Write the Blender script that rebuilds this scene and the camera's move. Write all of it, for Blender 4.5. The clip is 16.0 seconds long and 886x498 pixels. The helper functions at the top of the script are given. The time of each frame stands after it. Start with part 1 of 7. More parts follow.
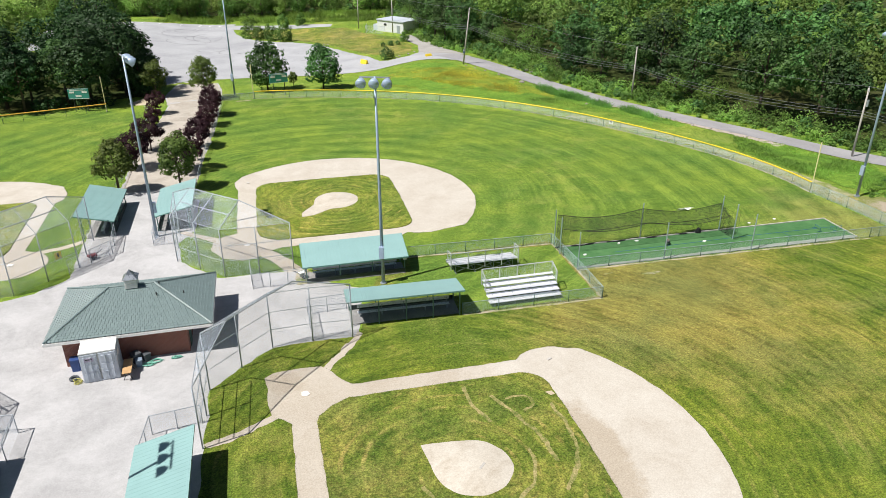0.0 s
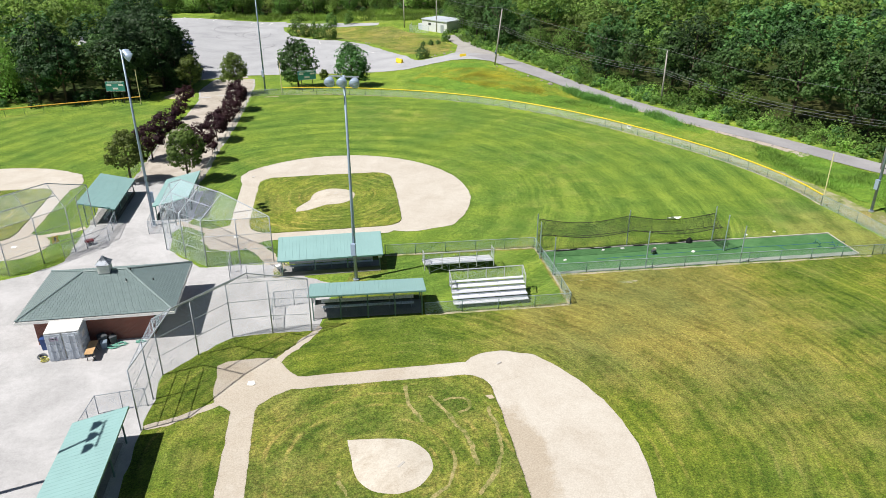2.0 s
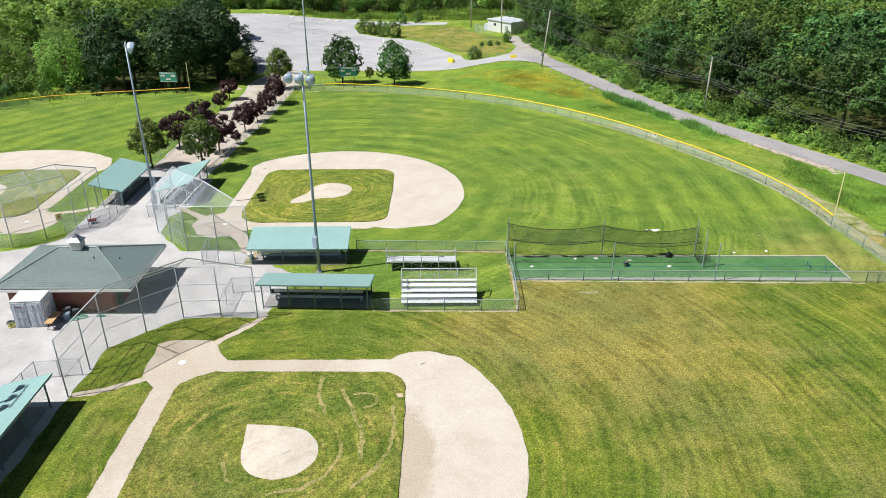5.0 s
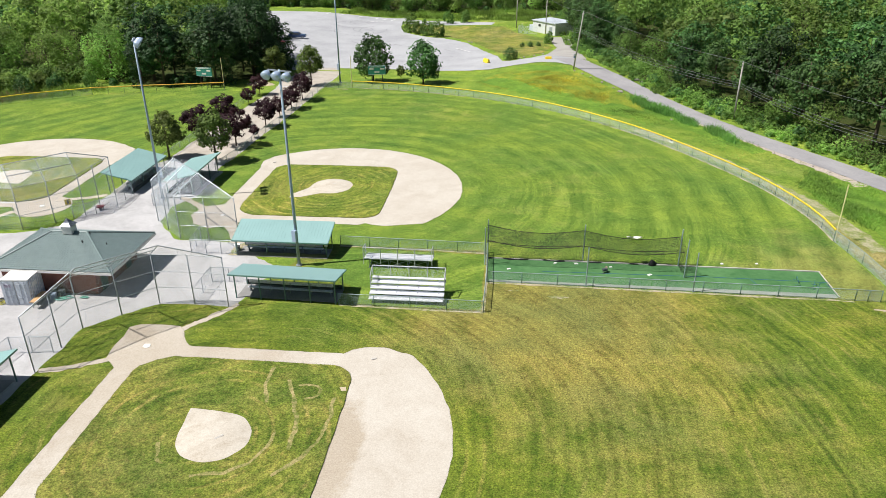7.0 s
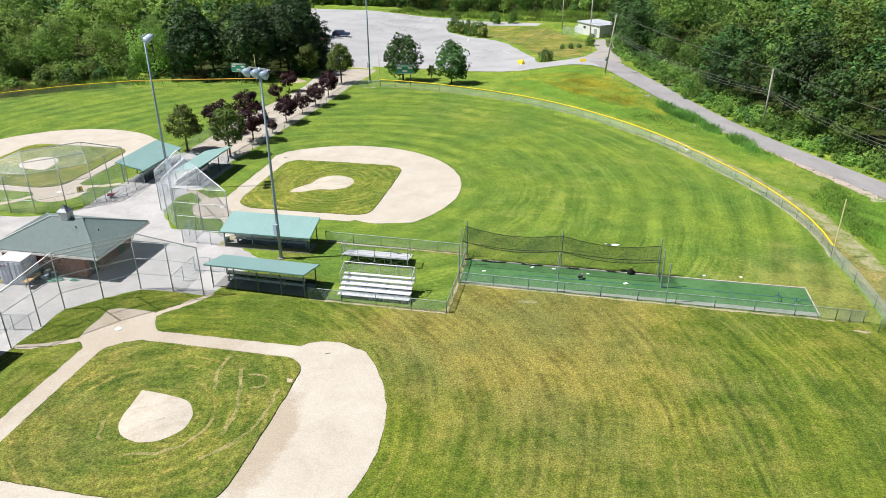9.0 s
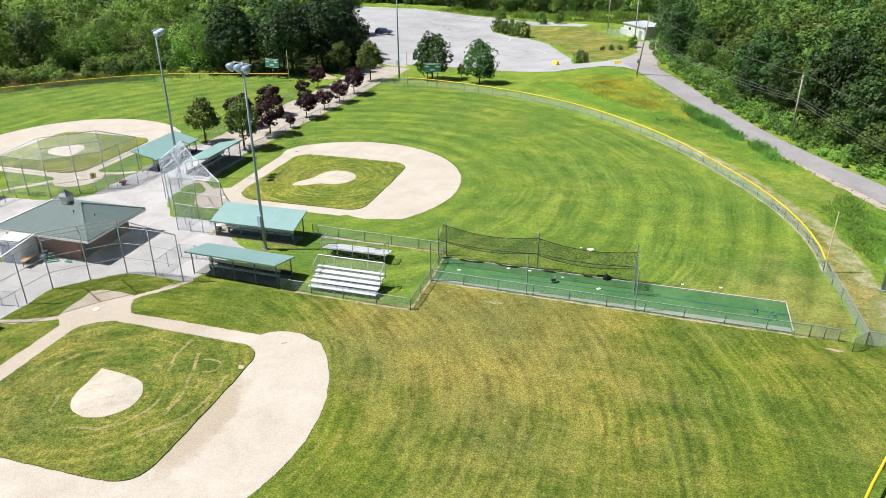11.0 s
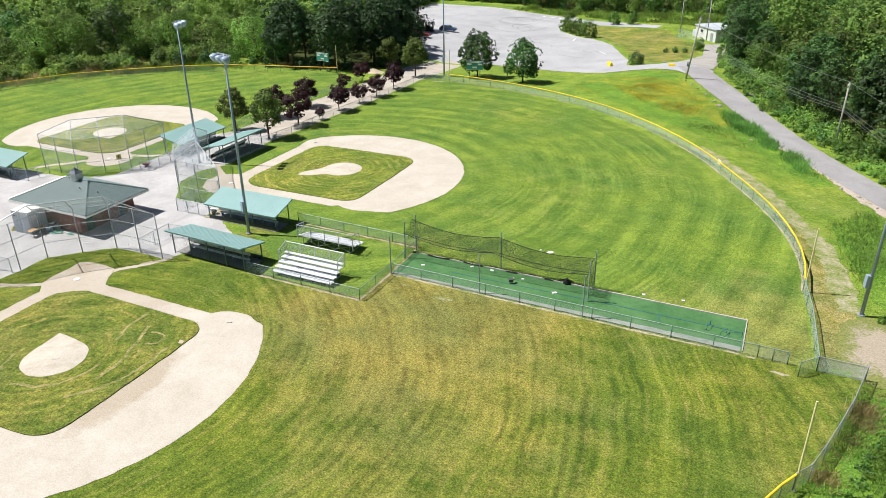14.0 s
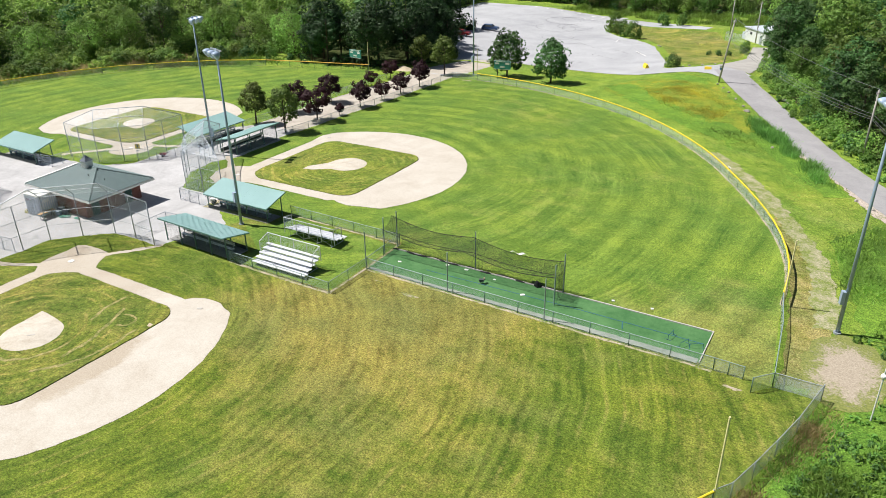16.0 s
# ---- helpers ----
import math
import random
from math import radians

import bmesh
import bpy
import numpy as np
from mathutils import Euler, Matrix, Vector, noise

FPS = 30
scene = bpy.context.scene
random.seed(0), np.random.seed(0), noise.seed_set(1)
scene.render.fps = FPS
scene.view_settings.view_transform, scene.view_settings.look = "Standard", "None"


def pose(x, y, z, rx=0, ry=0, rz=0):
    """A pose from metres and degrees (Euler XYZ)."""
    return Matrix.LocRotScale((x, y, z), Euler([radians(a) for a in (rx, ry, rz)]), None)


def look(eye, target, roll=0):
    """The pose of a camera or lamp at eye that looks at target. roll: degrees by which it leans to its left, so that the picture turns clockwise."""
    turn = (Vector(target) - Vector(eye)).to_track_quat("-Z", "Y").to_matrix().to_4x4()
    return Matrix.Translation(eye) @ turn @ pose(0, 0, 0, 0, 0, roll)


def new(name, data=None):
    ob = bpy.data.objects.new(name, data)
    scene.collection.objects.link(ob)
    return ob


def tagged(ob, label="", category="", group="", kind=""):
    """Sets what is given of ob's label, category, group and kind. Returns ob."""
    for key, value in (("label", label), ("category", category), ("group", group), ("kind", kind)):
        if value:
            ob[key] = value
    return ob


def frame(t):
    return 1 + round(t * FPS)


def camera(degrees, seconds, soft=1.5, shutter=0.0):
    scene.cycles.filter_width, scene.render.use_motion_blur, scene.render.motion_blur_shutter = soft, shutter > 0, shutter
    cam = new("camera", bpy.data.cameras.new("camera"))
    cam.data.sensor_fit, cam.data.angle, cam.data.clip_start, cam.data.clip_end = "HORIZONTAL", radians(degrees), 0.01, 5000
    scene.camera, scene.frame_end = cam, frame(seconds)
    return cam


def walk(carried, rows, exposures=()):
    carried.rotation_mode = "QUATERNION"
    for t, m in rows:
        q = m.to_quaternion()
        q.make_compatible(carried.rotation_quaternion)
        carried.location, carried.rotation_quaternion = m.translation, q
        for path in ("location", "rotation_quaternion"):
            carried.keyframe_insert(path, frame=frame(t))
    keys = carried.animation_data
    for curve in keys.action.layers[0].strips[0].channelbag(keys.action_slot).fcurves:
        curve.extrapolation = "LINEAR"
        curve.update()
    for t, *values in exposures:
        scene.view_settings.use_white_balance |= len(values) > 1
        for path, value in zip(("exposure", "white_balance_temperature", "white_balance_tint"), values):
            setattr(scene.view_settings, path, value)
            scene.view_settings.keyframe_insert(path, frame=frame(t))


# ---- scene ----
from mathutils import geometry
cam = camera(63.08, 16.0, 0.8)
METRES, EYE, TILT, LEAN, TURN = 63.812, 29.865, 0.0, 0.0, -13.5
ROWS = [
    (0.0, -0.0217, -0.0003, 0.0181, -0.63, -25.70, 0.08),
    (0.5, 0.0109, -0.0011, 0.0189, 0.79, -25.70, 0.11),
    (1.0, 0.0432, -0.0013, 0.0196, 2.19, -25.71, 0.14),
    (1.5, 0.0758, -0.0002, 0.0200, 3.61, -25.71, 0.14),
    (2.0, 0.1083, 0.0013, 0.0201, 5.02, -25.72, 0.17),
    (2.5, 0.1408, 0.0038, 0.0200, 6.43, -25.71, 0.20),
    (3.0, 0.1728, 0.0070, 0.0204, 7.83, -25.71, 0.21),
    (3.5, 0.2048, 0.0102, 0.0209, 9.25, -25.72, 0.22),
    (4.0, 0.2369, 0.0143, 0.0214, 10.65, -25.72, 0.23),
    (6.5, 0.3935, 0.0484, 0.0225, 17.56, -25.71, 0.31),
    (7.0, 0.4249, 0.0573, 0.0230, 19.02, -25.71, 0.33),
    (7.5, 0.4561, 0.0667, 0.0242, 20.44, -25.72, 0.35),
    (8.0, 0.4868, 0.0769, 0.0250, 21.85, -25.71, 0.36),
    (8.5, 0.5172, 0.0882, 0.0253, 23.23, -25.71, 0.37),
    (9.0, 0.5478, 0.1002, 0.0259, 24.65, -25.72, 0.39),
    (11.5, 0.6943, 0.1710, 0.0243, 31.66, -25.74, 0.46),
    (12.0, 0.7231, 0.1874, 0.0234, 33.11, -25.75, 0.50),
    (12.5, 0.7513, 0.2043, 0.0228, 34.52, -25.75, 0.55),
    (13.0, 0.7791, 0.2222, 0.0222, 35.93, -25.76, 0.57),
    (13.5, 0.8061, 0.2405, 0.0220, 37.33, -25.77, 0.60),
    (14.0, 0.8324, 0.2594, 0.0220, 38.71, -25.77, 0.65),
    (14.5, 0.8583, 0.2788, 0.0221, 40.10, -25.79, 0.66),
    (15.0, 0.8838, 0.2990, 0.0221, 41.50, -25.79, 0.68),
    (15.5, 0.9089, 0.3200, 0.0220, 42.90, -25.80, 0.73),
    (16.0, 0.9333, 0.3415, 0.0218, 44.28, -25.81, 0.77),
]
walk(cam, [(t, pose(0, 0, EYE, TILT, LEAN, TURN) @ pose(METRES * x, METRES * y, METRES * z, 90 + pitch, roll, yaw)) for t, x, y, z, yaw, pitch, roll in ROWS],
     exposures=[(0.0, 0.18), (8.0, 0.21), (16.0, 0.27)])

# ---- world, sun ----
SUN = Vector((-0.60, -0.17, 1.0)).normalized()
world = bpy.data.worlds.new("sky")
scene.world = world
world.use_nodes = True
wn = world.node_tree
sky = wn.nodes.new("ShaderNodeTexSky")
sky.sky_type, sky.sun_disc = "NISHITA", False
sky.sun_elevation = math.asin(SUN.z)
sky.sun_rotation = math.atan2(SUN.x, SUN.y)
wn.links.new(sky.outputs[0], wn.nodes["Background"].inputs[0])
wn.nodes["Background"].inputs[1].default_value = 0.040
sun = new("sun", bpy.data.lights.new("sun", "SUN"))
sun.data.energy, sun.data.angle, sun.data.color = 5.7, radians(0.53), (1.0, 0.955, 0.90)
sun.matrix_world = look((0, 0, 80), Vector((0, 0, 80)) - SUN)


# ---- materials ----
def mat(name, rough=0.8, metal=0.0):
    m = bpy.data.materials.new(name)
    m.use_nodes = True
    n = m.node_tree
    b = n.nodes["Principled BSDF"]
    b.inputs["Roughness"].default_value, b.inputs["Metallic"].default_value = rough, metal
    return m, n, b


def node(n, kind, **kw):
    d = n.nodes.new("ShaderNode" + kind)
    for k, v in kw.items():
        d.inputs[k.replace("_", " ")].default_value = v
    return d


def place(n):
    """Position in metres: the object's own axes."""
    return n.nodes.new("ShaderNodeTexCoord").outputs["Object"]


def noise_tex(n, co, scale, detail=4.0, rough=0.6, dist=0.0):
    t = node(n, "TexNoise", Scale=scale, Detail=detail, Roughness=rough, Distortion=dist)
    n.links.new(co, t.inputs["Vector"])
    return t.outputs["Fac"]


def ramp(n, fac, stops):
    r = n.nodes.new("ShaderNodeValToRGB")
    e = r.color_ramp.elements
    while len(e) < len(stops):
        e.new(0.5)
    for el, (p, c) in zip(e, stops):
        el.position = p
        el.color = (*c, 1) if len(c) == 3 else c
    n.links.new(fac, r.inputs[0])
    return r.outputs[0]


def mix(n, fac, a, b, how="MIX"):
    m = n.nodes.new("ShaderNodeMix")
    m.data_type, m.blend_type = "RGBA", how
    for sock, v in ((m.inputs[0], fac), (m.inputs[6], a), (m.inputs[7], b)):
        if isinstance(v, (int, float)):
            sock.default_value = v
        elif isinstance(v, tuple):
            sock.default_value = (*v, 1)
        else:
            n.links.new(v, sock)
    return m.outputs[2]


def calc(n, op, a, b=0.0, c=0.0):
    m = n.nodes.new("ShaderNodeMath")
    m.operation = op
    for i, v in enumerate((a, b, c)):
        if isinstance(v, (int, float)):
            m.inputs[i].default_value = v
        else:
            n.links.new(v, m.inputs[i])
    return m.outputs[0]


def bump(n, b, h, strength=0.4, dist=0.05):
    k = node(n, "Bump", Strength=strength, Distance=dist)
    n.links.new(h, k.inputs["Height"])
    n.links.new(k.outputs[0], b.inputs["Normal"])


def simple(name, colour, rough=0.7, metal=0.0, var=0.25, scale=3.0, fine=40.0, bumps=0.15, apart=0.16):
    """A surface of one paint or stuff, with stains and grain."""
    m, n, b = mat(name, rough, metal)
    co = place(n)
    f = noise_tex(n, co, scale, 5)
    g = noise_tex(n, co, fine, 3)
    dark = tuple(max(0.0, c * (1 - var)) for c in colour)
    light = tuple(min(1.0, c * (1 + var * 0.6)) for c in colour)
    c1 = ramp(n, f, [(0.3, dark), (0.7, light)])
    c2 = mix(n, 0.35, c1, ramp(n, g, [(0.3, dark), (0.7, light)]))
    rnd = n.nodes.new("ShaderNodeObjectInfo").outputs["Random"]
    k = calc(n, "MULTIPLY_ADD", rnd, apart, 1 - apart / 2)
    c3 = mix(n, 1.0, c2, k, "MULTIPLY")
    n.links.new(c3, b.inputs["Base Color"])
    n.links.new(calc(n, "MULTIPLY_ADD", f, 0.2, rough - 0.1), b.inputs["Roughness"])
    bump(n, b, g, bumps, 0.01)
    return m


def grass(name, stripes=None, dry=0.5, dark=(0.050, 0.105, 0.012), light=(0.17, 0.25, 0.030), tan=(0.33, 0.275, 0.085), streak=0.5, brown=(0.17, 0.12, 0.05), dry_at=None, scalp=0.0, banded=0.10, comb=0.0):
    """Mown turf: blades, clumps, dry patches, and mower tracks that curve round the given centre."""
    m, n, b = mat(name, 0.9)
    co = place(n)
    big = noise_tex(n, co, 0.05, 5, 0.6)
    mid = noise_tex(n, co, 0.35, 8, 0.72)
    fine = noise_tex(n, co, 2.6, 6, 0.75)
    speck = calc(n, "ADD", calc(n, "MULTIPLY", noise_tex(n, co, 4.0, 5, 0.8), 0.55), calc(n, "MULTIPLY", noise_tex(n, co, 20.0, 3, 0.75), 0.45))
    tone = calc(n, "ADD", calc(n, "MULTIPLY", mid, 0.46), calc(n, "MULTIPLY", fine, 0.54))
    if stripes:
        s = n.nodes.new("ShaderNodeSeparateXYZ")
        n.links.new(co, s.inputs[0])
        dx, dy = calc(n, "SUBTRACT", s.outputs[0], stripes[0]), calc(n, "SUBTRACT", s.outputs[1], stripes[1])
        r = calc(n, "SQRT", calc(n, "ADD", calc(n, "MULTIPLY", dx, dx), calc(n, "MULTIPLY", dy, dy)))
        r = calc(n, "MULTIPLY_ADD", noise_tex(n, co, 0.06, 2), 4.0, r)
        th = calc(n, "ARCTAN2", dy, dx)
        lines = []
        for k, along, det in ((2.2, 2.2, 2.5), (0.75, 1.5, 2.0)):
            v = n.nodes.new("ShaderNodeCombineXYZ")
            n.links.new(calc(n, "MULTIPLY", r, k), v.inputs[0])
            n.links.new(calc(n, "MULTIPLY", th, along), v.inputs[1])
            lines.append(noise_tex(n, v.outputs[0], 1.0, det, 0.6))
        band = calc(n, "SINE", calc(n, "MULTIPLY", r, 2 * math.pi / 3.6))
        faint = ramp(n, noise_tex(n, co, 0.07, 3, 0.6), [(0.38, (0.15,) * 3), (0.62, (1, 1, 1))])
        lines = [calc(n, "MULTIPLY_ADD", calc(n, "SUBTRACT", v, 0.5), faint, 0.5) for v in lines]
        tone = calc(n, "ADD", tone, calc(n, "MULTIPLY", calc(n, "SUBTRACT", lines[0], 0.5), 1.15 * streak))
        tone = calc(n, "ADD", tone, calc(n, "MULTIPLY", calc(n, "SUBTRACT", lines[1], 0.5), 0.70 * streak))
        tone = calc(n, "ADD", tone, calc(n, "MULTIPLY", band, calc(n, "MULTIPLY", ramp(n, noise_tex(n, co, 0.06, 3), [(0.40, (0, 0, 0)), (0.60, (1, 1, 1))]), banded * streak)))
        if comb:
            # close-set wheel lines, here and there
            line = calc(n, "SINE", calc(n, "MULTIPLY", r, 2 * math.pi / 0.95))
            here = ramp(n, noise_tex(n, co, 0.16, 5, 0.65), [(0.42, (0, 0, 0)), (0.60, (comb,) * 3)])
            tone = calc(n, "ADD", tone, calc(n, "MULTIPLY", line, here))
    arcs = None
    if stripes and scalp:
        ring = calc(n, "SINE", calc(n, "MULTIPLY", r, 2 * math.pi / 1.25))
        ring = calc(n, "MULTIPLY", ramp(n, ring, [(0.62, (0, 0, 0)), (0.95, (1, 1, 1))]), ramp(n, noise_tex(n, co, 0.22, 4, 0.7), [(0.50, (0, 0, 0)), (0.62, (scalp,) * 3)]))
        arcs = calc(n, "MULTIPLY", ring, ramp(n, fine, [(0.38, (0.2,) * 3), (0.6, (1, 1, 1))]))
    halfway = tuple((p + q) / 2 for p, q in zip(dark, light))
    green = ramp(n, tone, [(0.36, dark), (0.5, halfway), (0.62, light)])
    patch = calc(n, "ADD", calc(n, "MULTIPLY", big, 0.45), calc(n, "MULTIPLY", mid, 0.55))
    if dry_at:
        px, py, pr = dry_at
        s2 = n.nodes.new("ShaderNodeVectorMath")
        s2.operation = "DISTANCE"
        n.links.new(co, s2.inputs[0])
        s2.inputs[1].default_value = (px, py, 0)
        near_it = calc(n, "MAXIMUM", 0.0, calc(n, "SUBTRACT", 1.0, calc(n, "DIVIDE", s2.outputs["Value"], pr)))
        patch = calc(n, "ADD", patch, calc(n, "MULTIPLY", near_it, 0.30))
    lo = 0.60 - 0.22 * dry
    worn = ramp(n, patch, [(lo, (0, 0, 0)), (lo + 0.20, (1, 1, 1))])
    straw = ramp(n, tone, [(0.38, brown), (0.5, tuple(0.8 * c for c in tan)), (0.62, tan)])
    col = mix(n, calc(n, "MULTIPLY", worn, 0.85 * min(1.0, dry + 0.15)), green, straw)
    if arcs:
        col = mix(n, arcs, col, tuple(1.1 * c for c in tan))
    # brown dead tufts, then the light and dark of single tufts
    dead = ramp(n, noise_tex(n, co, 4.2, 4, 0.7), [(0.52, (0, 0, 0)), (0.64, (0.75 * dry,) * 3)])
    col = mix(n, calc(n, "MULTIPLY", dead, calc(n, "MULTIPLY_ADD", worn, 0.6, 0.4)), col, (0.165, 0.105, 0.038))
    tuft = calc(n, "MULTIPLY_ADD", calc(n, "SUBTRACT", noise_tex(n, co, 8.0, 3, 0.62), 0.5), 2.3, 1.0)
    tuft = calc(n, "MINIMUM", calc(n, "MAXIMUM", tuft, 0.60), 1.45)
    col = mix(n, 1.0, col, tuft, "MULTIPLY")
    col = mix(n, 1.0, col, calc(n, "MULTIPLY_ADD", speck, 2.5, -0.22), "MULTIPLY")
    # wide paler and deeper stretches
    col = mix(n, 1.0, col, ramp(n, noise_tex(n, co, 0.13, 4, 0.55), [(0.36, (0.80, 0.88, 0.92)), (0.64, (1.18, 1.10, 1.00))]), "MULTIPLY")
    # pale seed heads and clippings
    col = mix(n, ramp(n, noise_tex(n, co, 7.0, 2, 0.5), [(0.66, (0, 0, 0)), (0.74, (0.32 * dry,) * 3)]), col, (0.44, 0.39, 0.19))
    n.links.new(col, b.inputs["Base Color"])
    b.inputs["Specular IOR Level"].default_value = 0.15
    bump(n, b, calc(n, "ADD", fine, speck), 0.7, 0.08)
    return m


def soil(name, a, c, scale=0.35, rough=0.95, spots=0.25, worn=(), brown=(0.34, 0.28, 0.205)):
    """Raked clay, gravel or asphalt: two tones in wide stains, with grit."""
    m, n, b = mat(name, rough)
    co = place(n)
    wide = noise_tex(n, co, scale, 6, 0.6, 0.6)
    grit = noise_tex(n, co, 9, 4, 0.75)
    mid = noise_tex(n, co, 2.2, 4, 0.6)
    t = calc(n, "ADD", calc(n, "MULTIPLY", wide, 0.7), calc(n, "MULTIPLY", mid, 0.3))
    col = ramp(n, t, [(0.36, a), (0.62, c)])
    col = mix(n, spots, col, ramp(n, grit, [(0.3, tuple(0.6 * v for v in a)), (0.65, c)]))
    # trodden down to browner clay round each given spot: x, y, two radii, strength
    for px, py, rx, ry, much in worn:
        vm = n.nodes.new("ShaderNodeVectorMath")
        vm.operation = "MULTIPLY_ADD"
        n.links.new(co, vm.inputs[0])
        vm.inputs[1].default_value = (1 / rx, 1 / ry, 0)
        vm.inputs[2].default_value = (-px / rx, -py / ry, 0)
        ln = n.nodes.new("ShaderNodeVectorMath")
        ln.operation = "LENGTH"
        n.links.new(vm.outputs[0], ln.inputs[0])
        edge = calc(n, "ADD", ln.outputs["Value"], calc(n, "MULTIPLY", calc(n, "SUBTRACT", noise_tex(n, co, 0.7, 8, 0.78), 0.5), 1.3))
        k = ramp(n, edge, [(0.66, (much,) * 3), (0.98, (0, 0, 0))])
        col = mix(n, k, col, ramp(n, grit, [(0.3, tuple(0.8 * v for v in brown)), (0.7, tuple(1.3 * v for v in brown))]))
    n.links.new(col, b.inputs["Base Color"])
    b.inputs["Specular IOR Level"].default_value = 0.2
    bump(n, b, grit, 0.35, 0.03)
    return m


GRASS = grass("outfield_turf", (6, 78), 0.36, (0.062, 0.128, 0.018), (0.190, 0.282, 0.044), (0.34, 0.30, 0.11), 0.34, dry_at=(57, 58, 15), banded=0.17)
GRASS_1 = grass("dry_outfield_turf", (8, 33), 0.53, (0.046, 0.086, 0.010), (0.166, 0.219, 0.028), (0.335, 0.280, 0.093), 0.43, (0.165, 0.120, 0.040), (32, 49, 19), 0.42, 0.09, 0.045)
LUSH = grass("lush_weeds", None, 0.15, (0.062, 0.140, 0.018), (0.180, 0.310, 0.042), (0.34, 0.32, 0.10))
FLOWERY = grass("flowering_meadow", None, 0.60, (0.085, 0.15, 0.016), (0.23, 0.31, 0.04), (0.50, 0.38, 0.045), 0.5, (0.26, 0.22, 0.04))
DRY = grass("dry_verge", None, 0.95, (0.09, 0.13, 0.02), (0.24, 0.26, 0.06), (0.40, 0.34, 0.16))
GRASS_INS = [grass("infield_turf", c, dry, dark, light, tan, 0.36, (0.15, 0.115, 0.04), None, 0.9, 0.10, 0.055) for c, dry, dark, light, tan in (
    ((7.8, 32.5), 0.64, (0.054, 0.094, 0.013), (0.184, 0.226, 0.038), (0.325, 0.265, 0.085)),
    ((5.8, 78.6), 0.60, (0.066, 0.112, 0.014), (0.212, 0.262, 0.042), (0.36, 0.31, 0.09)),
    ((-36, 78.5), 0.60, (0.070, 0.115, 0.018), (0.21, 0.26, 0.050), (0.36, 0.31, 0.11)))]
ISLAND = grass("island_weeds", None, 0.78, (0.065, 0.115, 0.016), (0.20, 0.26, 0.042), (0.38, 0.31, 0.12))
ROUGH = grass("rough_meadow", None, 0.40, (0.078, 0.150, 0.018), (0.245, 0.350, 0.050), (0.40, 0.34, 0.13))
# near-black: the canopy's shade is put into the litter's colour
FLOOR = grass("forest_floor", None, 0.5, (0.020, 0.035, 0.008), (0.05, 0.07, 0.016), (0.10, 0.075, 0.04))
CLAY = soil("infield_clay", (0.44, 0.375, 0.295), (0.57, 0.52, 0.44))
CLAYS = [soil("infield_clay", (0.455, 0.405, 0.340), (0.585, 0.550, 0.490), spots=0.42, worn=w) for w in (
    ((-0.7, 42.5, 15.5, 15.5, 0.36), (16.7, 32.0, 2.0, 6.2, 0.62), (-2.0, 44.2, 1.9, 1.5, 0.4)),
    ((-4.4, 68.5, 9, 9, 0.18),), ((-26.3, 69.4, 9, 9, 0.18),))]


def patchy(name, cover, green=((0.07, 0.12, 0.02), (0.22, 0.25, 0.06)), bare=((0.28, 0.23, 0.15), (0.50, 0.44, 0.34)), middle=None, soft=0.10):
    """Sandy soil half overgrown with grass."""
    m, n, b = mat(name, 0.95)
    co = place(n)
    k = calc(n, "ADD", calc(n, "MULTIPLY", noise_tex(n, co, 0.7, 6, 0.7), 0.6), calc(n, "MULTIPLY", noise_tex(n, co, 5, 4, 0.7), 0.4))
    if middle:
        # bare in the middle, overgrown towards the rim: x, y, two radii
        vm = n.nodes.new("ShaderNodeVectorMath")
        vm.operation = "MULTIPLY_ADD"
        n.links.new(co, vm.inputs[0])
        vm.inputs[1].default_value = (1 / middle[2], 1 / middle[3], 0)
        vm.inputs[2].default_value = (-middle[0] / middle[2], -middle[1] / middle[3], 0)
        ln = n.nodes.new("ShaderNodeVectorMath")
        ln.operation = "LENGTH"
        n.links.new(vm.outputs[0], ln.inputs[0])
        k = calc(n, "ADD", k, calc(n, "MULTIPLY_ADD", ln.outputs["Value"], -0.34, 0.26))
    f = ramp(n, k, [(cover, (0, 0, 0)), (cover + soft, (1, 1, 1))])
    g = ramp(n, noise_tex(n, co, 6, 5, 0.7), [(0.35, green[0]), (0.65, green[1])])
    e = ramp(n, noise_tex(n, co, 8, 5, 0.7), [(0.35, bare[0]), (0.65, bare[1])])
    n.links.new(mix(n, f, g, e), b.inputs["Base Color"])
    bump(n, b, k, 0.5, 0.05)
    return m


PATCHY = patchy("patchy_sand", 0.44, ((0.09, 0.14, 0.022), (0.25, 0.29, 0.065)), ((0.30, 0.26, 0.17), (0.56, 0.50, 0.40)), soft=0.20)
RUBBLE = patchy("stony_shoulder", 0.36, bare=((0.30, 0.25, 0.21), (0.62, 0.54, 0.47)))
STRIP = patchy("fence_line_soil", 0.44)
BARE = patchy("bare_trodden_soil", 0.45, ((0.10, 0.135, 0.03), (0.25, 0.26, 0.07)), ((0.27, 0.225, 0.17), (0.43, 0.375, 0.295)), (65.6, 59.3, 2.6, 4.6))
SAND = soil("sandy_soil", (0.42, 0.34, 0.23), (0.58, 0.50, 0.38), 0.5)
MOUND = soil("mound_clay", (0.44, 0.385, 0.31), (0.61, 0.57, 0.50), 0.8, spots=0.4)
WALK = soil("walk_gravel", (0.33, 0.295, 0.25), (0.50, 0.46, 0.405), 0.4)
GRAVEL = soil("stone_dust", (0.348, 0.346, 0.350), (0.508, 0.505, 0.512), 0.3)
LOT = soil("old_asphalt", (0.315, 0.322, 0.345), (0.45, 0.46, 0.48), 0.12)
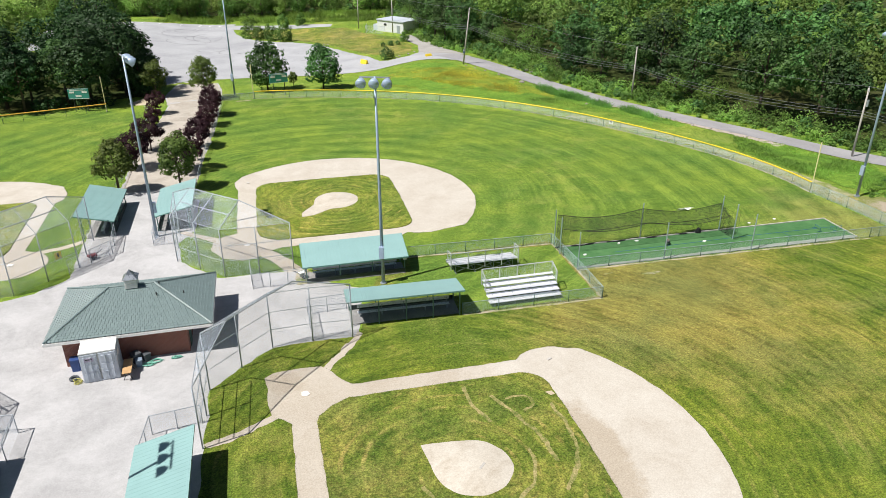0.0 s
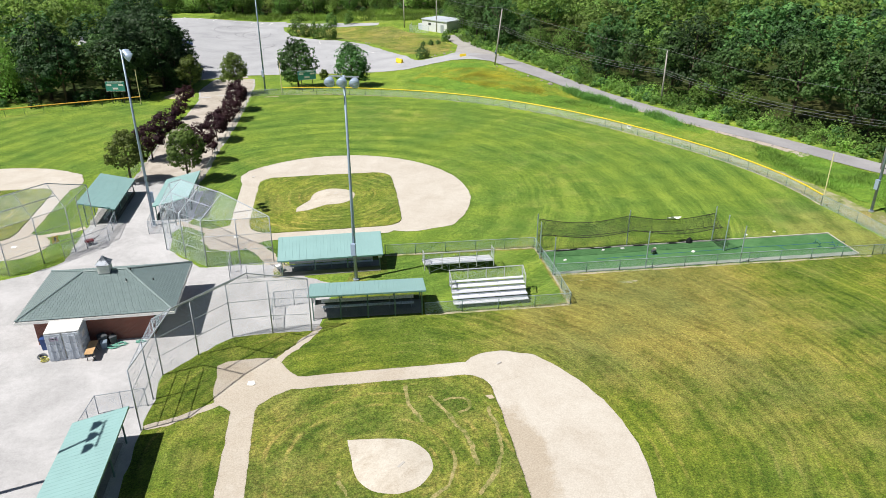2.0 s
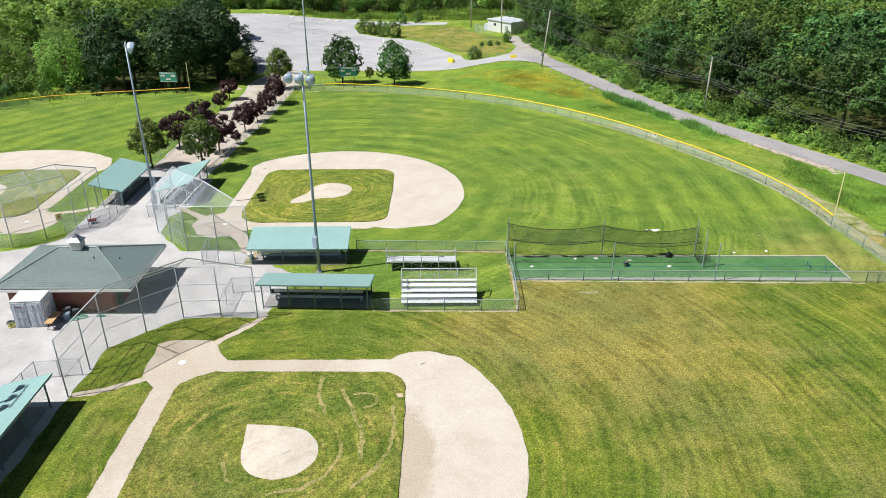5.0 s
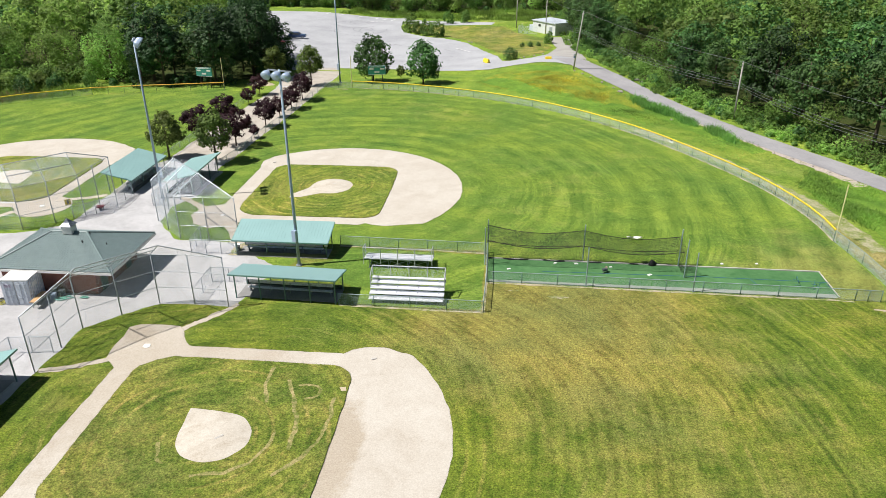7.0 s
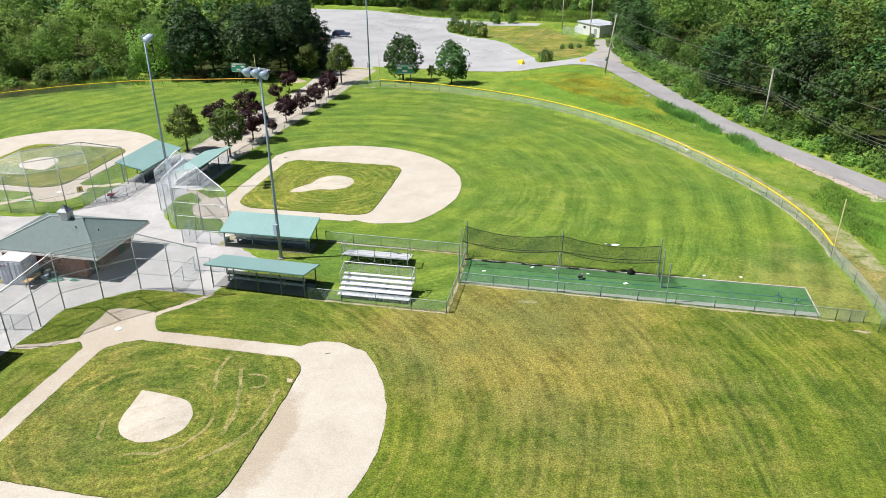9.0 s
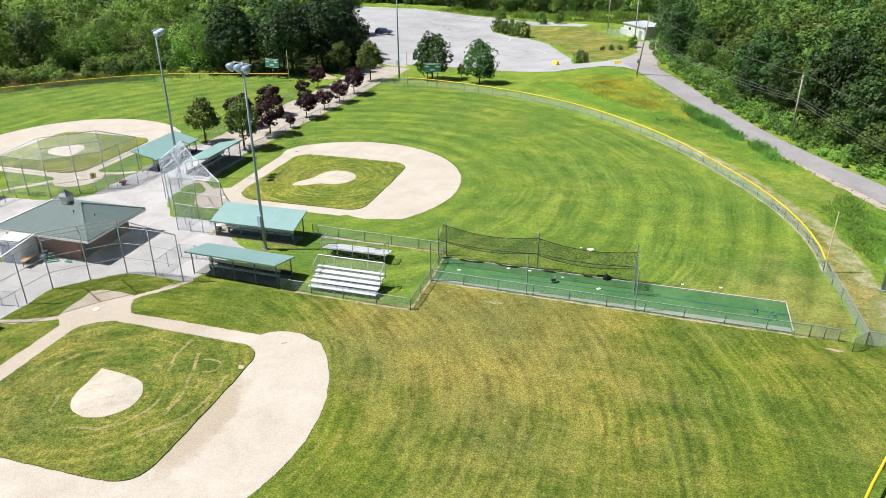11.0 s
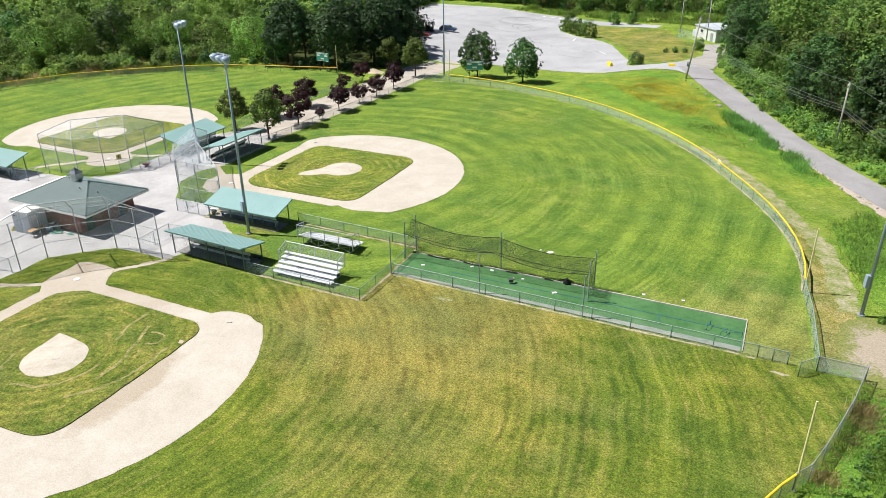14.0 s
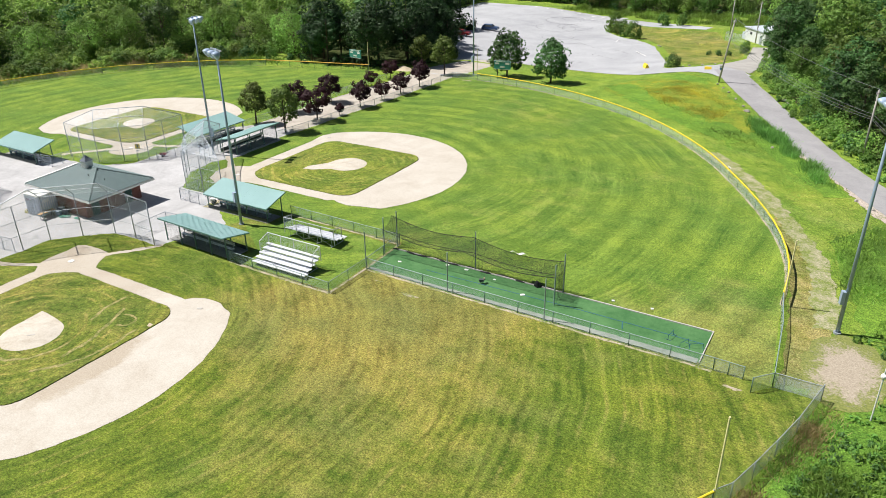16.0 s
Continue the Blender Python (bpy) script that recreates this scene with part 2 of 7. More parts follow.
ROAD = soil("road_asphalt", (0.265, 0.26, 0.272), (0.360, 0.355, 0.366), 0.2)
LANE = soil("dusty_asphalt", (0.30, 0.29, 0.275), (0.42, 0.405, 0.385), 0.25)
TAR = soil("tar", (0.15, 0.15, 0.157), (0.22, 0.22, 0.228), 0.6)
CONCRETE = soil("concrete", (0.42, 0.40, 0.37), (0.55, 0.53, 0.50), 0.6)
TURF = soil("cage_turf", (0.042, 0.132, 0.044), (0.100, 0.225, 0.086), 0.3)
GREEN_ROOF = simple("green_metal_roof", (0.250, 0.410, 0.405), 0.40, 0.0, 0.10, 0.5, 20, 0.03, 0.04)
GREEN_TRIM = simple("green_trim", (0.15, 0.33, 0.29), 0.5)
TILE = simple("green_roof_tile", (0.188, 0.250, 0.250), 0.36, 0, 0.2, 2.0)


def brickwork(name):
    m, n, b = mat(name, 0.9)
    co = place(n)
    sp = n.nodes.new("ShaderNodeSeparateXYZ")
    n.links.new(co, sp.inputs[0])
    v = n.nodes.new("ShaderNodeCombineXYZ")
    n.links.new(calc(n, "ADD", sp.outputs[0], sp.outputs[1]), v.inputs[0])
    n.links.new(sp.outputs[2], v.inputs[1])
    t = node(n, "TexBrick", Scale=1.0, Mortar_Size=0.011, Brick_Width=0.21, Row_Height=0.075)
    t.inputs["Color1"].default_value = (0.17, 0.05, 0.035, 1)
    t.inputs["Color2"].default_value = (0.27, 0.09, 0.06, 1)
    t.inputs["Mortar"].default_value = (0.36, 0.30, 0.26, 1)
    n.links.new(v.outputs[0], t.inputs["Vector"])
    n.links.new(mix(n, 0.5, t.outputs[0], ramp(n, noise_tex(n, co, 1.2, 5), [(0.3, (0.13, 0.035, 0.025)), (0.7, (0.27, 0.085, 0.055))])), b.inputs["Base Color"])
    bump(n, b, calc(n, "SUBTRACT", 1.0, t.outputs["Fac"]), 0.5, 0.01)
    return m


BRICK = brickwork("red_brick")
WHITE = simple("white_paint", (0.78, 0.78, 0.76), 0.5, 0, 0.12)
RAIL = simple("green_grey_rail", (0.29, 0.38, 0.40), 0.45, 0.1, 0.2)
GALV = simple("galvanised_steel", (0.37, 0.41, 0.455), 0.45, 0.3, 0.2)
GREENSTEEL = simple("green_coated_steel", (0.12, 0.21, 0.19), 0.5, 0.1, 0.2)
DARKSTEEL = simple("dark_steel", (0.05, 0.055, 0.06), 0.5, 0.3)
POLE = simple("grey_steel_pole", (0.285, 0.37, 0.47), 0.4, 0.25, 0.15)
ALU = simple("aluminium_plank", (0.66, 0.68, 0.73), 0.38, 0.10, 0.12)
WOOD = simple("weathered_wood", (0.30, 0.24, 0.17), 0.85, 0, 0.3)
UTIL = simple("utility_wood", (0.42, 0.395, 0.37), 0.9, 0, 0.3)
CONT = simple("container_paint", (0.52, 0.57, 0.64), 0.5, 0.0, 0.15)
CAPMETAL = simple("cupola_metal", (0.22, 0.245, 0.28), 0.28, 0.5)
DARKWALL = simple("dark_green_panel", (0.035, 0.05, 0.05), 0.7)
YELLOW = simple("yellow_plastic", (0.78, 0.58, 0.035), 0.5, 0, 0.15)
# aged yellow cap with the trees' shade put into its colour
AMBER = simple("faded_amber_plastic_in_shade", (0.72, 0.40, 0.05), 0.55, 0, 0.2)
FOULPAINT = simple("pale_yellow_paint", (0.75, 0.68, 0.38), 0.5, 0, 0.1)
BARK = simple("bark", (0.10, 0.075, 0.055), 0.95, 0, 0.35)
SCORE = simple("scoreboard_green", (0.05, 0.29, 0.25), 0.5, 0, 0.15)
DOORGREEN = simple("green_door", (0.03, 0.09, 0.07), 0.5)
ORANGEWOOD = simple("orange_ply", (0.52, 0.33, 0.16), 0.7)
LAMP = simple("floodlight_shell", (0.38, 0.48, 0.63), 0.4, 0.2, 0.1)
BLUEPLATE = simple("blue_plate", (0.12, 0.22, 0.40), 0.5)
CORD = simple("tarred_cord", (0.012, 0.013, 0.014), 0.85)
WIRE = simple("weathered_wire", (0.16, 0.17, 0.18), 0.5)
ROCK = simple("rock", (0.36, 0.33, 0.30), 0.9, 0, 0.35)


def leaves(name, a, c, through_it=0.46):
    m, n, b = mat(name, 0.6)
    co = place(n)
    isl = n.nodes.new("ShaderNodeNewGeometry").outputs["Random Per Island"]
    rnd = n.nodes.new("ShaderNodeObjectInfo").outputs["Random"]
    f = calc(n, "ADD", calc(n, "MULTIPLY", isl, 0.34), calc(n, "ADD", calc(n, "MULTIPLY", noise_tex(n, co, 0.55, 3), 0.36), calc(n, "MULTIPLY", noise_tex(n, co, 0.12, 2), 0.30)))
    col = ramp(n, f, [(0.2, a), (0.8, c)])
    hsv = n.nodes.new("ShaderNodeHueSaturation")
    n.links.new(calc(n, "MULTIPLY_ADD", rnd, 0.03, 0.483), hsv.inputs["Hue"])
    crown = ramp(n, noise_tex(n, co, 0.16, 2, 0.4), [(0.36, (0.62,) * 3), (0.64, (1.36,) * 3)])
    n.links.new(calc(n, "MULTIPLY", crown, calc(n, "MULTIPLY_ADD", rnd, 0.4, 0.80)), hsv.inputs["Value"])
    n.links.new(col, hsv.inputs["Color"])
    n.links.new(hsv.outputs[0], b.inputs["Base Color"])
    b.inputs["Specular IOR Level"].default_value = 0.3
    tr = n.nodes.new("ShaderNodeBsdfTranslucent")
    n.links.new(hsv.outputs[0], tr.inputs[0])
    mx = n.nodes.new("ShaderNodeMixShader")
    mx.inputs[0].default_value = through_it
    n.links.new(b.outputs[0], mx.inputs[1])
    n.links.new(tr.outputs[0], mx.inputs[2])
    n.links.new(mx.outputs[0], n.nodes["Material Output"].inputs[0])
    return m


LEAF = leaves("green_leaves", (0.022, 0.074, 0.020), (0.150, 0.295, 0.080), 0.36)
# deep green with the woods' shade put into the leaf colour
LEAF_K = leaves("shade_deepened_green_leaves", (0.009, 0.035, 0.010), (0.062, 0.145, 0.040), 0.22)
LEAF_C = leaves("yellow_green_leaves", (0.16, 0.29, 0.055), (0.40, 0.56, 0.14))
LEAF_M = leaves("bright_marsh_leaves", (0.145, 0.28, 0.056), (0.40, 0.58, 0.148), 0.62)
LEAF_B = leaves("light_green_leaves", (0.065, 0.165, 0.028), (0.235, 0.395, 0.085), 0.40)
LEAF_O = leaves("olive_green_leaves", (0.055, 0.098, 0.020), (0.205, 0.285, 0.064), 0.42)
BLADE = leaves("grass_blades", (0.06, 0.095, 0.016), (0.16, 0.21, 0.045))
PLUM = leaves("plum_leaves", (0.026, 0.010, 0.015), (0.075, 0.028, 0.038))
STRAW = leaves("dry_weeds", (0.30, 0.24, 0.10), (0.54, 0.45, 0.21))
REED = leaves("reeds", (0.13, 0.27, 0.04), (0.27, 0.45, 0.085))
SEDGE = leaves("reed_bed", (0.080, 0.205, 0.042), (0.27, 0.47, 0.115), 0.5)
GOLD = leaves("yellow_weeds", (0.44, 0.46, 0.05), (0.78, 0.74, 0.09))


def wire(name, colour, pitch, thick, metal=0.4, rough=0.5):
    """Woven wire or netting: diamonds of thread with open gaps between."""
    m, n, b = mat(name, rough, metal)
    b.inputs["Base Color"].default_value = (*colour, 1)
    uv = n.nodes.new("ShaderNodeUVMap").outputs[0]
    s = n.nodes.new("ShaderNodeSeparateXYZ")
    n.links.new(uv, s.inputs[0])
    lines = []
    for op in ("ADD", "SUBTRACT"):
        w = calc(n, "FRACT", calc(n, "DIVIDE", calc(n, op, s.outputs[0], s.outputs[1]), pitch))
        lines.append(calc(n, "LESS_THAN", w, thick))
    a = calc(n, "MAXIMUM", *lines)
    t = n.nodes.new("ShaderNodeBsdfTransparent")
    mx = n.nodes.new("ShaderNodeMixShader")
    n.links.new(a, mx.inputs[0])
    n.links.new(t.outputs[0], mx.inputs[1])
    n.links.new(b.outputs[0], mx.inputs[2])
    n.links.new(mx.outputs[0], n.nodes["Material Output"].inputs[0])
    return m


LINK = wire("chain_link", (0.58, 0.66, 0.77), 0.07, 0.10, 0.0)
LINK_G = wire("green_chain_link", (0.48, 0.56, 0.58), 0.07, 0.19, 0.0)
LINK_K = wire("dark_chain_link", (0.06, 0.08, 0.08), 0.07, 0.05, 0.0)
LINK_D = wire("dense_chain_link", (0.66, 0.72, 0.80), 0.07, 0.26, 0.0)
LINK_P = wire("pale_chain_link", (0.44, 0.57, 0.58), 0.07, 0.14, 0.0)
NET = wire("black_net", (0.014, 0.017, 0.017), 0.06, 0.125, 0.0, 0.9)


# ---- building blocks ----
class Build:
    """Collects vertices and faces for one mesh."""

    def __init__(self):
        self.v, self.f, self.uv = [], [], []

    def add(self, vs, fs, uvs=None):
        k = len(self.v)
        self.v += [tuple(p) for p in vs]
        self.f += [tuple(i + k for i in f) for f in fs]
        self.uv += uvs if uvs else [None] * len(fs)
        return self

    def box(self, c, s, rz=0.0, tilt=None):
        x, y, z = (d / 2 for d in s)
        r = Matrix.Rotation(radians(rz), 3, "Z")
        if tilt is not None:
            r = r @ tilt
        vs = [Vector(c) + r @ Vector((a * x, b * y, d * z)) for d in (-1, 1) for a, b in ((-1, -1), (1, -1), (1, 1), (-1, 1))]
        return self.add(vs, [(3, 2, 1, 0), (4, 5, 6, 7), (0, 1, 5, 4), (1, 2, 6, 5), (2, 3, 7, 6), (3, 0, 4, 7)])

    def tube(self, p, q, r, n=6, r2=None):
        p, q = Vector(p), Vector(q)
        d = (q - p).normalized()
        a = d.orthogonal().normalized()
        b = d.cross(a)
        r2 = r if r2 is None else r2
        vs = [p + r * (math.cos(2 * math.pi * i / n) * a + math.sin(2 * math.pi * i / n) * b) for i in range(n)]
        vs += [q + r2 * (math.cos(2 * math.pi * i / n) * a + math.sin(2 * math.pi * i / n) * b) for i in range(n)]
        fs = [(i, (i + 1) % n, n + (i + 1) % n, n + i) for i in range(n)]
        return self.add(vs, fs + [tuple(range(n - 1, -1, -1)), tuple(range(n, 2 * n))])

    def pipe(self, pts, r, n=4):
        """A bent tube through the points; r may be a list."""
        pts = [Vector(p) for p in pts]
        rr = r if isinstance(r, list) else [r] * len(pts)
        vs = []
        for i, p in enumerate(pts):
            d = (pts[min(i + 1, len(pts) - 1)] - pts[max(0, i - 1)]).normalized()
            a = d.cross(Vector((0.12, 0.05, 1))).normalized()
            b = d.cross(a)
            vs += [p + rr[i] * (math.cos(2 * math.pi * k / n) * a + math.sin(2 * math.pi * k / n) * b) for k in range(n)]
        m = len(pts)
        fs = [(i * n + k, i * n + (k + 1) % n, (i + 1) * n + (k + 1) % n, (i + 1) * n + k) for i in range(m - 1) for k in range(n)]
        return self.add(vs, fs + [tuple(range(n - 1, -1, -1)), tuple(range((m - 1) * n, m * n))])

    def quad(self, a, b, c, d):
        """A flat sheet, with a map in metres."""
        a, b, c, d = (Vector(p) for p in (a, b, c, d))
        u = (b - a).normalized()
        w = (d - a) - (d - a).dot(u) * u
        w.normalize()
        uv = [((p - a).dot(u), (p - a).dot(w)) for p in (a, b, c, d)]
        return self.add((a, b, c, d), [(0, 1, 2, 3)], [uv])

    def mesh(self, name, material, smooth=False):
        me = bpy.data.meshes.new(name)
        me.from_pydata(self.v, [], self.f)
        if any(self.uv):
            lay = me.uv_layers.new(name="UVMap")
            k = 0
            for f, uv in zip(self.f, self.uv):
                for i in range(len(f)):
                    lay.data[k].uv = uv[i] if uv else (0, 0)
                    k += 1
        me.materials.append(material)
        if smooth:
            me.polygons.foreach_set("use_smooth", [True] * len(me.polygons))
        me.update()
        return me


def part(name, b, material, parent=None, label="", smooth=False):
    data = b.mesh(name, material, smooth) if isinstance(b, Build) else b
    ob = new(name, data)
    if parent:
        ob.parent = parent
    return tagged(ob, label)


def thing(name, at, label, category, group="", kind="", rz=0.0):
    e = new(name)
    e.matrix_world = pose(*at, 0, 0, rz)
    e.empty_display_size = 0.3
    return tagged(e, label, category, group, kind)


def step(a, b, x):
    u = min(1.0, max(0.0, (x - a) / (b - a)))
    return u * u * (3 - 2 * u)


def level(x, y):
    """Height of the ground: flat fields, a knoll at the lot's entrance, falling away to road and lot."""
    r = math.hypot(x + 4.45, y - 68.5)
    base = -min(1.7, max(0.0, 0.08 * (r - 63))) * step(60, 84, y) * step(-40, -10, x)
    wide = 11.0 if x < 38 else 17.0
    hill = 3.0 * math.exp(-0.5 * ((x - 38) / wide) ** 2 - 0.5 * ((y - 147) / 17.0) ** 2) * step(60, 70, r)
    return base + hill - 0.9 * step(170, 215, y) * (1 - step(0, 25, x)) * step(-95, -70, x)


def jitter(pts, amount, stepsize=0.5, seed=0.0):
    """An outline, finely cut and worn uneven."""
    out = []
    for (x, y), (u, v) in zip(pts, pts[1:] + pts[:1]):
        k = max(1, int(math.hypot(u - x, v - y) / stepsize))
        for i in range(k):
            px, py = x + (u - x) * i / k, y + (v - y) * i / k
            w = noise.noise_vector(Vector((px * 0.9 + seed, py * 0.9, seed)))
            w2 = noise.noise_vector(Vector((px * 3.1 + seed, py * 3.1, seed)))
            out.append((px + amount * (w.x + 0.5 * w2.x), py + amount * (w.y + 0.5 * w2.y)))
    return out


def sheet(name, pts, z, material, label, category, thick=0.0, drape=False, cut=3.0):
    """A flat area of ground with the given outline."""
    bm = bmesh.new()
    cv, ce, cf = geometry.delaunay_2d_cdt([Vector(p) for p in pts], [], [list(range(len(pts)))], 1, 1e-4)[:3]
    vs = [bm.verts.new((p.x, p.y, 0)) for p in cv]
    for f in cf:
        bm.faces.new([vs[i] for i in f])
    if drape:
        xs = [p[0] for p in pts]
        ys = [p[1] for p in pts]
        for axis, lo, hi in ((0, min(xs), max(xs)), (1, min(ys), max(ys))):
            c = math.ceil(lo / cut) * cut
            while c < hi:
                no = (1, 0, 0) if axis == 0 else (0, 1, 0)
                co = (c, 0, 0) if axis == 0 else (0, c, 0)
                bmesh.ops.bisect_plane(bm, geom=bm.verts[:] + bm.edges[:] + bm.faces[:], plane_co=co, plane_no=no)
                c += cut
    for v in bm.verts:
        v.co.z = z + (level(v.co.x, v.co.y) if drape else 0.0)
    bmesh.ops.recalc_face_normals(bm, faces=bm.faces[:])
    for f in bm.faces:
        if f.normal.z < 0:
            f.normal_flip()
    if thick:
        rim = bmesh.ops.extrude_edge_only(bm, edges=[e for e in bm.edges if e.is_boundary])
        for v in rim["geom"]:
            if isinstance(v, bmesh.types.BMVert):
                v.co.z -= thick
    me = bpy.data.meshes.new(name)
    bm.to_mesh(me)
    bm.free()
    me.materials.append(material)
    return tagged(new(name, me), label, category, kind="structure")


def leaf_mesh(name, v, material):
    me = bpy.data.meshes.new(name)
    n = len(v) // 4
    me.vertices.add(len(v))
    me.vertices.foreach_set("co", v.astype(np.float32).ravel())
    me.loops.add(4 * n)
    me.loops.foreach_set("vertex_index", np.arange(4 * n, dtype=np.int32))
    me.polygons.add(n)
    me.polygons.foreach_set("loop_start", np.arange(0, 4 * n, 4, dtype=np.int32))
    me.materials.append(material)
    me.update(calc_edges=True)
    return me


# ---- ground ----
def axis(lo, hi, fine):
    a = list(np.arange(lo, hi + 0.1, fine))
    for d in (10, 30, 80, 200, 600, 1800):
        a = [lo - d] + a + [hi + d]
    return a


gx, gy = axis(-120, 160, 3.0), axis(-30, 300, 3.0)
gv = [(x, y, level(x, y)) for y in gy for x in gx]
gf = [(j * len(gx) + i, j * len(gx) + i + 1, (j + 1) * len(gx) + i + 1, (j + 1) * len(gx) + i) for j in range(len(gy) - 1) for i in range(len(gx) - 1)]
gm = bpy.data.meshes.new("ground")
gm.from_pydata(gv, [], gf)
gm.materials.append(ROUGH)
tagged(new("ground", gm), "rough green meadow ground with dry patches", "ground", kind="structure")


def arc(cx, cy, r, a0, a1, n=24):
    return [(cx + r * math.cos(radians(a0 + (a1 - a0) * i / n)), cy + r * math.sin(radians(a0 + (a1 - a0) * i / n))) for i in range(n + 1)]


# outfields
H2 = (-4.45, 68.55)
FENCE_2 = [(-4.45 + (61.2 + 3.4 * (1 - step(0, 28, a)) - 0.6 * step(20, 45, a) * (1 - step(70, 90, a))) * math.cos(radians(a)),
            68.5 + (61.2 + 3.4 * (1 - step(0, 28, a)) - 0.6 * step(20, 45, a) * (1 - step(70, 90, a))) * math.sin(radians(a))) for a in np.linspace(-1.2, 88.4, 33)]
FENCE_1 = [(64.4, 54.6), (63.4, 50.15), (62.55, 47.2), (61.7, 44.45), (60.9, 42.1), (60.08, 40.95)]
FENCE_1 += [(-0.68 + (61.2 - 0.42 * min(a, 8.0)) * math.cos(radians(a)), 42.5 - (61.2 - 0.42 * min(a, 8.0)) * math.sin(radians(a))) for a in np.linspace(2.6, 80, 26)]
FENCE_3 = [(-26.4, 126.9), (-38.2, 124.0), (-49.0, 121.0), (-57.5, 116.2), (-65.4, 109.6), (-72.0, 102.4), (-77.2, 93.6), (-80.0, 85.0), (-81.5, 77.0), (-82.0, 68.0)]

field_2_turf = sheet("field_2_turf", FENCE_2 + [(-2.75, 129.7), (-8.2, 129.5), (-8.5, 116), (-9.1, 105), (-9.8, 97), (-10.0, 89), (-10.7, 83.0), (-9.6, 82.6), (-9.6, 73.5), (-10.6, 66.5), (-6.8, 62.0), (8, 62.0), (25.2, 61.95), (25.45, 55.2), (61.2, 54.7)], 0.006, GRASS,
      "mown green outfield turf with curved mowing bands", "lawn")
field_1_turf = sheet("field_1_turf", [(61.2, 54.7), (25.45, 55.2), (25.2, 61.95), (8, 62.0), (6.2, 56), (4.0, 49.0), (0.4, 49.2), (-2.65, 49.05), (-5.0, 46.85), (-7.15, 44.6), (-7.4, 38.4), (-7.4, -22)] + FENCE_1[::-1],
      0.008, GRASS_1, "mown outfield turf with straw-coloured dry patches", "lawn")
field_3_turf = sheet("field_3_turf", [(-20.6, 65.6), (-20.8, 72.0), (-21.2, 84), (-19.2, 90), (-19.2, 124), (-26.4, 126.9)] + FENCE_3[1:] + [(-82, 60), (-44, 58), (-31, 62.4), (-25.2, 62.3), (-22.7, 63.3)],
      0.005, GRASS, "mown green turf of the far ball field", "lawn")

sheet("bleacher_lawn", jitter([(7.4, 57.6), (13.2, 53.6), (13.2, 50.5), (25.1, 50.3), (25.1, 61.0), (10.6, 61.4), (10.3, 58.4)], 0.15, 0.6), 0.012, GRASS, "green lawn round the bleachers", "lawn")
sheet("verge", jitter([(60.9, 66.5), (61.3, 62), (61.5, 55.3), (64.4, 55.6), (64.6, 60), (63.6, 72), (61.2, 80), (57.6, 88), (56.6, 86.6), (59.2, 78)], 0.4, 0.7), 0.018, DRY, "dry straw-coloured verge outside the fence", "lawn", drape=True)

# stone dust plaza and tree-lined walk
plaza = [(4.0, 49.0), (0.4, 49.2), (-2.65, 49.05), (-5.0, 46.85), (-7.15, 44.6), (-7.4, 38.4), (-7.6, 20.0), (-60, 20), (-60, 48), (-44, 56), (-33, 61.2), (-25.2, 61.9), (-22.7, 62.9),
         (-20.2, 65.2), (-20.4, 69.7), (-20.4, 73.0), (-21.0, 83.6), (-19.0, 86.5), (-19.0, 104), (-17.6, 118), (-17.0, 128.0), (-18.5, 137), (-17.5, 151), (-13.0, 158), (-9.6, 150), (-8.6, 140),
         (-8.4, 129.7), (-8.7, 116), (-9.3, 105), (-10.0, 97), (-10.2, 89), (-10.9, 83.2), (-9.7, 82.4), (-9.7, 73.6), (-11.2, 70.6), (-10.6, 66.3), (-7.2, 61.9), (-4.0, 61.8), (-0.6, 61.85), (0.4, 61.9), (3.0, 58.3), (6.0, 56.4), (5.0, 54)]
sheet("plaza", jitter(plaza, 0.25, 0.7), 0.014, GRAVEL, "pale stone dust plaza and walk between the fields", "pavement", drape=True)


sheet("walk", jitter([(-18.8, 86.8), (-18.8, 104), (-17.4, 118), (-16.8, 128.0), (-18.2, 137), (-17.2, 150), (-13.0, 157), (-9.8, 150), (-8.8, 140), (-8.6, 129.6), (-8.9, 116), (-9.5, 105), (-10.2, 97), (-10.4, 87)], 0.35, 0.7, 17.0), 0.019, WALK, "trodden gravel walk between rows of trees", "path", drape=True)


def fringe(pts, z, seed):
    """Ragged blades along a mown edge."""
    g = np.random.default_rng(int(seed * 10))
    v = []
    for p, q in zip(pts, pts[1:] + pts[:1]):
        d = math.hypot(q[0] - p[0], q[1] - p[1])
        k = int(d * 34)
        u = g.random(k)[:, None]
        c = np.array([*p, z]) * (1 - u) + np.array([*q, z]) * u + g.normal(0, 0.035, (k, 3)) * np.array([1, 1, 0])
        a = g.uniform(0, 2 * np.pi, k)
        t = np.stack([np.cos(a), np.sin(a), np.zeros(k)], 1) * 0.013
        up = np.stack([g.normal(0, 0.03, k), g.normal(0, 0.03, k), g.uniform(0.012, 0.038, k)], 1)
        v.append(np.stack([c - t, c + t, c + up + t * 0.6, c + up - t * 0.3], 1).reshape(-1, 3))
    tagged(new("grass_edge", leaf_mesh("grass_edge", np.concatenate(v), BLADE)), "ragged uncut blades along the turf's edge", "grass", kind="stuff")


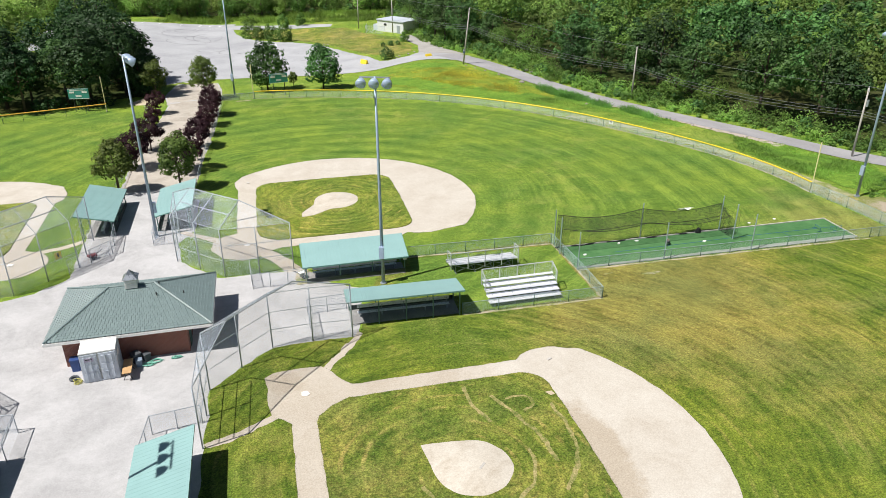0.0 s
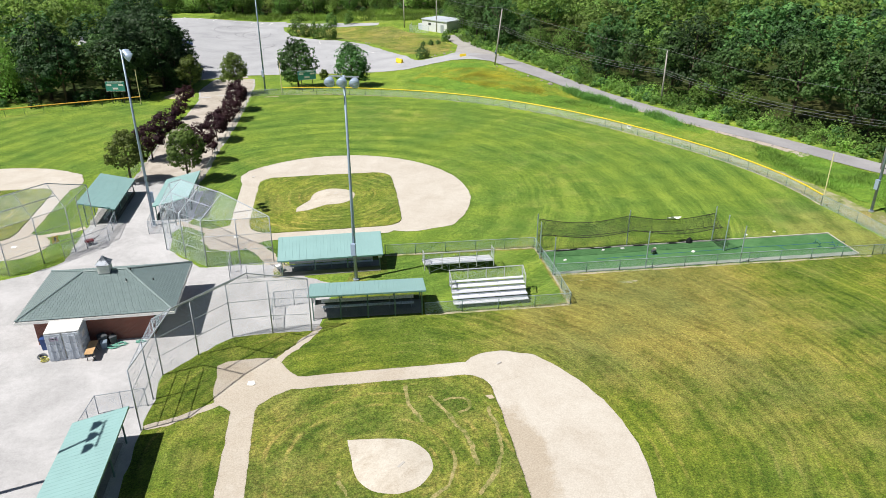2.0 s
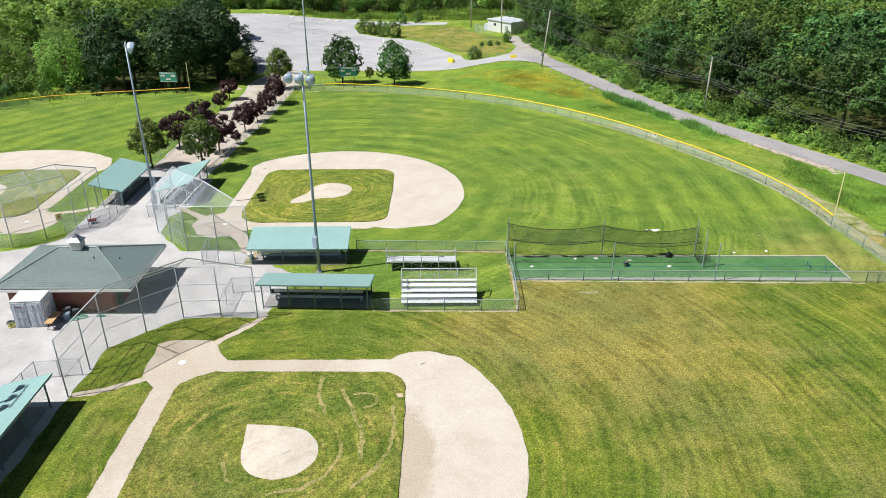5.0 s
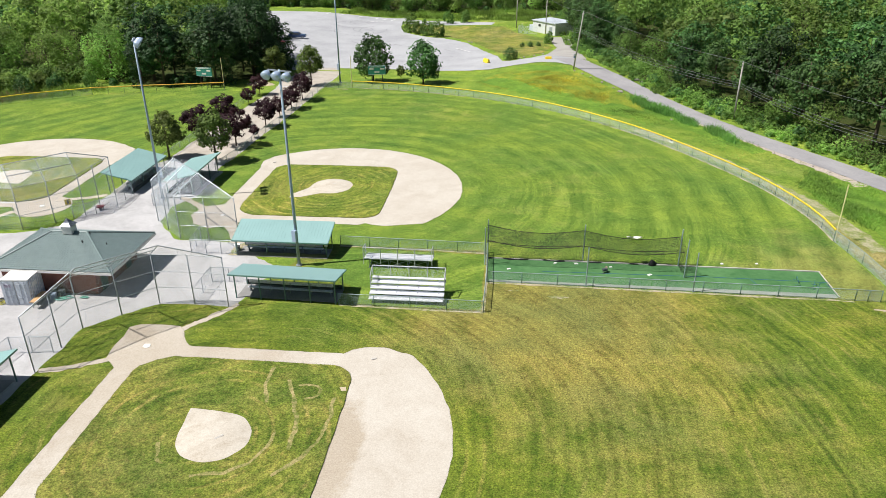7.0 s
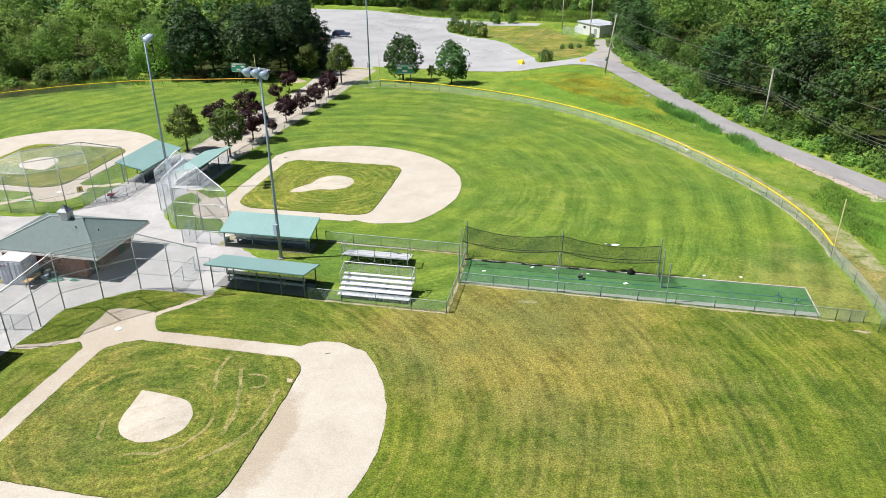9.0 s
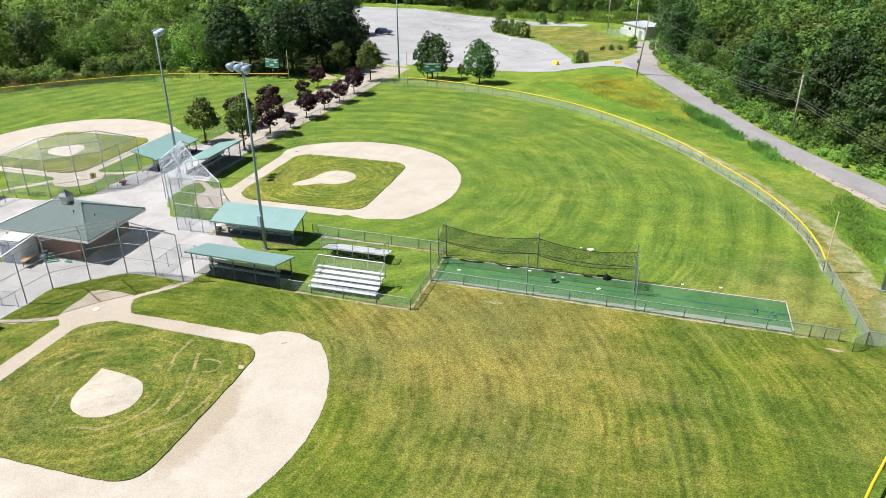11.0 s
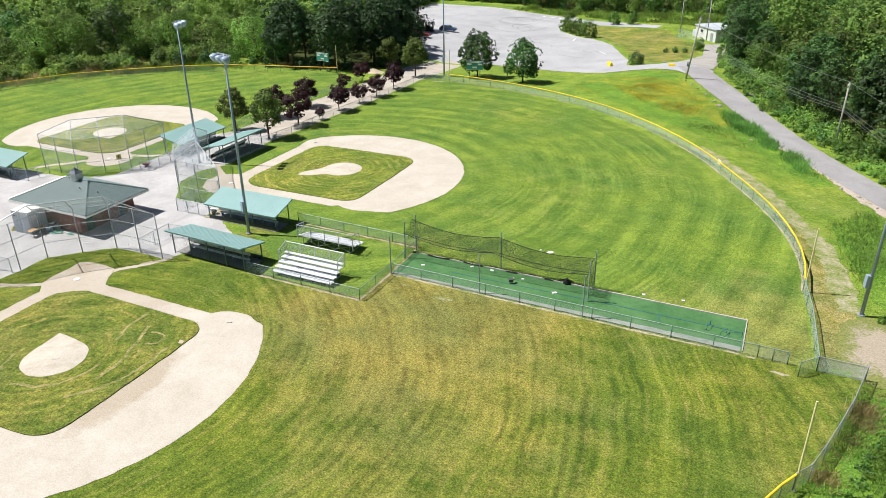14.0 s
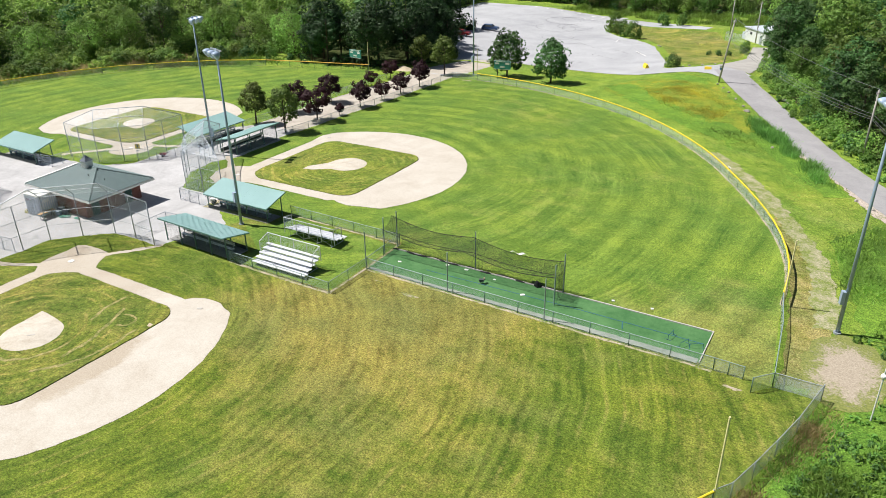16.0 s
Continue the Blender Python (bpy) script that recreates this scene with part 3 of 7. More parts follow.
def ball_field(home, su, sv, ou, ov, centre, radius, rub, tag, seed, turf, clay, inner=(1.0, 0.95, 16.9), plate=None):
    """Clay skin, infield turf, mound and bases; u and v run along the foul lines."""
    def w(p):
        return (home[0] + su * p[0], home[1] + sv * p[1])
    c = centre
    a0 = math.degrees(math.atan2(-0.9 - c[1], math.sqrt(radius ** 2 - (0.9 + c[1]) ** 2)))
    b0 = 90 - math.degrees(math.atan2(-0.9 - c[0], math.sqrt(radius ** 2 - (0.9 + c[0]) ** 2)))
    out = [(3.3, -ov), (15.6, -ov), (16.2, -0.9), (17.0, -1.3), (18.6, -1.45)] + arc(c[0], c[1], radius, a0 + 2, b0 - 2, 40)
    out += [(-1.4, 18.6), (-1.3, 17.0), (-ou, 16.0), (-ou, 3.1)] + (plate or arc(-0.25, -0.1, 3.05, 108, 342, 24))
    ring = [w(p) for p in jitter(out, 0.10, 0.5, seed)]
    sheet("infield_clay", ring, 0.02, clay, "pale raked infield clay" + tag, "infield")
    iu, iv, lim = inner
    ins = [(iu + 2.4, iv), (15.0, iv + 0.1)] + arc(lim - 2.0, iv + 2.1, 2.0, -80, 0, 6) + [(lim + 0.1, 9)] + arc(lim - 2.2, lim - 2.2, 2.2, 0, 90, 8) + [(9, lim + 0.1)] + arc(iu + 2.1, lim - 2, 2, 90, 170, 6)
    ins += [(iu, 3.4), (iu + 0.25, iv + 1.5), (iu + 1.1, iv + 0.6)]
    sheet("infield_turf", [w(p) for p in jitter(ins, 0.08, 0.4, seed + 7)], 0.085, turf, "worn infield turf with dry tracks", "lawn", thick=0.08)
    fringe([w(p) for p in jitter(ins, 0.08, 0.4, seed + 7)], 0.075, seed)
    fringe(ring, 0.01, seed + 1)
    # mound: a low dome with a tail towards the plate
    b = Build()
    rx, n = rub[2], 40
    du = Vector((-rub[0], -rub[1])).normalized()
    rings = []
    for k in range(7):
        f = k / 6
        ring = []
        for i in range(n):
            a = 2 * math.pi * i / n
            d = Vector((math.cos(a), math.sin(a)))
            cosine = max(-1.0, min(1.0, d.dot(du)))
            if rub[3] > 1.2:
                shape = 1 + rub[3] * max(0.0, cosine) ** 26
            else:
                beta, phi = math.acos(1 / (1 + rub[3])), math.acos(cosine)
                shape = 1 / math.cos(beta - phi) if phi < beta else 1.0
            rr = rx * f * shape * (1 + 0.05 * noise.noise(Vector((d.x * 2 + seed, d.y * 2, 0))))
            ring.append((rub[0] + rub[4] + d.x * rr, rub[1] + rub[5] + d.y * rr, 0.088 + 0.222 * max(0.0, 1 - (f * shape) ** 2)))
        rings.append(ring)
    vs = [(*w(p), p[2]) for r in rings for p in r]
    fs = [(k * n + i, k * n + (i + 1) % n, (k + 1) * n + (i + 1) % n, (k + 1) * n + i) for k in range(6) for i in range(n)]
    if su * sv < 0:
        fs = [f[::-1] for f in fs]
    b.add(vs, fs)
    tagged(part("mound", b, MOUND, smooth=True), "low clay pitching mound with a worn top", "mound", kind="structure")
    tagged(part("pitching_rubber", Build().box((*w(rub[:2]), 0.285), (0.6, 0.15, 0.05), 45), CONCRETE), "white pitching rubber set in the mound", "pitching rubber")
    hp = Build()
    s = 0.32
    hp.add([(*w((a * s, d * s)), z) for z in (0.022, 0.06) for a, d in ((-0.8, -0.8), (0.5, -0.9), (0.9, 0.3), (0.3, 0.9), (-0.9, 0.5))],
           [(5, 6, 7, 8, 9), (0, 1, 6, 5), (1, 2, 7, 6), (2, 3, 8, 7), (3, 4, 9, 8), (4, 0, 5, 9)])
    tagged(part("home_plate", hp, WHITE), "white rubber home plate in the clay", "home plate")


ball_field((-0.68, 42.5), 1, -1, 1.15, 0.35, (8.9, 10.0), 16.0, (9.8, 10.15, 2.42, 0.62, -0.48, -0.25), " of the near field", 3.0, GRASS_INS[0], CLAYS[0], (0.5, 1.2, 16.95),
           [(-1.75, 2.4), (-2.35, 1.9), (-2.6, 0.6), (-2.55, -1.2), (-2.75, -2.6), (-2.0, -3.1), (-0.3, -3.2), (1.3, -3.1), (2.1, -2.2), (2.7, -1.0)])
ball_field(H2, 1, 1, 1.0, 1.4, (10.4, 9.4), 15.6, (10.3, 10.1, 2.5, 1.4, -0.3, -0.3), " of the middle field", 11.0, GRASS_INS[1], CLAYS[1], (1.0, 0.3, 17.3),
           [(-2.2, 2.6), (-3.3, 1.9), (-3.5, -0.4), (-2.3, -2.6), (-0.3, -3.6), (0.9, -3.2), (1.6, -2.4), (2.4, -1.9)])
ball_field((-26.3, 69.4), -1, 1, 0.6, 0.6, (10.0, 10.0), 15.5, (9.6, 9.0, 2.4, 0.65, 0.3, 0.2), " of the far field", 23.0, GRASS_INS[2], CLAYS[2])

# trodden tracks


def ribbon(line, half):
    left, right = [], []
    for i, p in enumerate(line):
        a, b = Vector(line[max(0, i - 1)]), Vector(line[min(len(line) - 1, i + 1)])
        d = (b - a).normalized()
        left.append((p[0] - d.y * half, p[1] + d.x * half))
        right.append((p[0] + d.y * half, p[1] - d.x * half))
    return left + right[::-1]


sheet("track", jitter(ribbon([(0.0, 44.0), (0.9, 44.9), (1.7, 46.2), (2.6, 47.2), (3.6, 48.5), (4.1, 49.4)], 0.27), 0.28, 0.25), 0.024, CLAYS[0], "narrow trodden clay track", "path")
sheet("track", jitter(ribbon([(-2.3, 40.7), (-3.4, 40.2), (-5.0, 39.3), (-7.3, 38.5)], 0.28), 0.24, 0.25), 0.024, CLAYS[0], "narrow trodden clay track", "path")
sheet("track", jitter(ribbon([(-3.0, 66.6), (-2.0, 65.2), (-1.0, 63.6), (-0.2, 61.6)], 0.75), 0.2, 0.3, 5.0), 0.024, CLAY, "trodden clay track behind the plate", "path")
sheet("track", jitter(ribbon([(-7.4, 70.2), (-8.7, 71.4), (-10.0, 72.4), (-11.2, 73.4)], 0.38), 0.2, 0.3, 9.0), 0.024, CLAY, "narrow trodden clay track", "path")
sheet("track", jitter(ribbon([(-28.6, 67.6), (-29.7, 65.8), (-31.2, 64.2), (-32.4, 62.6)], 0.42), 0.2, 0.3, 12.0), 0.024, CLAY, "narrow trodden clay track", "path")
sheet("track", jitter(ribbon([(-25.4, 71.2), (-24.0, 71.8), (-21.8, 72.5), (-20.6, 73.4)], 0.42), 0.2, 0.3, 15.0), 0.024, CLAY, "narrow trodden clay track", "path")
sheet("bare_notch", jitter([(15.6, 38.55), (16.15, 38.6), (16.2, 38.15), (15.8, 38.05)], 0.12, 0.15, 2.0), 0.092, SAND, "bare clay notch worn into the turf edge", "path")
TRACK = patchy("scuffed_turf", 0.43, ((0.070, 0.100, 0.015), (0.175, 0.205, 0.036)), ((0.25, 0.205, 0.075), (0.44, 0.375, 0.175)), soft=0.13)
for i, (line, half) in enumerate((([(11.8, 39.0), (12.6, 37.1), (13.4, 35.1), (13.8, 33.5), (13.8, 31.8)], 0.17), ([(10.2, 40.5), (10.2, 38.5), (10.9, 36.4)], 0.16), ([(12.7, 38.5), (13.3, 38.65), (13.9, 38.4), (14.3, 38.0), (14.35, 37.5), (14.0, 37.1), (13.5, 36.9)], 0.13),
                                  ([(15.5, 37.3), (15.8, 35.3), (15.6, 33.2), (14.9, 31.2), (13.4, 29.4)], 0.16), ([(12.5, 33.3), (12.5, 31.9), (11.8, 30.3), (10.6, 29.5), (8.6, 29.0)], 0.15), ([(5.3, 31.8), (5.8, 30.4), (6.4, 29.7)], 0.15))):
    fine = [(p[0] + (q[0] - p[0]) * k / 4, p[1] + (q[1] - p[1]) * k / 4) for p, q in zip(line, line[1:]) for k in range(4)] + [line[-1]]
    sheet("mower_track", jitter(ribbon(fine, half * 0.8), 0.2, 0.22, i * 4.0), 0.091, TRACK, "scuffed straw-coloured mower track in the infield turf", "lawn")
sheet("sandy_track", jitter(ribbon([(46.0, 106.0), (48.9, 102.3), (52.6, 97.2), (55.2, 92.2), (58.2, 86.3), (61.6, 79.1), (63.2, 71.4), (63.8, 64.6)], 1.0), 0.6, 0.5, 3.0), 0.03, PATCHY, "sandy trodden track outside the fence", "path", drape=True)
sheet("gravel_shoulder", jitter([(54.6, 116.6), (56.2, 112.6), (57.9, 110.2), (60.9, 105.0), (63.8, 99.2), (67.0, 93.0), (70.4, 86.4), (72.0, 87.2), (68.4, 95.2), (65.1, 101.7), (62.2, 106.9), (56.6, 116.0)], 0.6, 0.4, 31.0), 0.045, RUBBLE, "stony sandy shoulder beside the road", "path", drape=True)
sheet("sandy_patch", jitter([(65.6 + 3.0 * math.cos(a), 59.3 + 5.2 * math.sin(a)) for a in np.linspace(0, 2 * math.pi, 20, endpoint=False) if not (math.cos(a) < -0.6 and math.sin(a) < -0.5)], 0.5, 0.35, 8.0), 0.035, BARE, "bare sandy patch outside the fence corner", "path", drape=True)
sheet("fence_strip", jitter(ribbon(FENCE_2, 0.14), 0.08, 0.7, 4.0), 0.02, STRIP, "bare sandy strip under the outfield fence", "path")
for i, line in enumerate(([(12.9, 50.1), (25.4, 49.85)], [(25.35, 49.95), (25.4, 55.45), (25.2, 61.4)], [(25.6, 55.3), (44, 54.85), (57.2, 54.55)], [(25.2, 61.35), (10.4, 61.8)])):
    sheet("fence_strip", jitter(ribbon(line, 0.13), 0.12, 0.5, i * 3.0), 0.018, STRIP, "bare sandy strip under a fence", "path")
for i, (x, y, r) in enumerate(((27.9, 53.95, 0.35), (31.9, 53.15, 0.55), (-4.6, 128.6, 0.9), (58.8, 53.2, 0.5))):
    sheet("bare_patch", jitter([(x + r * 1.5 * math.cos(a), y + r * 0.35 * math.sin(a)) for a in np.linspace(0, 2 * math.pi, 12, endpoint=False)], 0.3, 0.3, i * 5.0), 0.016, STRIP, "small bare sandy patch in the turf", "path")

LU = "lush green weeds in the rough meadow"
sheet("meadow", jitter([(20.0, 136.0), (24, 143.6), (28, 148.4), (33, 149.8), (37.6, 143), (46.4, 128.4), (50, 121), (47, 112), (43, 114), (36, 120), (28, 127), (22, 132)], 0.8, 0.8, 2.0), 0.03, FLOWERY, "meadow with yellow flowering weeds", "lawn", drape=True)
sheet("weed_patch", jitter([(20.5, 136.0), (23.5, 140), (27, 137), (32, 129), (40, 122.5), (46.5, 120), (50, 116), (47, 111), (42, 115), (35, 120.5), (27, 127.5)], 1.0, 0.7, 3.0), 0.045, LUSH, LU, "lawn", drape=True)
sheet("weed_patch", jitter([(27, 147.5), (31, 149.5), (36.5, 144.5), (38, 140.5), (34, 142.6)], 0.6, 0.7, 6.0), 0.045, LUSH, LU, "lawn", drape=True)
sheet("weed_patch", jitter([(48.0, 127.0), (54.5, 116.0), (58.6, 107.4), (63.5, 99.6), (61.0, 97.4), (55.0, 106.0), (49.0, 117)], 0.6, 0.7, 9.0), 0.03, LUSH, LU, "lawn", drape=True)
sheet("weed_patch", jitter([(62.5, 84), (66.5, 91.5), (71.5, 88), (76.5, 78), (73.4, 65.8), (66.6, 64.6), (64.6, 74.0)], 0.6, 0.7, 12.0), 0.045, LUSH, LU, "lawn", drape=True)
sheet("weed_patch", jitter([(66.2, 55.2), (70, 57), (74, 64), (84, 66), (84, 20), (61.5, 20), (62.4, 40), (62.2, 43), (64.4, 48.8), (65.4, 52.6)], 0.5, 0.7, 15.0), 0.02, LUSH, LU, "lawn", drape=True)
sheet("meadow", jitter([(9, 200), (16, 190.5), (24.5, 171), (29, 163), (33, 168), (36.4, 181), (35, 196), (28, 204), (24, 216), (8, 220), (-4, 224), (-5, 217), (-2, 209)], 0.6, 1.0, 5.0), 0.03, ISLAND, "meadow with yellow weeds on the grass island", "lawn", drape=True)
TYRE = soil("tyre_rubber", (0.22, 0.223, 0.235), (0.30, 0.305, 0.318), 0.9)
for i, (x, y, rx, ry, a0, a1) in enumerate(((-21.5, 219.5, 4.6, 6.5, 20, 330), (-19.0, 206.5, 5.2, 6.0, 150, 430), (-17.2, 212.0, 2.6, 4.0, 0, 290), (-14.4, 212.0, 3.4, 6.5, 100, 380), (-12.4, 192.5, 3.8, 4.5, 200, 420), (-7.0, 187.0, 3.3, 3.8, 60, 350), (-20.2, 224.0, 3.0, 3.4, 10, 250))):
    line = [(x + rx * math.cos(radians(a)) * (1 + 0.0006 * (a - a0)), y + ry * math.sin(radians(a)) + 0.5 * math.sin(a * 0.03 + i)) for a in np.linspace(a0, a1, 40)]
    sheet("tyre_mark", ribbon(line, 0.09), 0.075, TYRE, "dark looping tyre mark on the asphalt", "road", drape=True)
for i, (p, q) in enumerate((((-4, 186), (3, 181)), ((4, 172), (12, 169)), ((-2, 164), (6, 162)), ((8, 180), (13, 176)))):
    line = [(p[0] + (q[0] - p[0]) * k / 8 + 0.9 * math.sin(k * 1.7 + i), p[1] + (q[1] - p[1]) * k / 8 + 0.7 * math.cos(k * 2.1 + i)) for k in range(9)]
    sheet("tar_seam", ribbon(line, 0.05), 0.075, TAR, "dark wandering tar seam in the asphalt", "road", drape=True)

# asphalt
sheet("parking_lot", jitter([(-20, 150), (-14.5, 155), (2, 154.6), (13.3, 152.7), (22.3, 151.2), (26.4, 158.7), (24.4, 160.2), (23.3, 168), (14.7, 188.8), (7.6, 198), (2.9, 200.6), (-3.7, 208.1), (-6.8, 217.3), (-8, 229), (-7, 236.5),
       (-28, 237.5), (-60, 240), (-60, 192), (-35.5, 189), (-34.5, 174), (-26, 158)], 0.3, 1.5), 0.05, LOT, "wide weathered grey asphalt parking lot", "parking lot", drape=True)
sheet("back_lane", jitter([(-8.5, 226), (9, 221.5), (20, 219.5), (21, 224), (9, 229), (-8.5, 234)], 0.3, 1.5), 0.065, LOT, "strip of grey asphalt behind the grass island", "road", drape=True)
sheet("lot_entrance", jitter([(21.5, 151.3), (27.3, 152), (31.4, 152), (35.5, 150.2), (38.5, 147), (43, 152), (38, 160), (34.5, 165), (31, 160.2), (26.4, 158.9)], 0.25, 1.2), 0.062, LOT, "asphalt entrance between road and parking lot", "road", drape=True)
sheet("service_lane", jitter([(34.2, 164.5), (38, 159), (42.4, 154), (42.3, 170), (41.3, 190), (41.5, 199), (36, 197), (37.4, 180)], 0.25, 1.2), 0.07, LANE, "dusty asphalt lane to the white building", "road", drape=True)
ROAD_LINE = [(38.0, 156.5), (40.5, 149), (43.3, 143), (46.8, 136.8), (50.2, 130.7), (53.5, 125), (57.5, 117), (61.8, 109), (66.5, 101.5), (70.8, 95), (75.5, 87), (81, 77), (93, 55), (111, 22), (131, -18)]
sheet("road", jitter(ribbon(ROAD_LINE, 2.7), 0.15, 1.2), 0.08, ROAD, "narrow grey asphalt access road", "road", drape=True)


# ---- chain-link fences ----
def fence(pts, height, label, group="", spacing=3.05, post=GALV, link=LINK, cap=None, z=None, rail=True, r=0.035, category="fence", name="fence"):
    """A run of chain link on round posts with a top rail."""
    z = z or (lambda x, y: level(x, y))
    e = thing(name, (pts[0][0], pts[0][1], z(*pts[0])), label, category, group)
    o = Vector((pts[0][0], pts[0][1], z(*pts[0])))
    marks = []
    for i, (p, q) in enumerate(zip(pts, pts[1:])):
        k = max(1, round(math.hypot(q[0] - p[0], q[1] - p[1]) / spacing))
        marks += [(p[0] + (q[0] - p[0]) * j / k, p[1] + (q[1] - p[1]) * j / k) for j in range(k)]
    marks.append(pts[-1])
    at = [Vector((x, y, z(x, y))) - o for x, y in marks]
    pm = Build().tube((0, 0, -0.05), (0, 0, height + 0.04), r, 6).mesh("post", post, True)
    for p in at:
        part("post", pm, post, e).location = p
    up = Vector((0, 0, height))
    lift = Vector((0, 0, 0.03))
    for p, q in zip(at, at[1:]):
        part("chain_link_panel", Build().quad(p + lift, q + lift, q + up, p + up), link, e)
        if rail:
            part("top_rail", Build().tube(p + up, q + up, r * 0.85, 6), RAIL if post is GREENSTEEL else post, e)
        if cap:
            part("safety_cap", Build().tube(p + up + Vector((0, 0, 0.03)), q + up + Vector((0, 0, 0.03)), 0.085, 8), cap, e, "coloured plastic cap")
    return e


fence(FENCE_2, 1.25, "long curved chain-link outfield fence with a yellow safety cap", "outfield fences", cap=YELLOW, post=GREENSTEEL, link=LINK_G)
fence([FENCE_2[0], (60.8, 62.0), (61.1, 57.5), (61.29, 54.65)], 1.25, "low green chain-link fence beside the foul pole", post=GREENSTEEL, link=LINK_G)
fence([(61.29, 54.65), (60.09, 53.3)], 1.25, "short open chain-link gate leaf", post=GREENSTEEL, link=LINK_G, category="gate", name="gate", spacing=2.0)
fence([(61.29, 54.65), (64.4, 54.6)], 1.25, "short run of low chain-link fence", post=GALV, link=LINK_D)
fence(FENCE_1[:6], 1.4, "tall-grass-backed grey chain-link fence", post=GALV, link=LINK_D)
fence(FENCE_1[5:], 1.25, "curved chain-link outfield fence with a yellow safety cap", "outfield fences", cap=YELLOW, post=GREENSTEEL, link=LINK_G)
# cap and mesh of this run carry painted tree shade
fence(FENCE_3[:3], 1.25, "chain-link outfield fence with an amber cap, coloured darker for the trees' shade", "outfield fences", cap=AMBER, post=GREENSTEEL, link=LINK_K)
fence(FENCE_3[2:], 1.25, "chain-link outfield fence with a yellow cap before the woods", "outfield fences", cap=YELLOW, post=GREENSTEEL, link=LINK_G)
fence([(-10.85, 82.8), (-10.1, 89), (-9.9, 97), (-9.2, 105), (-8.6, 116), (-8.2, 125), (-8.0, 129.4)], 1.1, "low chain-link fence along the tree-lined walk", "walk fences")
fence([(-19.3, 84.5), (-19.2, 104), (-18.9, 122.5), (-20.5, 126.2)], 1.1, "low chain-link fence along the tree-lined walk", "walk fences")
fence([(-8.0, 129.4), (-2.75, 129.7)], 1.1, "short green chain-link fence by the foul pole", post=GREENSTEEL, link=LINK_G)
fence([(12.85, 50.2), (25.35, 49.95)], 1.1, "low green chain-link fence before the bleachers", "bleacher fences", post=GREENSTEEL, link=LINK_P)
fence([(25.35, 49.95), (25.4, 55.45), (25.2, 61.4)], 1.1, "low green chain-link fence beside the bleachers", "bleacher fences", post=GREENSTEEL, link=LINK_P)
fence([(25.2, 61.4), (10.4, 61.9)], 1.1, "low green chain-link fence behind the bleachers", "bleacher fences", post=GREENSTEEL, link=LINK_P)
fence([(25.4, 55.45), (57.25, 54.7)], 1.1, "low green chain-link fence along the batting cage", "bleacher fences", post=GREENSTEEL, link=LINK_P)
fence([(57.25, 54.7), (59.33, 54.6)], 1.1, "open chain-link gate leaf at the fence end", post=GREENSTEEL, link=LINK_G, spacing=1.2, category="gate", name="gate")


def backstop(home, su, sv, label):
    """Seven tall posts round the plate, three with a forward hood."""
    loc = [(-6.7, 4.1), (-6.6, 0.8), (-6.5, -2.1), (-4.3, -4.35), (-2.0, -6.55), (1.1, -6.7), (4.2, -6.5)]
    e = thing("backstop", (*home, 0), label, "backstop", "backstops")
    P = [Vector((su * u, sv * v, 0)) for u, v in loc]
    H = 4.75
    up = Vector((0, 0, H))
    hood = Vector((su * 1.95, sv * 2.0, 1.85))
    pm = Build().tube((0, 0, -0.1), (0, 0, H), 0.05, 8).mesh("post", GALV, True)
    for p in P:
        part("post", pm, GALV, e).location = p
    tips = {i: P[i] + up + hood for i in (2, 3, 4)}
    for i in tips:
        part("hood_arm", Build().tube(P[i] + up, tips[i], 0.042, 6), GALV, e)
    for p, q in zip(P, P[1:]):
        part("chain_link_panel", Build().quad(p, q, q + up, p + up), LINK, e)
        for f in (0.34, 0.66, 1.0):
            part("rail", Build().tube(p + up * f, q + up * f, 0.027, 6), GALV, e)
    part("chain_link_hood", Build().quad(P[2] + up, P[3] + up, tips[3], tips[2]).quad(P[3] + up, P[4] + up, tips[4], tips[3]), LINK, e)
    for a, b, t in ((0, 1, 2), (6, 5, 4)):
        part("chain_link_side", Build().add((P[a] + up, P[b] + up, P[t] + up, tips[t]), [(0, 1, 3), (1, 2, 3)], [[(0, 0), (3, 0), (6, 3)], [(3, 0), (6, 0), (6, 3)]]), LINK, e)
    half = up + hood * 0.5
    for p, q in ((tips[2], tips[3]), (tips[3], tips[4]), (P[0] + up, tips[2]), (P[6] + up, tips[4]), (P[2] + half, P[3] + half), (P[3] + half, P[4] + half)):
        part("hood_rail", Build().tube(p, q, 0.045, 6), GALV, e)
    return e


backstop((-0.68, 42.5), 1, -1, "tall grey chain-link backstop with a hood over the near plate")
backstop(H2, 1, 1, "tall grey chain-link backstop with a hood beside the green dugouts")
backstop((-26.3, 69.4), -1, 1, "tall chain-link backstop with a hood behind the far plate")
backstop((-29.2, 43.4), -1, -1, "tall grey chain-link backstop at the edge of the plaza")


# ---- dugouts ----
# slab colour lowered to hold the shade that lies under the roof
DUGFLOOR = soil("shaded_dugout_floor", (0.20, 0.20, 0.205), (0.32, 0.315, 0.31), 0.6)


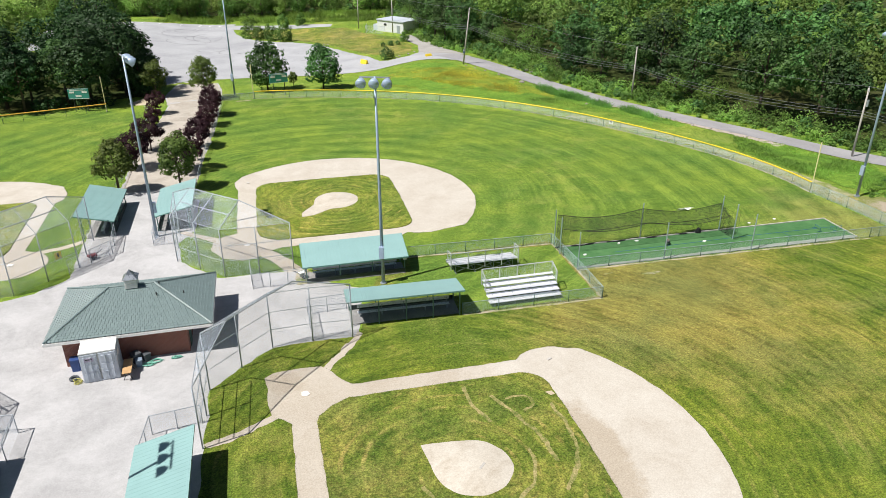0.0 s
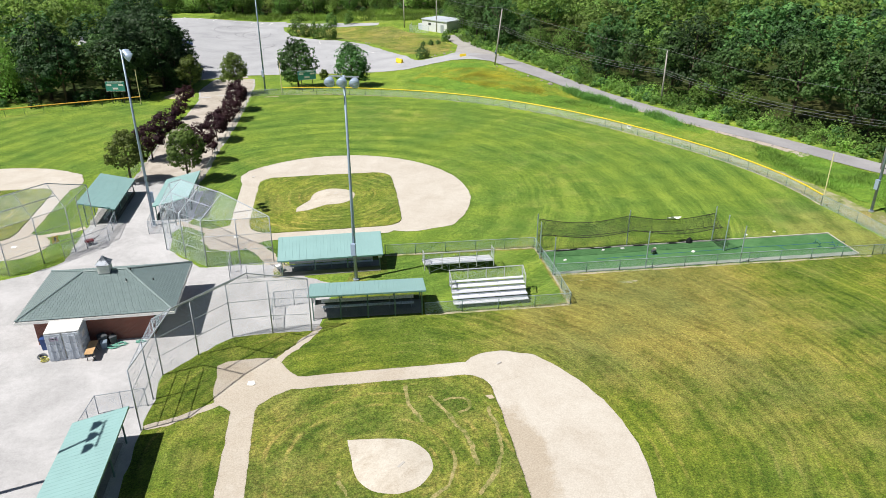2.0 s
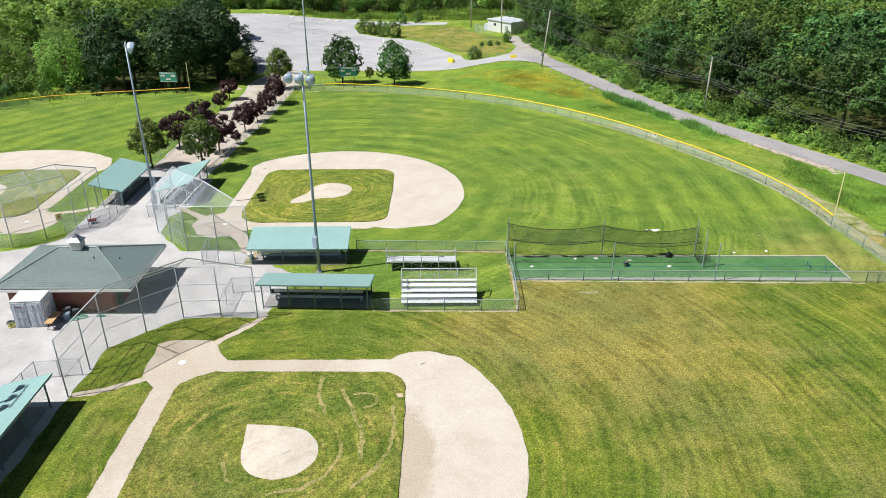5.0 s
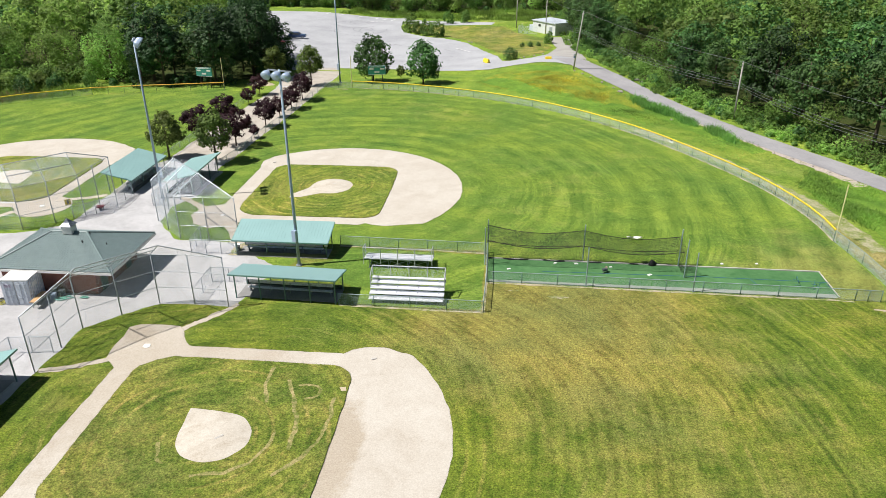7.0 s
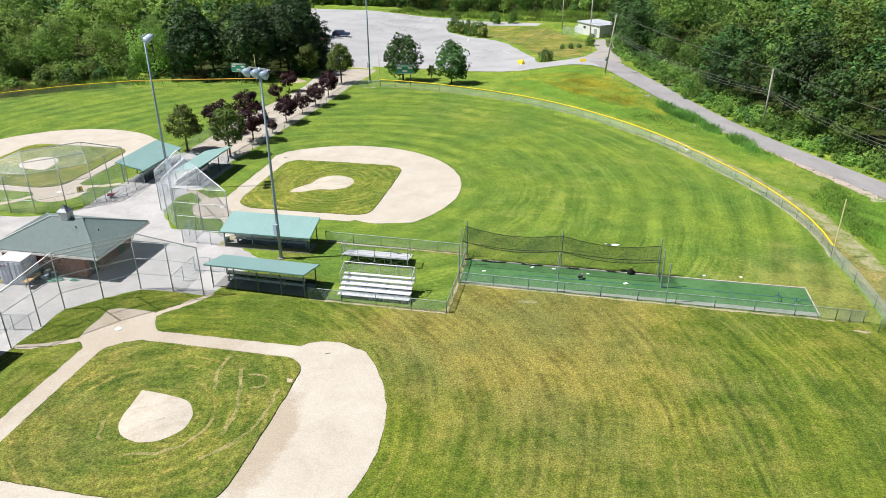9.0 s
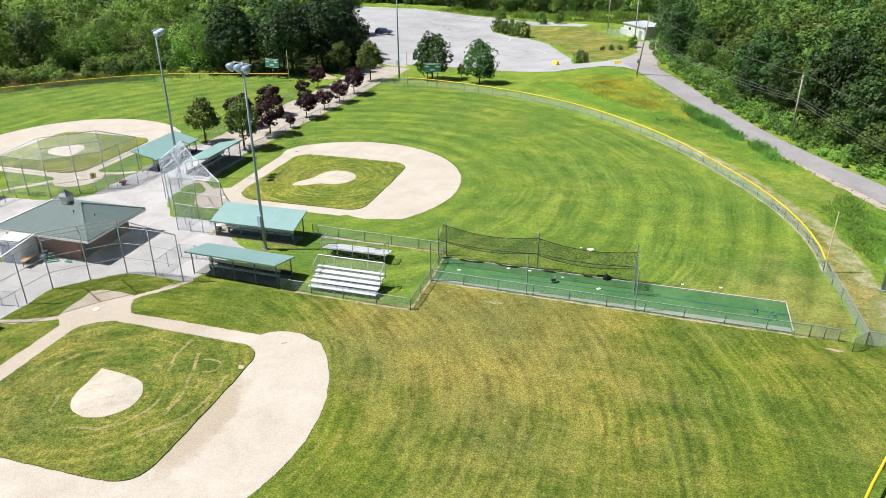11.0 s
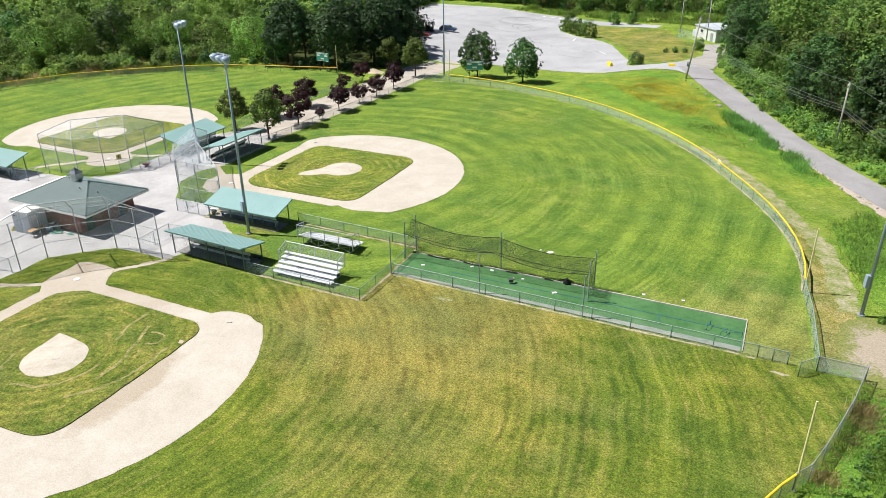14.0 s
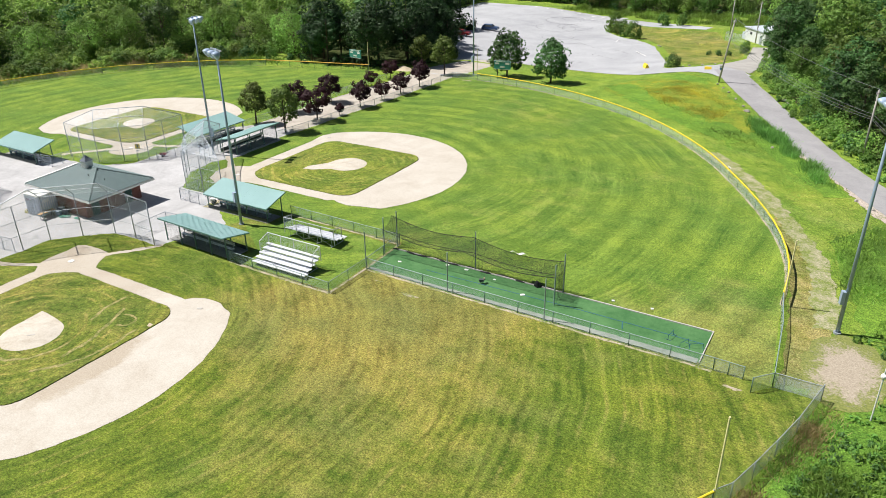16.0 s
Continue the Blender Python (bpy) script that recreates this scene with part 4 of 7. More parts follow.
def dugout(x0, x1, y0, y1, high, label, legs=4, skew=0.0, lo=1.78, hi=2.70):
    """Mono-pitch green metal roof on posts over a bench. high: the side that looks on the field ('N', 'S', 'E', 'W')."""
    cx, cy = (x0 + x1) / 2, (y0 + y1) / 2
    rz = {"N": 0, "W": 90, "S": 180, "E": 270}[high] + skew
    L, D = (x1 - x0, y1 - y0) if high in "NS" else (y1 - y0, x1 - x0)
    e = thing("dugout", (cx, cy, 0), label, "dugout", "dugouts", rz=rz)
    part("floor_slab", Build().box((0, -0.3, 0.03), (L - 0.5, D - 1.0, 0.06)), DUGFLOOR, e, "floor slab toned dark for the shade under the roof")
    b = Build()
    s = Vector((0, D, hi - lo)).normalized()
    nrm = Vector((0, -s.z, s.y))
    a0, a1 = Vector((-L / 2, -D / 2, lo)), Vector((-L / 2, D / 2, hi))
    w = Vector((L, 0, 0))
    t = nrm * -0.05
    b.add([a0, a0 + w, a1 + w, a1, a0 + t, a0 + w + t, a1 + w + t, a1 + t], [(0, 1, 2, 3), (7, 6, 5, 4), (0, 4, 5, 1), (1, 5, 6, 2), (2, 6, 7, 3), (3, 7, 4, 0)])
    part("metal_roof", b, GREEN_ROOF, e, "ribbed pale green metal roof")
    k = int(L / 0.31)
    rib = Build()
    q0, q1 = a0 + nrm * 0.002, a1 + nrm * 0.002
    for i in range(k + 1):
        o = Vector((0.04 + (L - 0.08) * i / k, 0, 0))
        h, d = nrm * 0.011, Vector((0.014, 0, 0))
        rib.add([q0 + o - d, q0 + o + d, q0 + o + h + d * 0.5, q0 + o + h - d * 0.5, q1 + o - d, q1 + o + d, q1 + o + h + d * 0.5, q1 + o + h - d * 0.5],
                [(0, 1, 2, 3), (7, 6, 5, 4), (1, 5, 6, 2), (3, 2, 6, 7), (0, 3, 7, 4)])
    part("roof_ribs", rib, GREEN_ROOF, e)
    part("fascia", Build().box((0, D / 2 - 0.02, hi - 0.10), (L, 0.05, 0.10)), GREEN_TRIM, e)
    part("fascia", Build().box((0, -D / 2 + 0.02, lo - 0.09), (L, 0.05, 0.10)), GREEN_TRIM, e)
    part("gable_trim", Build().box((-L / 2 - 0.01, 0, (lo + hi) / 2 - 0.06), (0.05, math.hypot(D, hi - lo), 0.09), 0, Matrix.Rotation(math.atan2(hi - lo, D), 3, "X")), GREEN_TRIM, e)
    part("gable_trim", Build().box((L / 2 + 0.01, 0, (lo + hi) / 2 - 0.06), (0.05, math.hypot(D, hi - lo), 0.09), 0, Matrix.Rotation(math.atan2(hi - lo, D), 3, "X")), GREEN_TRIM, e)
    yf, yb = D / 2 - 0.55, -D / 2 + 0.35
    zf = lo + (hi - lo) * (yf + D / 2) / D - 0.09
    zb = lo + (hi - lo) * (yb + D / 2) / D - 0.09
    for i in range(legs):
        x = -L / 2 + 0.3 + (L - 0.6) * i / (legs - 1)
        part("post", Build().box((x, yf, zf / 2), (0.09, 0.09, zf)), GREENSTEEL, e)
        part("post", Build().box((x, yb, zb / 2), (0.09, 0.09, zb)), GREENSTEEL, e)
        part("rafter", Build().tube((x, -D / 2 + 0.1, lo - 0.08), (x, D / 2 - 0.1, hi - 0.1), 0.045, 4), GREENSTEEL, e)
    part("beam", Build().box((0, yf, zf - 0.04), (L - 0.5, 0.07, 0.12)), GREENSTEEL, e)
    part("beam", Build().box((0, yb, zb - 0.04), (L - 0.5, 0.07, 0.12)), GREENSTEEL, e)
    part("chain_link_panel", Build().quad((-L / 2 + 0.3, yf, 0.05), (L / 2 - 1.6, yf, 0.05), (L / 2 - 1.6, yf, zf), (-L / 2 + 0.3, yf, zf)), LINK_K, e)
    for sx in (-1, 1):
        x = sx * (L / 2 - 0.3)
        part("chain_link_panel", Build().quad((x, yb, 0.05), (x, yf, 0.05), (x, yf, zf), (x, yb, zb)), LINK_K, e)
    part("back_wall", Build().box((0, yb - 0.08, 0.27), (L - 0.6, 0.05, 0.42)), DARKWALL, e, "dark green back panel")
    bench = part("bench", Build().box((0, yb + 1.15, 0.47), (L - 1.8, 0.34, 0.05)), ALU, e, "aluminium plank bench")
    part("bench_back", Build().box((0, yb + 0.92, 0.92), (L - 1.8, 0.05, 0.30)), ALU, bench)
    for i in range(5):
        x = -L / 2 + 1.1 + (L - 2.2) * i / 4
        part("bench_leg", Build().box((x, yb + 1.1, 0.25), (0.06, 0.3, 0.40)).box((x, yb + 0.96, 0.6), (0.05, 0.04, 0.7)), GALV, bench)
    return e


dugout(3.4, 12.95, 49.85, 53.25, "S", "green-roofed open dugout with an aluminium bench facing the near field", 5, -2.3, 1.95, 2.62)
dugout(0.45, 10.0, 58.55, 61.75, "N", "green-roofed open dugout with a bench facing the middle field")
dugout(-13.7, -9.7, 73.9, 82.4, "E", "green-roofed open dugout beside the walk, facing the middle field")
dugout(-21.1, -17.4, 73.8, 83.2, "W", "green-roofed open dugout beside the walk, facing the far field")
dugout(-11.0, -7.45, 27.9, 37.5, "E", "green-roofed open dugout beside the near backstop")
dugout(-40.2, -31.0, 58.0, 61.3, "N", "green-roofed open dugout at the far backstop")

dugout(-22.6, -19.05, 30.4, 39.9, "W", "green-roofed open dugout at the plaza's edge, facing away")

EN = "chest-high chain-link enclosure beside a dugout"
fence([(-4.0, 58.95), (-4.2, 61.9)], 1.5, EN, "enclosures", 1.5)
fence([(-4.0, 58.95), (0.6, 59.0)], 1.5, EN, "enclosures", 1.8)
fence([(0.4, 49.25), (0.36, 51.2), (0.36, 53.3), (3.6, 53.5)], 1.5, EN, "enclosures", 1.9)
fence([(-7.5, 41.0), (-10.6, 40.6), (-10.9, 37.8)], 1.5, EN, "enclosures", 1.6)
fence([(-13.6, 73.9), (-13.5, 70.6), (-11.6, 70.6)], 1.5, EN, "enclosures", 1.7)
fence([(-17.5, 73.8), (-17.2, 69.6), (-20.4, 66.0)], 1.5, EN, "enclosures", 2.2)
fence([(-31.2, 58.6), (-28.6, 58.8), (-28.4, 61.8)], 1.5, EN, "enclosures", 1.8)
fence([(-19.0, 40.1), (-19.05, 42.9), (-22.6, 43.4)], 1.5, EN, "enclosures", 2.6)


# ---- concession house ----
def house():
    x0, x1, y0, y1, ez = -18.4, -6.95, 49.55, 57.85, 2.5
    e = thing("concession_house", (-13, 53.7, 0), "red brick concession house with a green tiled hip roof", "building")
    o = Vector((-13, 53.7, 0))
    wx0, wx1, wy0, wy1 = -17.5, -8.8, 50.1, 57.3
    for nm, c, s in (("wall", ((wx0 + wx1) / 2, wy0 + 0.12, 1.22), (wx1 - wx0, 0.24, 2.44)), ("wall", ((wx0 + wx1) / 2, wy1 - 0.12, 1.22), (wx1 - wx0, 0.24, 2.44)),
                     ("wall", (wx0 + 0.12, (wy0 + wy1) / 2, 1.22), (0.24, wy1 - wy0 - 0.48, 2.44)), ("wall", (wx1 - 0.12, (wy0 + wy1) / 2, 1.22), (0.24, wy1 - wy0 - 0.48, 2.44))):
        part(nm, Build().box(Vector(c) - o, s), BRICK, e)
    part("soffit", Build().box(Vector(((x0 + x1) / 2, (y0 + y1) / 2, ez - 0.04)) - o, (x1 - x0 - 0.1, y1 - y0 - 0.1, 0.06)), WHITE, e)
    for c, s in ((((x0 + x1) / 2, y0 - 0.11, ez - 0.07), (x1 - x0 + 0.28, 0.06, 0.22)), (((x0 + x1) / 2, y1 + 0.11, ez - 0.07), (x1 - x0 + 0.28, 0.06, 0.22)), ((x0 - 0.11, (y0 + y1) / 2, ez - 0.07), (0.06, y1 - y0 + 0.16, 0.22)), ((x1 + 0.11, (y0 + y1) / 2, ez - 0.07), (0.06, y1 - y0 + 0.16, 0.22))):
        part("fascia", Build().box(Vector(c) - o, s), WHITE, e, "white painted fascia")
    z = ez + 0.10
    R0, R1 = Vector((-14.45, 53.9, 4.3)) - o, Vector((-11.1, 53.9, 4.3)) - o
    A, B, C, D = (Vector((x, y, z)) - o for x, y in ((x0 - 0.08, y0 - 0.08), (x1 + 0.08, y0 - 0.08), (x1 + 0.08, y1 + 0.08), (x0 - 0.08, y1 + 0.08)))
    part("roof", Build().add([A, B, C, D, R0, R1], [(0, 1, 5, 4), (1, 2, 5), (2, 3, 4, 5), (3, 0, 4), (3, 2, 1, 0)]), TILE, e, "green roof deck")
    # tile courses, each tile a small curved plate
    for p, q, r, s in ((A, B, R1, R0), (B, C, R1, R1), (C, D, R0, R1), (D, A, R0, R0)):
        b = Build()
        up = ((r + s) / 2 - (p + q) / 2)
        along = (q - p).normalized()
        up -= up.dot(along) * along
        n = along.cross(up).normalized()
        rows = int(up.length / 0.235)
        for j in range(rows):
            f0, f1 = j / rows, min(1.0, (j + 1.12) / rows)
            l0, l1 = p.lerp(s, f0), q.lerp(r, f0)
            width = (l1 - l0).dot(along)
            k = max(1, int(width / 0.26))
            sh = 0.5 * (j % 2)
            for i in range(k):
                a = l0 + along * (width * (i + 0.03 + (sh if i < k - 1 else 0)) / k)
                d = along * (width * 0.94 / k)
                uv = up * (f1 - f0)
                lift, high = n * 0.012, n * 0.045
                b.add([a + lift + d * 0.12 + high * 0.5, a + lift + d * 0.5 + high - uv * 0.12, a + lift + d * 0.88 + high * 0.5, a + lift + d, a + uv + d * 0.9 + lift, a + uv + d * 0.1 + lift, a + lift],
                      [(0, 1, 2, 3, 4, 5, 6)])
        tagged(part("roof_tiles", b, TILE, e), kind="stuff")
    for p, q in ((A, R0), (B, R1), (C, R1), (D, R0), (R0, R1)):
        part("ridge_cap", Build().tube(p + Vector((0, 0, 0.02)), q + Vector((0, 0, 0.03)), 0.09, 6), TILE, e)
    # doors on the porch side
    for y in (51.3, 55.6):
        d = part("door", Build().box(Vector((wx1 + 0.03, y, 1.03)) - o, (0.06, 0.95, 2.06)), DOORGREEN, e, "dark green steel door")
        part("door_handle", Build().box(Vector((wx1 + 0.09, y + 0.36, 1.0)) - o, (0.05, 0.05, 0.14)), GALV, d)
    # cupola
    cu = part("cupola", Build().box(Vector((-12.75, 53.9, 4.6)) - o, (0.9, 0.9, 0.75)), WHITE, e, "white louvred cupola")
    for i in range(4):
        for sx, sy in ((0, -1), (0, 1), (1, 0), (-1, 0)):
            part("louvre", Build().box(Vector((-12.75 + sx * 0.452, 53.9 + sy * 0.452, 4.42 + 0.14 * i)) - o, (0.74 if sy else 0.04, 0.74 if sx else 0.04, 0.05)), WHITE, cu)
    k = Vector((-12.75, 53.9, 4.98)) - o
    part("cupola_roof", Build().add([k + Vector((a, b, 0)) for a, b in ((-0.57, -0.57), (0.57, -0.57), (0.57, 0.57), (-0.57, 0.57))] + [k + Vector((a, b, 0.30)) for a, b in ((-0.26, -0.26), (0.26, -0.26), (0.26, 0.26), (-0.26, 0.26))] + [k + Vector((0, 0, 0.68))],
         [(0, 1, 5, 4), (1, 2, 6, 5), (2, 3, 7, 6), (3, 0, 4, 7), (4, 5, 8), (5, 6, 8), (6, 7, 8), (7, 4, 8), (3, 2, 1, 0)]), CAPMETAL, cu, "dull metal pointed roof")
    for x, y, zz in ((-10.9, 52.6, 3.75), (-9.0, 53.2, 3.35), (-10.75, 53.75, 4.1)):
        vp = part("vent_pipe", Build().tube(Vector((x, y, zz - 0.2)) - o, Vector((x, y, zz + 0.32)) - o, 0.05, 8), DARKSTEEL, e)
        part("flashing", Build().tube(Vector((x, y, zz - 0.12)) - o, Vector((x, y, zz + 0.06)) - o, 0.11, 8, 0.06), WHITE, vp)
    return e


house()




LILAC = simple("faded_lilac", (0.50, 0.44, 0.56), 0.6)


def container():
    e = thing("storage_container", (-14.75, 48.75, 0), "grey-white steel storage container with double doors", "container", rz=4)
    W, D, H = 2.42, 2.1, 2.42
    part("body", Build().box((0, 0.03, H / 2 + 0.06), (W - 0.08, D - 0.1, H - 0.14)), WHITE, e)
    part("roof", Build().box((0, 0, H), (W, D, 0.08)), WHITE, e)
    for sx in (-1, 1):
        for sy in (-1, 1):
            part("corner_post", Build().box((sx * (W / 2 - 0.05), sy * (D / 2 - 0.05), H / 2), (0.1, 0.1, H - 0.04)), CONT, e)
        d = part("door", Build().box((sx * W / 4, -D / 2 - 0.01, H / 2), (W / 2 - 0.12, 0.06, H - 0.22)), CONT, e, "grey panelled steel door")
        for z in (0.55, 1.2, 1.85):
            part("door_panel", Build().box((sx * W / 4, -D / 2 - 0.05, z), (W / 2 - 0.34, 0.03, 0.5)), CONT, d)
        for o in (-0.12, 0.3):
            part("lock_bar", Build().tube((sx * (W / 4 + o), -D / 2 - 0.09, 0.12), (sx * (W / 4 + o), -D / 2 - 0.09, H - 0.1), 0.022, 6), CONT, d)
        side = Build()
        for i in range(7):
            side.box((sx * (W / 2 - 0.02), -D / 2 + 0.28 + 0.26 * i, H / 2), (0.05, 0.13, H - 0.2))
        part("corrugated_side", side, CONT, e)
    part("label_plate", Build().box((-W / 4, -D / 2 - 0.075, 1.92), (0.62, 0.02, 0.3)), LILAC, e, "faded lilac label plate")
    part("label_bar", Build().box((-W / 4, -D / 2 - 0.09, 1.95), (0.44, 0.01, 0.07)), DARKSTEEL, e)
    part("patch_plate", Build().box((W / 2 + 0.02, -0.2, 1.75), (0.02, 0.7, 0.4)), WHITE, e, "pale painted patch on the side")
    for sx in (-0.16, 0.16):
        part("lock_handle", Build().box((sx, -D / 2 - 0.11, 1.05), (0.22, 0.03, 0.05)), GALV, e)
    part("bottom_rail", Build().box((0, -D / 2 + 0.04, 0.06), (W - 0.2, 0.1, 0.12)), CONT, e)


container()


# ---- bleachers ----
BRIGHT = simple("bright_galvanised_tube", (0.52, 0.55, 0.58), 0.4, 0.3, 0.15)


def bleacher(x, y, rz, label, n=5, first=0.42, rise=0.25, run=0.53, guard=2.42):
    e = thing("bleacher", (x, y, 0), label, "bleacher", "bleachers", rz=rz)
    L = 6.5
    deep, top = 0.15 + run * (n - 1), first + rise * (n - 1)
    back = deep + 0.2
    for i in range(n):
        z, yy = first + rise * i, 0.15 + run * i
        part("seat_plank", Build().box((0, yy, z), (L, 0.27, 0.05)).tube((-L / 2, yy - 0.135, z - 0.012), (L / 2, yy - 0.135, z - 0.012), 0.035, 8), ALU, e, "bright aluminium seat plank")
        if i:
            part("riser_plank", Build().box((0, yy - 0.11, z - min(0.28, rise + 0.04) + 0.02 + 0.24 * rise), (L, 0.025, 0.46 * rise)), GALV, e)
            part("foot_plank", Build().box((0, yy - run / 2, z - min(0.28, rise + 0.04)), (L, run - 0.25, 0.04)), ALU, e)
    for i in range(4):
        xx = -L / 2 + 0.5 + (L - 1.0) * i / 3
        fr = part("support_frame", Build().tube((xx, 0.1, 0.06), (xx, back, 0.06), 0.035, 5).tube((xx, 0.15, first - 0.12), (xx, deep, top - 0.1), 0.03, 5).tube((xx, deep, 0.06), (xx, deep, top - 0.06), 0.03, 5).tube((xx, deep / 2, 0.06), (xx, deep / 2, (first + top) / 2 - 0.1), 0.03, 5).tube((xx, 0.2, 0.06), (xx, 0.15, first), 0.03, 5), GALV, e)
        if i < 3:
            d = (L - 1.0) / 3
            part("cross_brace", Build().tube((xx, deep + 0.02, 0.15), (xx + d, deep + 0.02, top - 0.15), 0.022, 4).tube((xx, deep + 0.03, top - 0.15), (xx + d, deep + 0.03, 0.15), 0.022, 4), BRIGHT, fr)
    for i in range(5):
        xx = -L / 2 + L * i / 4
        part("rail_post", Build().tube((xx, back, top - 0.5), (xx, back, guard), 0.04, 6), BRIGHT, e)
    part("guard_rail", Build().tube((-L / 2, back, guard), (L / 2, back, guard), 0.045, 6), BRIGHT, e)
    part("guard_link", Build().quad((-L / 2, back, top), (L / 2, back, top), (L / 2, back, guard - 0.02), (-L / 2, back, guard - 0.02)), LINK, e)
    for sx in (-1, 1):
        xx, fore = sx * L / 2, back - 1.2
        low = guard - 0.9 * rise / run
        part("guard_rail", Build().tube((xx, back, guard), (xx, fore, low), 0.045, 6).tube((xx, fore, low), (xx, fore, low - 1.1), 0.04, 6), BRIGHT, e)
        part("guard_link", Build().quad((xx, back, guard - 1.1), (xx, fore, low - 1.0), (xx, fore, low - 0.02), (xx, back, guard - 0.02)), LINK, e)


bleacher(18.63, 50.7, 0, "five-row aluminium bleacher on the grass facing the near field")
bleacher(16.95, 59.3, 180, "low aluminium bleacher with a guard rail facing the middle field", 4, 0.60, 0.12, 0.57, 2.15)


# ---- batting cage ----
STRIPDUST = soil("pale_dust", (0.20, 0.235, 0.20), (0.37, 0.395, 0.36), 0.5)
sheet("cage_edge", jitter([(25.6, 55.5), (56.0, 55.0), (56.0, 55.65), (44, 55.8), (25.6, 55.9)], 0.06, 0.6, 3.0), 0.036, STRIPDUST, "pale dusty strip along the turf beside the fence", "path")
sheet("cage_turf", [(25.5, 55.5), (56.1, 55.2), (56.1, 59.95), (25.4, 60.3)], 0.03, TURF, "green artificial turf strip of the batting cage", "turf")
tagged(part("turf_border", Build().box((56.15, 57.55, 0.06), (0.08, 4.9, 0.08)), CONCRETE), "pale timber border at the turf's end", "border")
tagged(part("turf_border", Build().box((40.8, 60.1, 0.06), (30.8, 0.12, 0.12), -0.6), CONCRETE), "pale concrete border along the turf", "border")


def cage():
    e = thing("batting_cage", (25.4, 57.7, 0), "batting cage of sagging black netting on tall posts", "batting cage")
    o = Vector((25.4, 57.7, 0))
    for x, y in ((25.45, 55.4), (25.1, 58.9), (25.3, 60.85), (34.35, 55.35), (34.45, 60.35), (43.7, 55.1), (43.45, 57.75), (43.35, 60.05)):
        part("post", Build().tube(Vector((x, y, -0.05)) - o, Vector((x, y, 3.85)) - o, 0.055, 8), RAIL, e)
    nx, ys = 36, (60.2, 58.5)
    def top(u, v):
        x = 25.2 + 18.2 * u
        sag = 0.55 * math.sin(math.pi * (2 * u % 1.0)) + 0.25 * math.sin(math.pi * v)
        return Vector((x, ys[0] + (ys[1] - ys[0]) * v, 3.6 - 0.55 * u - sag - 0.8 * v)) - o
    roof, north = Build(), Build()
    for i in range(nx):
        u0, u1 = i / nx, (i + 1) / nx
        for j in range(4):
            roof.quad(top(u0, j / 4), top(u1, j / 4), top(u1, (j + 1) / 4), top(u0, (j + 1) / 4))
        for b, v in ((north, 0.0),):
            p, q = top(u0, v), top(u1, v)
            w = 0.12 * math.sin(u0 * 30)
            b.quad(Vector((p.x, p.y + w, 0.03)), Vector((q.x, q.y + w, 0.03)), q, p)
    part("net_roof", roof, NET, e)
    part("net_side", north, NET, e)
    for u in (0.0, 1.0):
        b = Build()
        for j in range(4):
            p, q = top(u, j / 4), top(u, (j + 1) / 4)
            b.quad((p.x, p.y, 0.03), (q.x, q.y, 0.03), q, p)
        part("net_end", b, NET, e)
    mid_rope = [Vector((p.x, p.y, 0.52 * p.z)) for p in (top(i / nx, 0.0) for i in range(nx + 1))]
    part("net_rope", Build().pipe(mid_rope, 0.03), CORD, e)
    for v in (0.0, 1.0):
        part("net_rope", Build().pipe([top(i / nx, v) for i in range(nx + 1)], 0.03), CORD, e)
    end = Build()
    for j in range(6):
        p, q = (Vector((43.4 + 0.2 * k / 6, 60.1 - 2.7 * k / 6, 2.95 - 0.25 * math.sin(math.pi * k / 6))) - o for k in (j, j + 1))
        end.quad((p.x, p.y, 0.04), (q.x, q.y, 0.04), q, p)
    part("net_end", end, NET, e)
    heap = Build()
    for k, (dx, dy, r) in enumerate(((0, 0, 0.26), (0.2, 0.06, 0.19), (-0.16, 0.04, 0.16), (0.06, -0.1, 0.14))):
        rings = [[(40.9 + dx + r * f * math.cos(a) * (1 + 0.2 * math.sin(3 * a + k)) - o.x, 60.0 + dy + r * 0.7 * f * math.sin(a) - o.y, 0.03 + 1.4 * h * r) for a in np.linspace(0, 2 * math.pi, 10, endpoint=False)] for f, h in ((1.0, 0.0), (1.05, 0.6), (0.7, 1.3), (0.15, 1.7))]
        heap.add([v for ring in rings for v in ring], [(j * 10 + i, j * 10 + (i + 1) % 10, (j + 1) * 10 + (i + 1) % 10, (j + 1) * 10 + i) for j in range(3) for i in range(10)] + [tuple(range(30, 40))])
    part("net_bunch", heap, CORD, e, "black heap of gathered netting")
    line = [top(i / nx, 0) for i in range(nx + 1)]
    hem = Build().pipe([(p.x, p.y + 0.12 * math.sin(i * 30 / nx), 0.07) for i, p in enumerate(line)], [0.08 + 0.04 * math.sin(i * 1.9) for i in range(nx + 1)], 5)
    part("net_hem", hem, CORD, e, "bunched black hem of the net")


cage()


